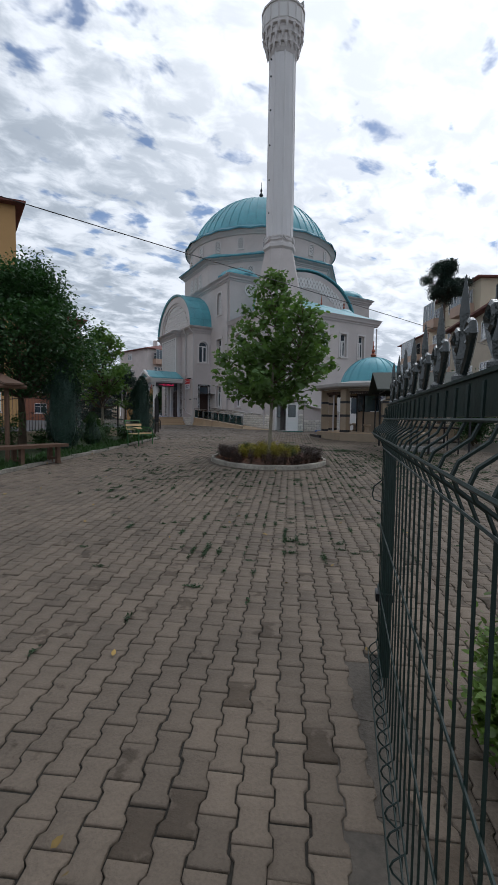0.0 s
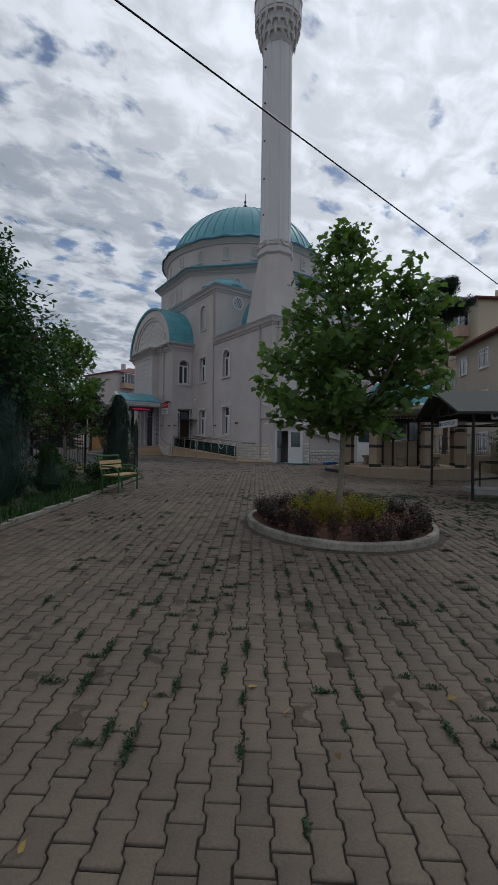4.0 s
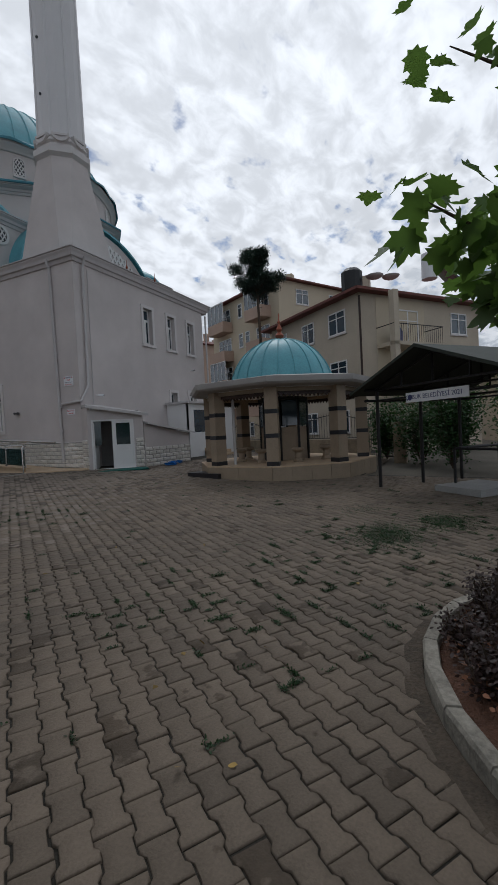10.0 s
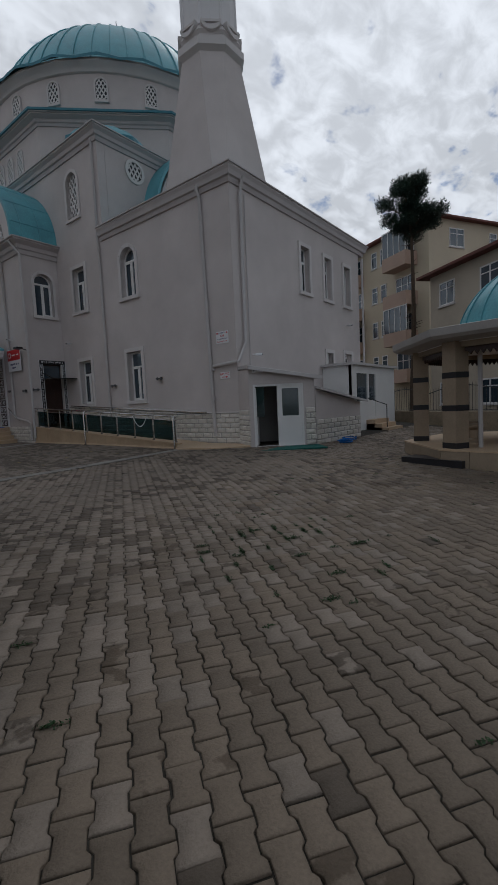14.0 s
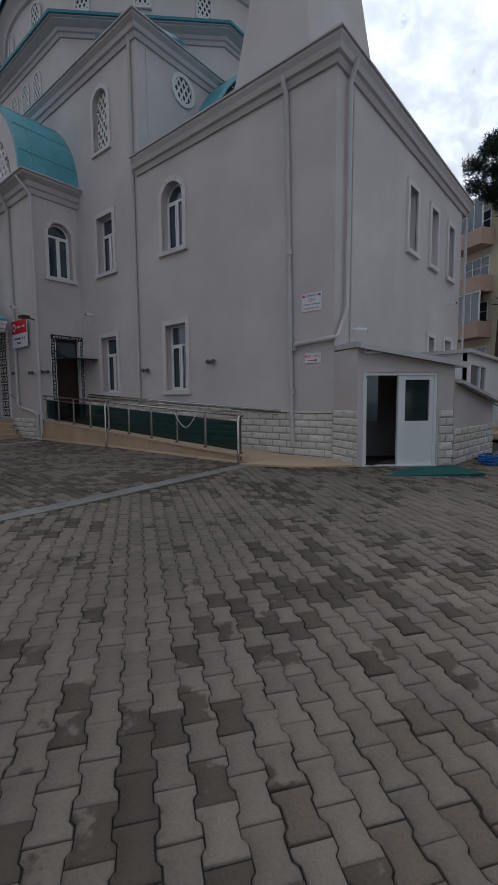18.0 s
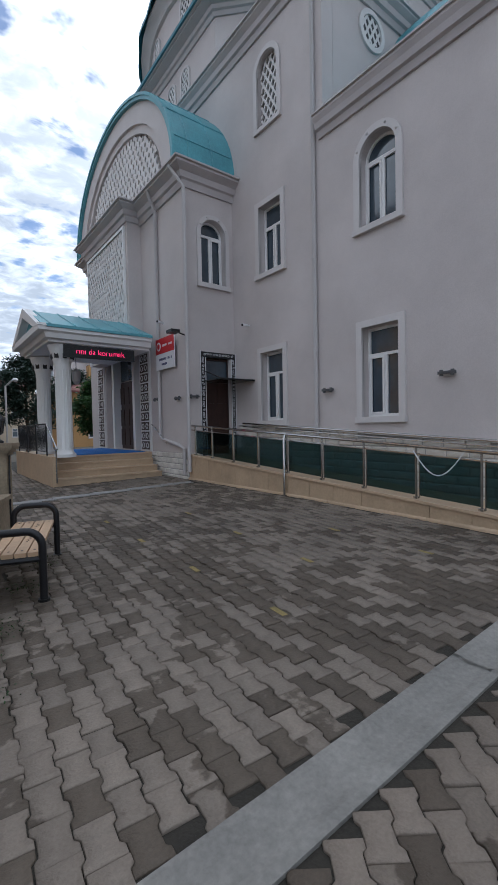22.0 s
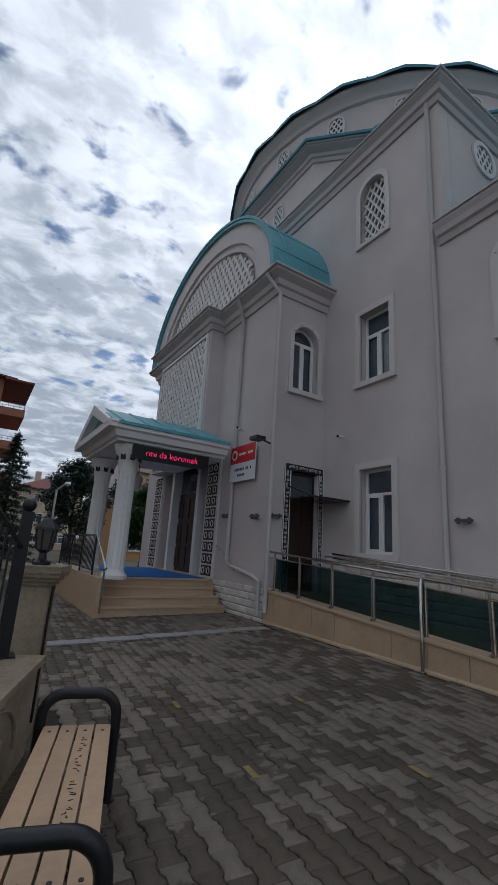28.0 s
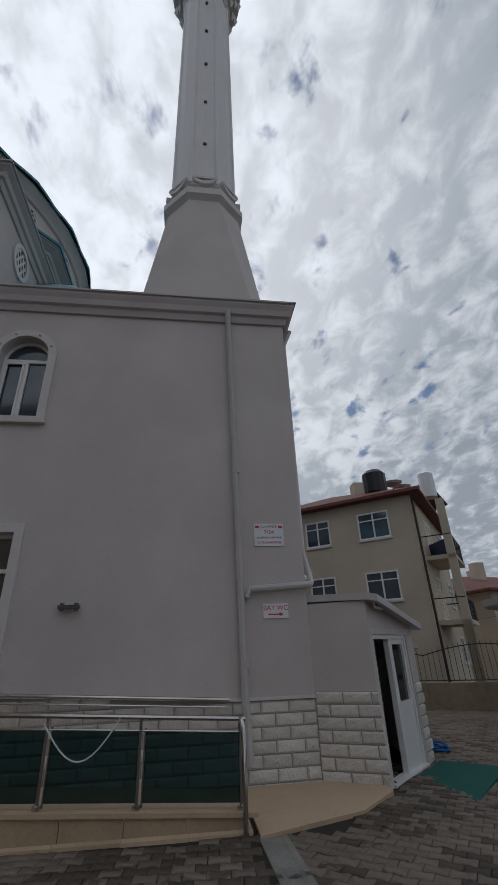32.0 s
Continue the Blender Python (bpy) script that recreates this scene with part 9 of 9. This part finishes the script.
def build_paving():
    th1, th2 = radians(35.3), radians(4.0)
    line = lambda c: (c[:, 1] - 22.89) - 0.035 * (c[:, 0] - 6.6)
    near = lambda c: np.hypot(c[:, 0] - 9.5, c[:, 1] - 25.3) < 1.55
    # the brown lot and the grey lot mingle over a few metres
    old = lambda c: c[:, 1] < 15.6 + 0.1 * c[:, 0] + 5.0 * (np.modf(np.abs(np.sin(c[:, 0] * 127.1 + c[:, 1] * 311.7)) * 437.5)[0] - 0.5)
    for name, th, mt, cond, seed in (("paver_field", th1, PAVER, lambda c: on_paving(c) & old(c) & (line(c) < 0), 1), ("paver_field", th1, PAVER_G, lambda c: on_paving(c) & ~old(c) & (line(c) < 0), 2), ("paver_field", th2, PAVER_W, lambda c: on_paving(c) & (line(c) > 0) & ~near(c), 3)):
        c, jit, tilt = paver_field(th, cond, seed)
        tagged(add_mesh(name, paver_mesh(name, c, th, jit, tilt, mt), PAVE), kind="stuff")
    # the pavers beside the slat bench, each a piece of its own
    c, jit, tilt = paver_field(th2, lambda c: on_paving(c) & (line(c) > 0) & near(c), 3)
    one = paver_mesh("paver", np.zeros((1, 2)), th2, np.array([-0.07]), np.zeros((1, 2)), PAVER_W)
    for q, z, tl in zip(c, jit, tilt):
        ob = new("paver", one)
        ob.parent = PAVE
        ob.location = (q[0], q[1], ground_z(q[1], q[0]) + z)
        ob.rotation_euler = (float(tl[1]), float(-tl[0]), 0)
    # weeds in the joints
    r = np.random.RandomState(11)
    pts = []
    zs = lambda q: np.interp(q, [-12, 0, 8, 22, 28], [-0.25, 0.07, 0.335, 0.665, 0.725])
    c, _, _ = paver_field(th1, lambda q: on_paving(q) & (q[:, 1] > 0.6) & (q[:, 1] < 18.0) & (np.abs(q[:, 0] - 1.0 - 0.42 * q[:, 1]) < 8.5), 1)
    grown = np.zeros(len(c))
    for x, y, s, w in ((2.2, 2.4, 0.8, 0.5), (1.3, 1.7, 0.6, 0.3), (1.2, 5.4, 0.55, 0.6), (3.2, 5.5, 0.9, 0.35), (1.9, 6.8, 0.5, 0.6), (2.3, 10.0, 0.6, 0.5), (3.4, 6.2, 0.45, 0.5), (2.5, 7.8, 0.45, 0.5), (6.8, 10.6, 0.8, 0.45), (8.7, 10.3, 0.6, 0.7), (5.7, 11.4, 0.6, 0.3), (9.8, 7.6, 1.2, 0.8), (9.6, 5.6, 1.6, 0.6), (5.2, 3.8, 1.3, 0.35), (7.2, 4.4, 1.3, 0.4), (8.3, 16.2, 0.7, 0.35), (3.6, 12.6, 0.6, 0.25)):
        grown += w * np.exp(-((c[:, 0] - x) ** 2 + (c[:, 1] - y) ** 2) / (2 * s * s))
    ragged = 0.55 + 0.6 * np.sin(c[:, 0] * 3.1 + c[:, 1] * 1.3) * np.sin(c[:, 1] * 2.7 - c[:, 0] * 0.8)
    c = c[r.rand(len(c)) < 0.022 + 0.95 * np.clip(grown * (0.35 + ragged), 0, 1)]
    ed, ee = np.array((math.sin(th1), math.cos(th1))), np.array((math.cos(th1), -math.sin(th1)))
    for q in c:
        m = int(r.choice([30, 60, 110, 190], p=[0.36, 0.34, 0.2, 0.1]))
        spread = 0.012 + 0.00011 * m
        if r.rand() < 0.45:
            # across: in the butt joint at the paver's end
            a, b = r.normal(0, 0.004 + spread * 0.28, m) + LP / 2, r.normal(0, spread * 1.6, m)
        else:
            a, b = r.normal(0, spread * 1.9, m), r.normal(0, 0.004 + spread * 0.28, m) + PITCH / 2
        px, py = q[0] + a * ed[0] + b * ee[0], q[1] + a * ed[1] + b * ee[1]
        pts.append(np.stack([px, py, zs(py) + 0.001 + np.abs(r.normal(0.0, 0.004 + 0.00006 * m, m))], 1))
    for x, y, s, m in ((8.9, 10.3, 0.40, 5200), (9.9, 9.6, 0.34, 3400), (11.6, 8.3, 0.5, 4200), (12.4, 7.4, 0.5, 4200), (10.4, 10.9, 0.35, 500), (8.2, 6.9, 0.5, 800), (9.0, 5.8, 0.6, 900), (10.6, 6.6, 0.6, 900)):
        px, py = x + r.normal(0, s, m) * 0.8, y + r.normal(0, s, m) * 0.55
        k = on_paving(np.stack([px, py], 1))
        px, py = px[k], py[k]
        pts.append(np.stack([px, py, np.interp(py, [-12, 0, 8, 22, 28], [-0.25, 0.07, 0.335, 0.665, 0.725]) + np.abs(r.normal(0.006, 0.014, len(px)))], 1))
    for x, y in ((13.7, 22.2), (14.4, 21.4), (8.7, 26.9), (8.1, 25.4), (7.9, 24.6), (8.4, 26.2), (7.8, 25.0), (14.9, 20.9)):
        m = 120
        px, py = x + r.normal(0, 0.10, m), y + r.normal(0, 0.12, m)
        pts.append(np.stack([px, py, np.interp(py, [-12, 0, 8, 22, 28], [-0.25, 0.07, 0.335, 0.665, 0.725]) + np.abs(r.normal(0.01, 0.02, m))], 1))
    tagged(add_mesh("weeds", leaves_mesh("weeds", np.concatenate(pts), 0.018, LEAF_W, 12, "oval", -0.25), None), "green weeds growing in the paving joints", "weeds", "", "stuff")
    # grass tufts along the garden strip
    pts = []
    for k in range(900):
        y = r.uniform(6, 18.5)
        x = left_edge(y) - 0.12 - abs(r.normal(0, 0.55))
        m = 9
        pts.append(np.stack([x + r.normal(0, 0.05, m), y + r.normal(0, 0.05, m), np.full(m, ground_z(y) - 0.01)], 1))
    tagged(add_mesh("grass", leaves_mesh("grass", np.concatenate(pts), 0.16, LEAF_G, 13, "needle", -1.1), None), "uncut grass along the garden strip", "grass", "", "stuff")
    # faded yellow bay marks
    for x, y in ((9.89, 22.64), (9.88, 24.38), (9.87, 25.67), (9.89, 27.06), (9.92, 28.46), (11.15, 28.1), (11.02, 26.53), (10.92, 25.12), (12.09, 25.78), (12.08, 24.45)):
        z = ground_z(y, x) + 0.0035
        f = Vector((math.sin(radians(5)), math.cos(radians(5))))
        n = Vector((-f.y, f.x))
        o = Vector((x, y))
        q = [o + f * 0.09 + n * 0.026, o - f * 0.09 + n * 0.026, o - f * 0.09 - n * 0.026, o + f * 0.09 - n * 0.026]
        whole("yellow_mark", prism(bmesh.new(), [tuple(p) for p in q], z, z + 0.002), YELLOW, "faded yellow paint mark on the pavers", "marking", "", "yellow marks on the paving")
    # fallen leaves and paper scraps
    P = np.stack([r.uniform(-1, 9, 90), r.uniform(-1, 14, 90), np.zeros(90)], 1)
    P[:, 2] = np.interp(P[:, 1], [-12, 0, 8, 22, 28], [-0.25, 0.07, 0.335, 0.665, 0.725]) + 0.012
    DEAD2 = mat("dry_leaf", (0.26, 0.17, 0.05), 0.8, 0.4, 3, 20, 0, rnd=0.4)
    tagged(add_mesh("dry_leaves", leaves_mesh("dry_leaves", P, 0.055, DEAD2, 14, "oval", 0.0), None), "dry yellow leaves blown on the pavers", "leaves", "", "stuff")


def dark_pavers(m, share, low):
    """Some pavers of the field are far darker: damp or oil-stained ones."""
    nt = m.node_tree
    b = nt.nodes["Principled BSDF"]
    src = b.inputs["Base Color"].links[0].from_socket
    gi = nt.nodes.new("ShaderNodeNewGeometry")
    oi = nt.nodes.new("ShaderNodeObjectInfo")
    ad = nt.nodes.new("ShaderNodeMath")
    ad.operation = "MULTIPLY_ADD"
    link(nt, gi.outputs["Random Per Island"], ad.inputs[0])
    ad.inputs[1].default_value = 7.13
    link(nt, oi.outputs["Random"], ad.inputs[2])
    fr = nt.nodes.new("ShaderNodeMath")
    fr.operation = "FRACT"
    link(nt, ad.outputs[0], fr.inputs[0])
    tc = nt.nodes.new("ShaderNodeNewGeometry")
    nz = nt.nodes.new("ShaderNodeTexNoise")
    nz.inputs["Scale"].default_value = 0.565
    nz.inputs["Detail"].default_value = 3
    link(nt, tc.outputs["Position"], nz.inputs["Vector"])
    th = nt.nodes.new("ShaderNodeMapRange")
    th.inputs["From Min"].default_value, th.inputs["From Max"].default_value = 0.42, 0.68
    th.inputs["To Min"].default_value, th.inputs["To Max"].default_value = share * 0.25, share * 2.4
    link(nt, nz.outputs["Fac"], th.inputs["Value"])
    st = nt.nodes.new("ShaderNodeTexNoise")
    st.inputs["Scale"].default_value = 8.0
    st.inputs["Detail"].default_value = 4
    link(nt, tc.outputs["Position"], st.inputs["Vector"])
    df = nt.nodes.new("ShaderNodeMath")
    df.operation = "SUBTRACT"
    link(nt, th.outputs[0], df.inputs[0])
    link(nt, fr.outputs[0], df.inputs[1])
    a2 = nt.nodes.new("ShaderNodeMath")
    a2.operation = "MULTIPLY_ADD"
    link(nt, st.outputs["Fac"], a2.inputs[0])
    a2.inputs[1].default_value = 0.565
    link(nt, df.outputs[0], a2.inputs[2])
    mr = nt.nodes.new("ShaderNodeMapRange")
    mr.inputs["From Min"].default_value, mr.inputs["From Max"].default_value = 0.27, 0.31
    link(nt, a2.outputs[0], mr.inputs["Value"])
    mx = nt.nodes.new("ShaderNodeMix")
    mx.data_type = "RGBA"
    mx.blend_type = "MULTIPLY"
    mx.inputs["B"].default_value = (low, low * 0.95, low * 0.88, 1)
    link(nt, mr.outputs[0], mx.inputs["Factor"])
    link(nt, src, mx.inputs["A"])
    link(nt, mx.outputs["Result"], b.inputs["Base Color"])


PAVER_G = mat("paver_grey", (0.172, 0.140, 0.112), 0.8, 0.26, 0.9, 70, 0.8, rnd=0.13, dist=0.006)
PAVER_W = mat("paver_grey_damp", (0.178, 0.147, 0.119), 0.74, 0.28, 0.9, 70, 0.8, rnd=0.13, dist=0.006)
LEAF_W = leaf_mat("joint_weed_leaf", (0.016, 0.045, 0.010), 0.15)
YELLOW = mat("road_yellow", (0.24, 0.185, 0.07), 0.85, 0.35, 12, 60, 0.2)
dark_pavers(PAVER, 0.045, 0.55)
dark_pavers(PAVER_G, 0.21, 0.46)
dark_pavers(PAVER_W, 0.38, 0.48)
build_paving()
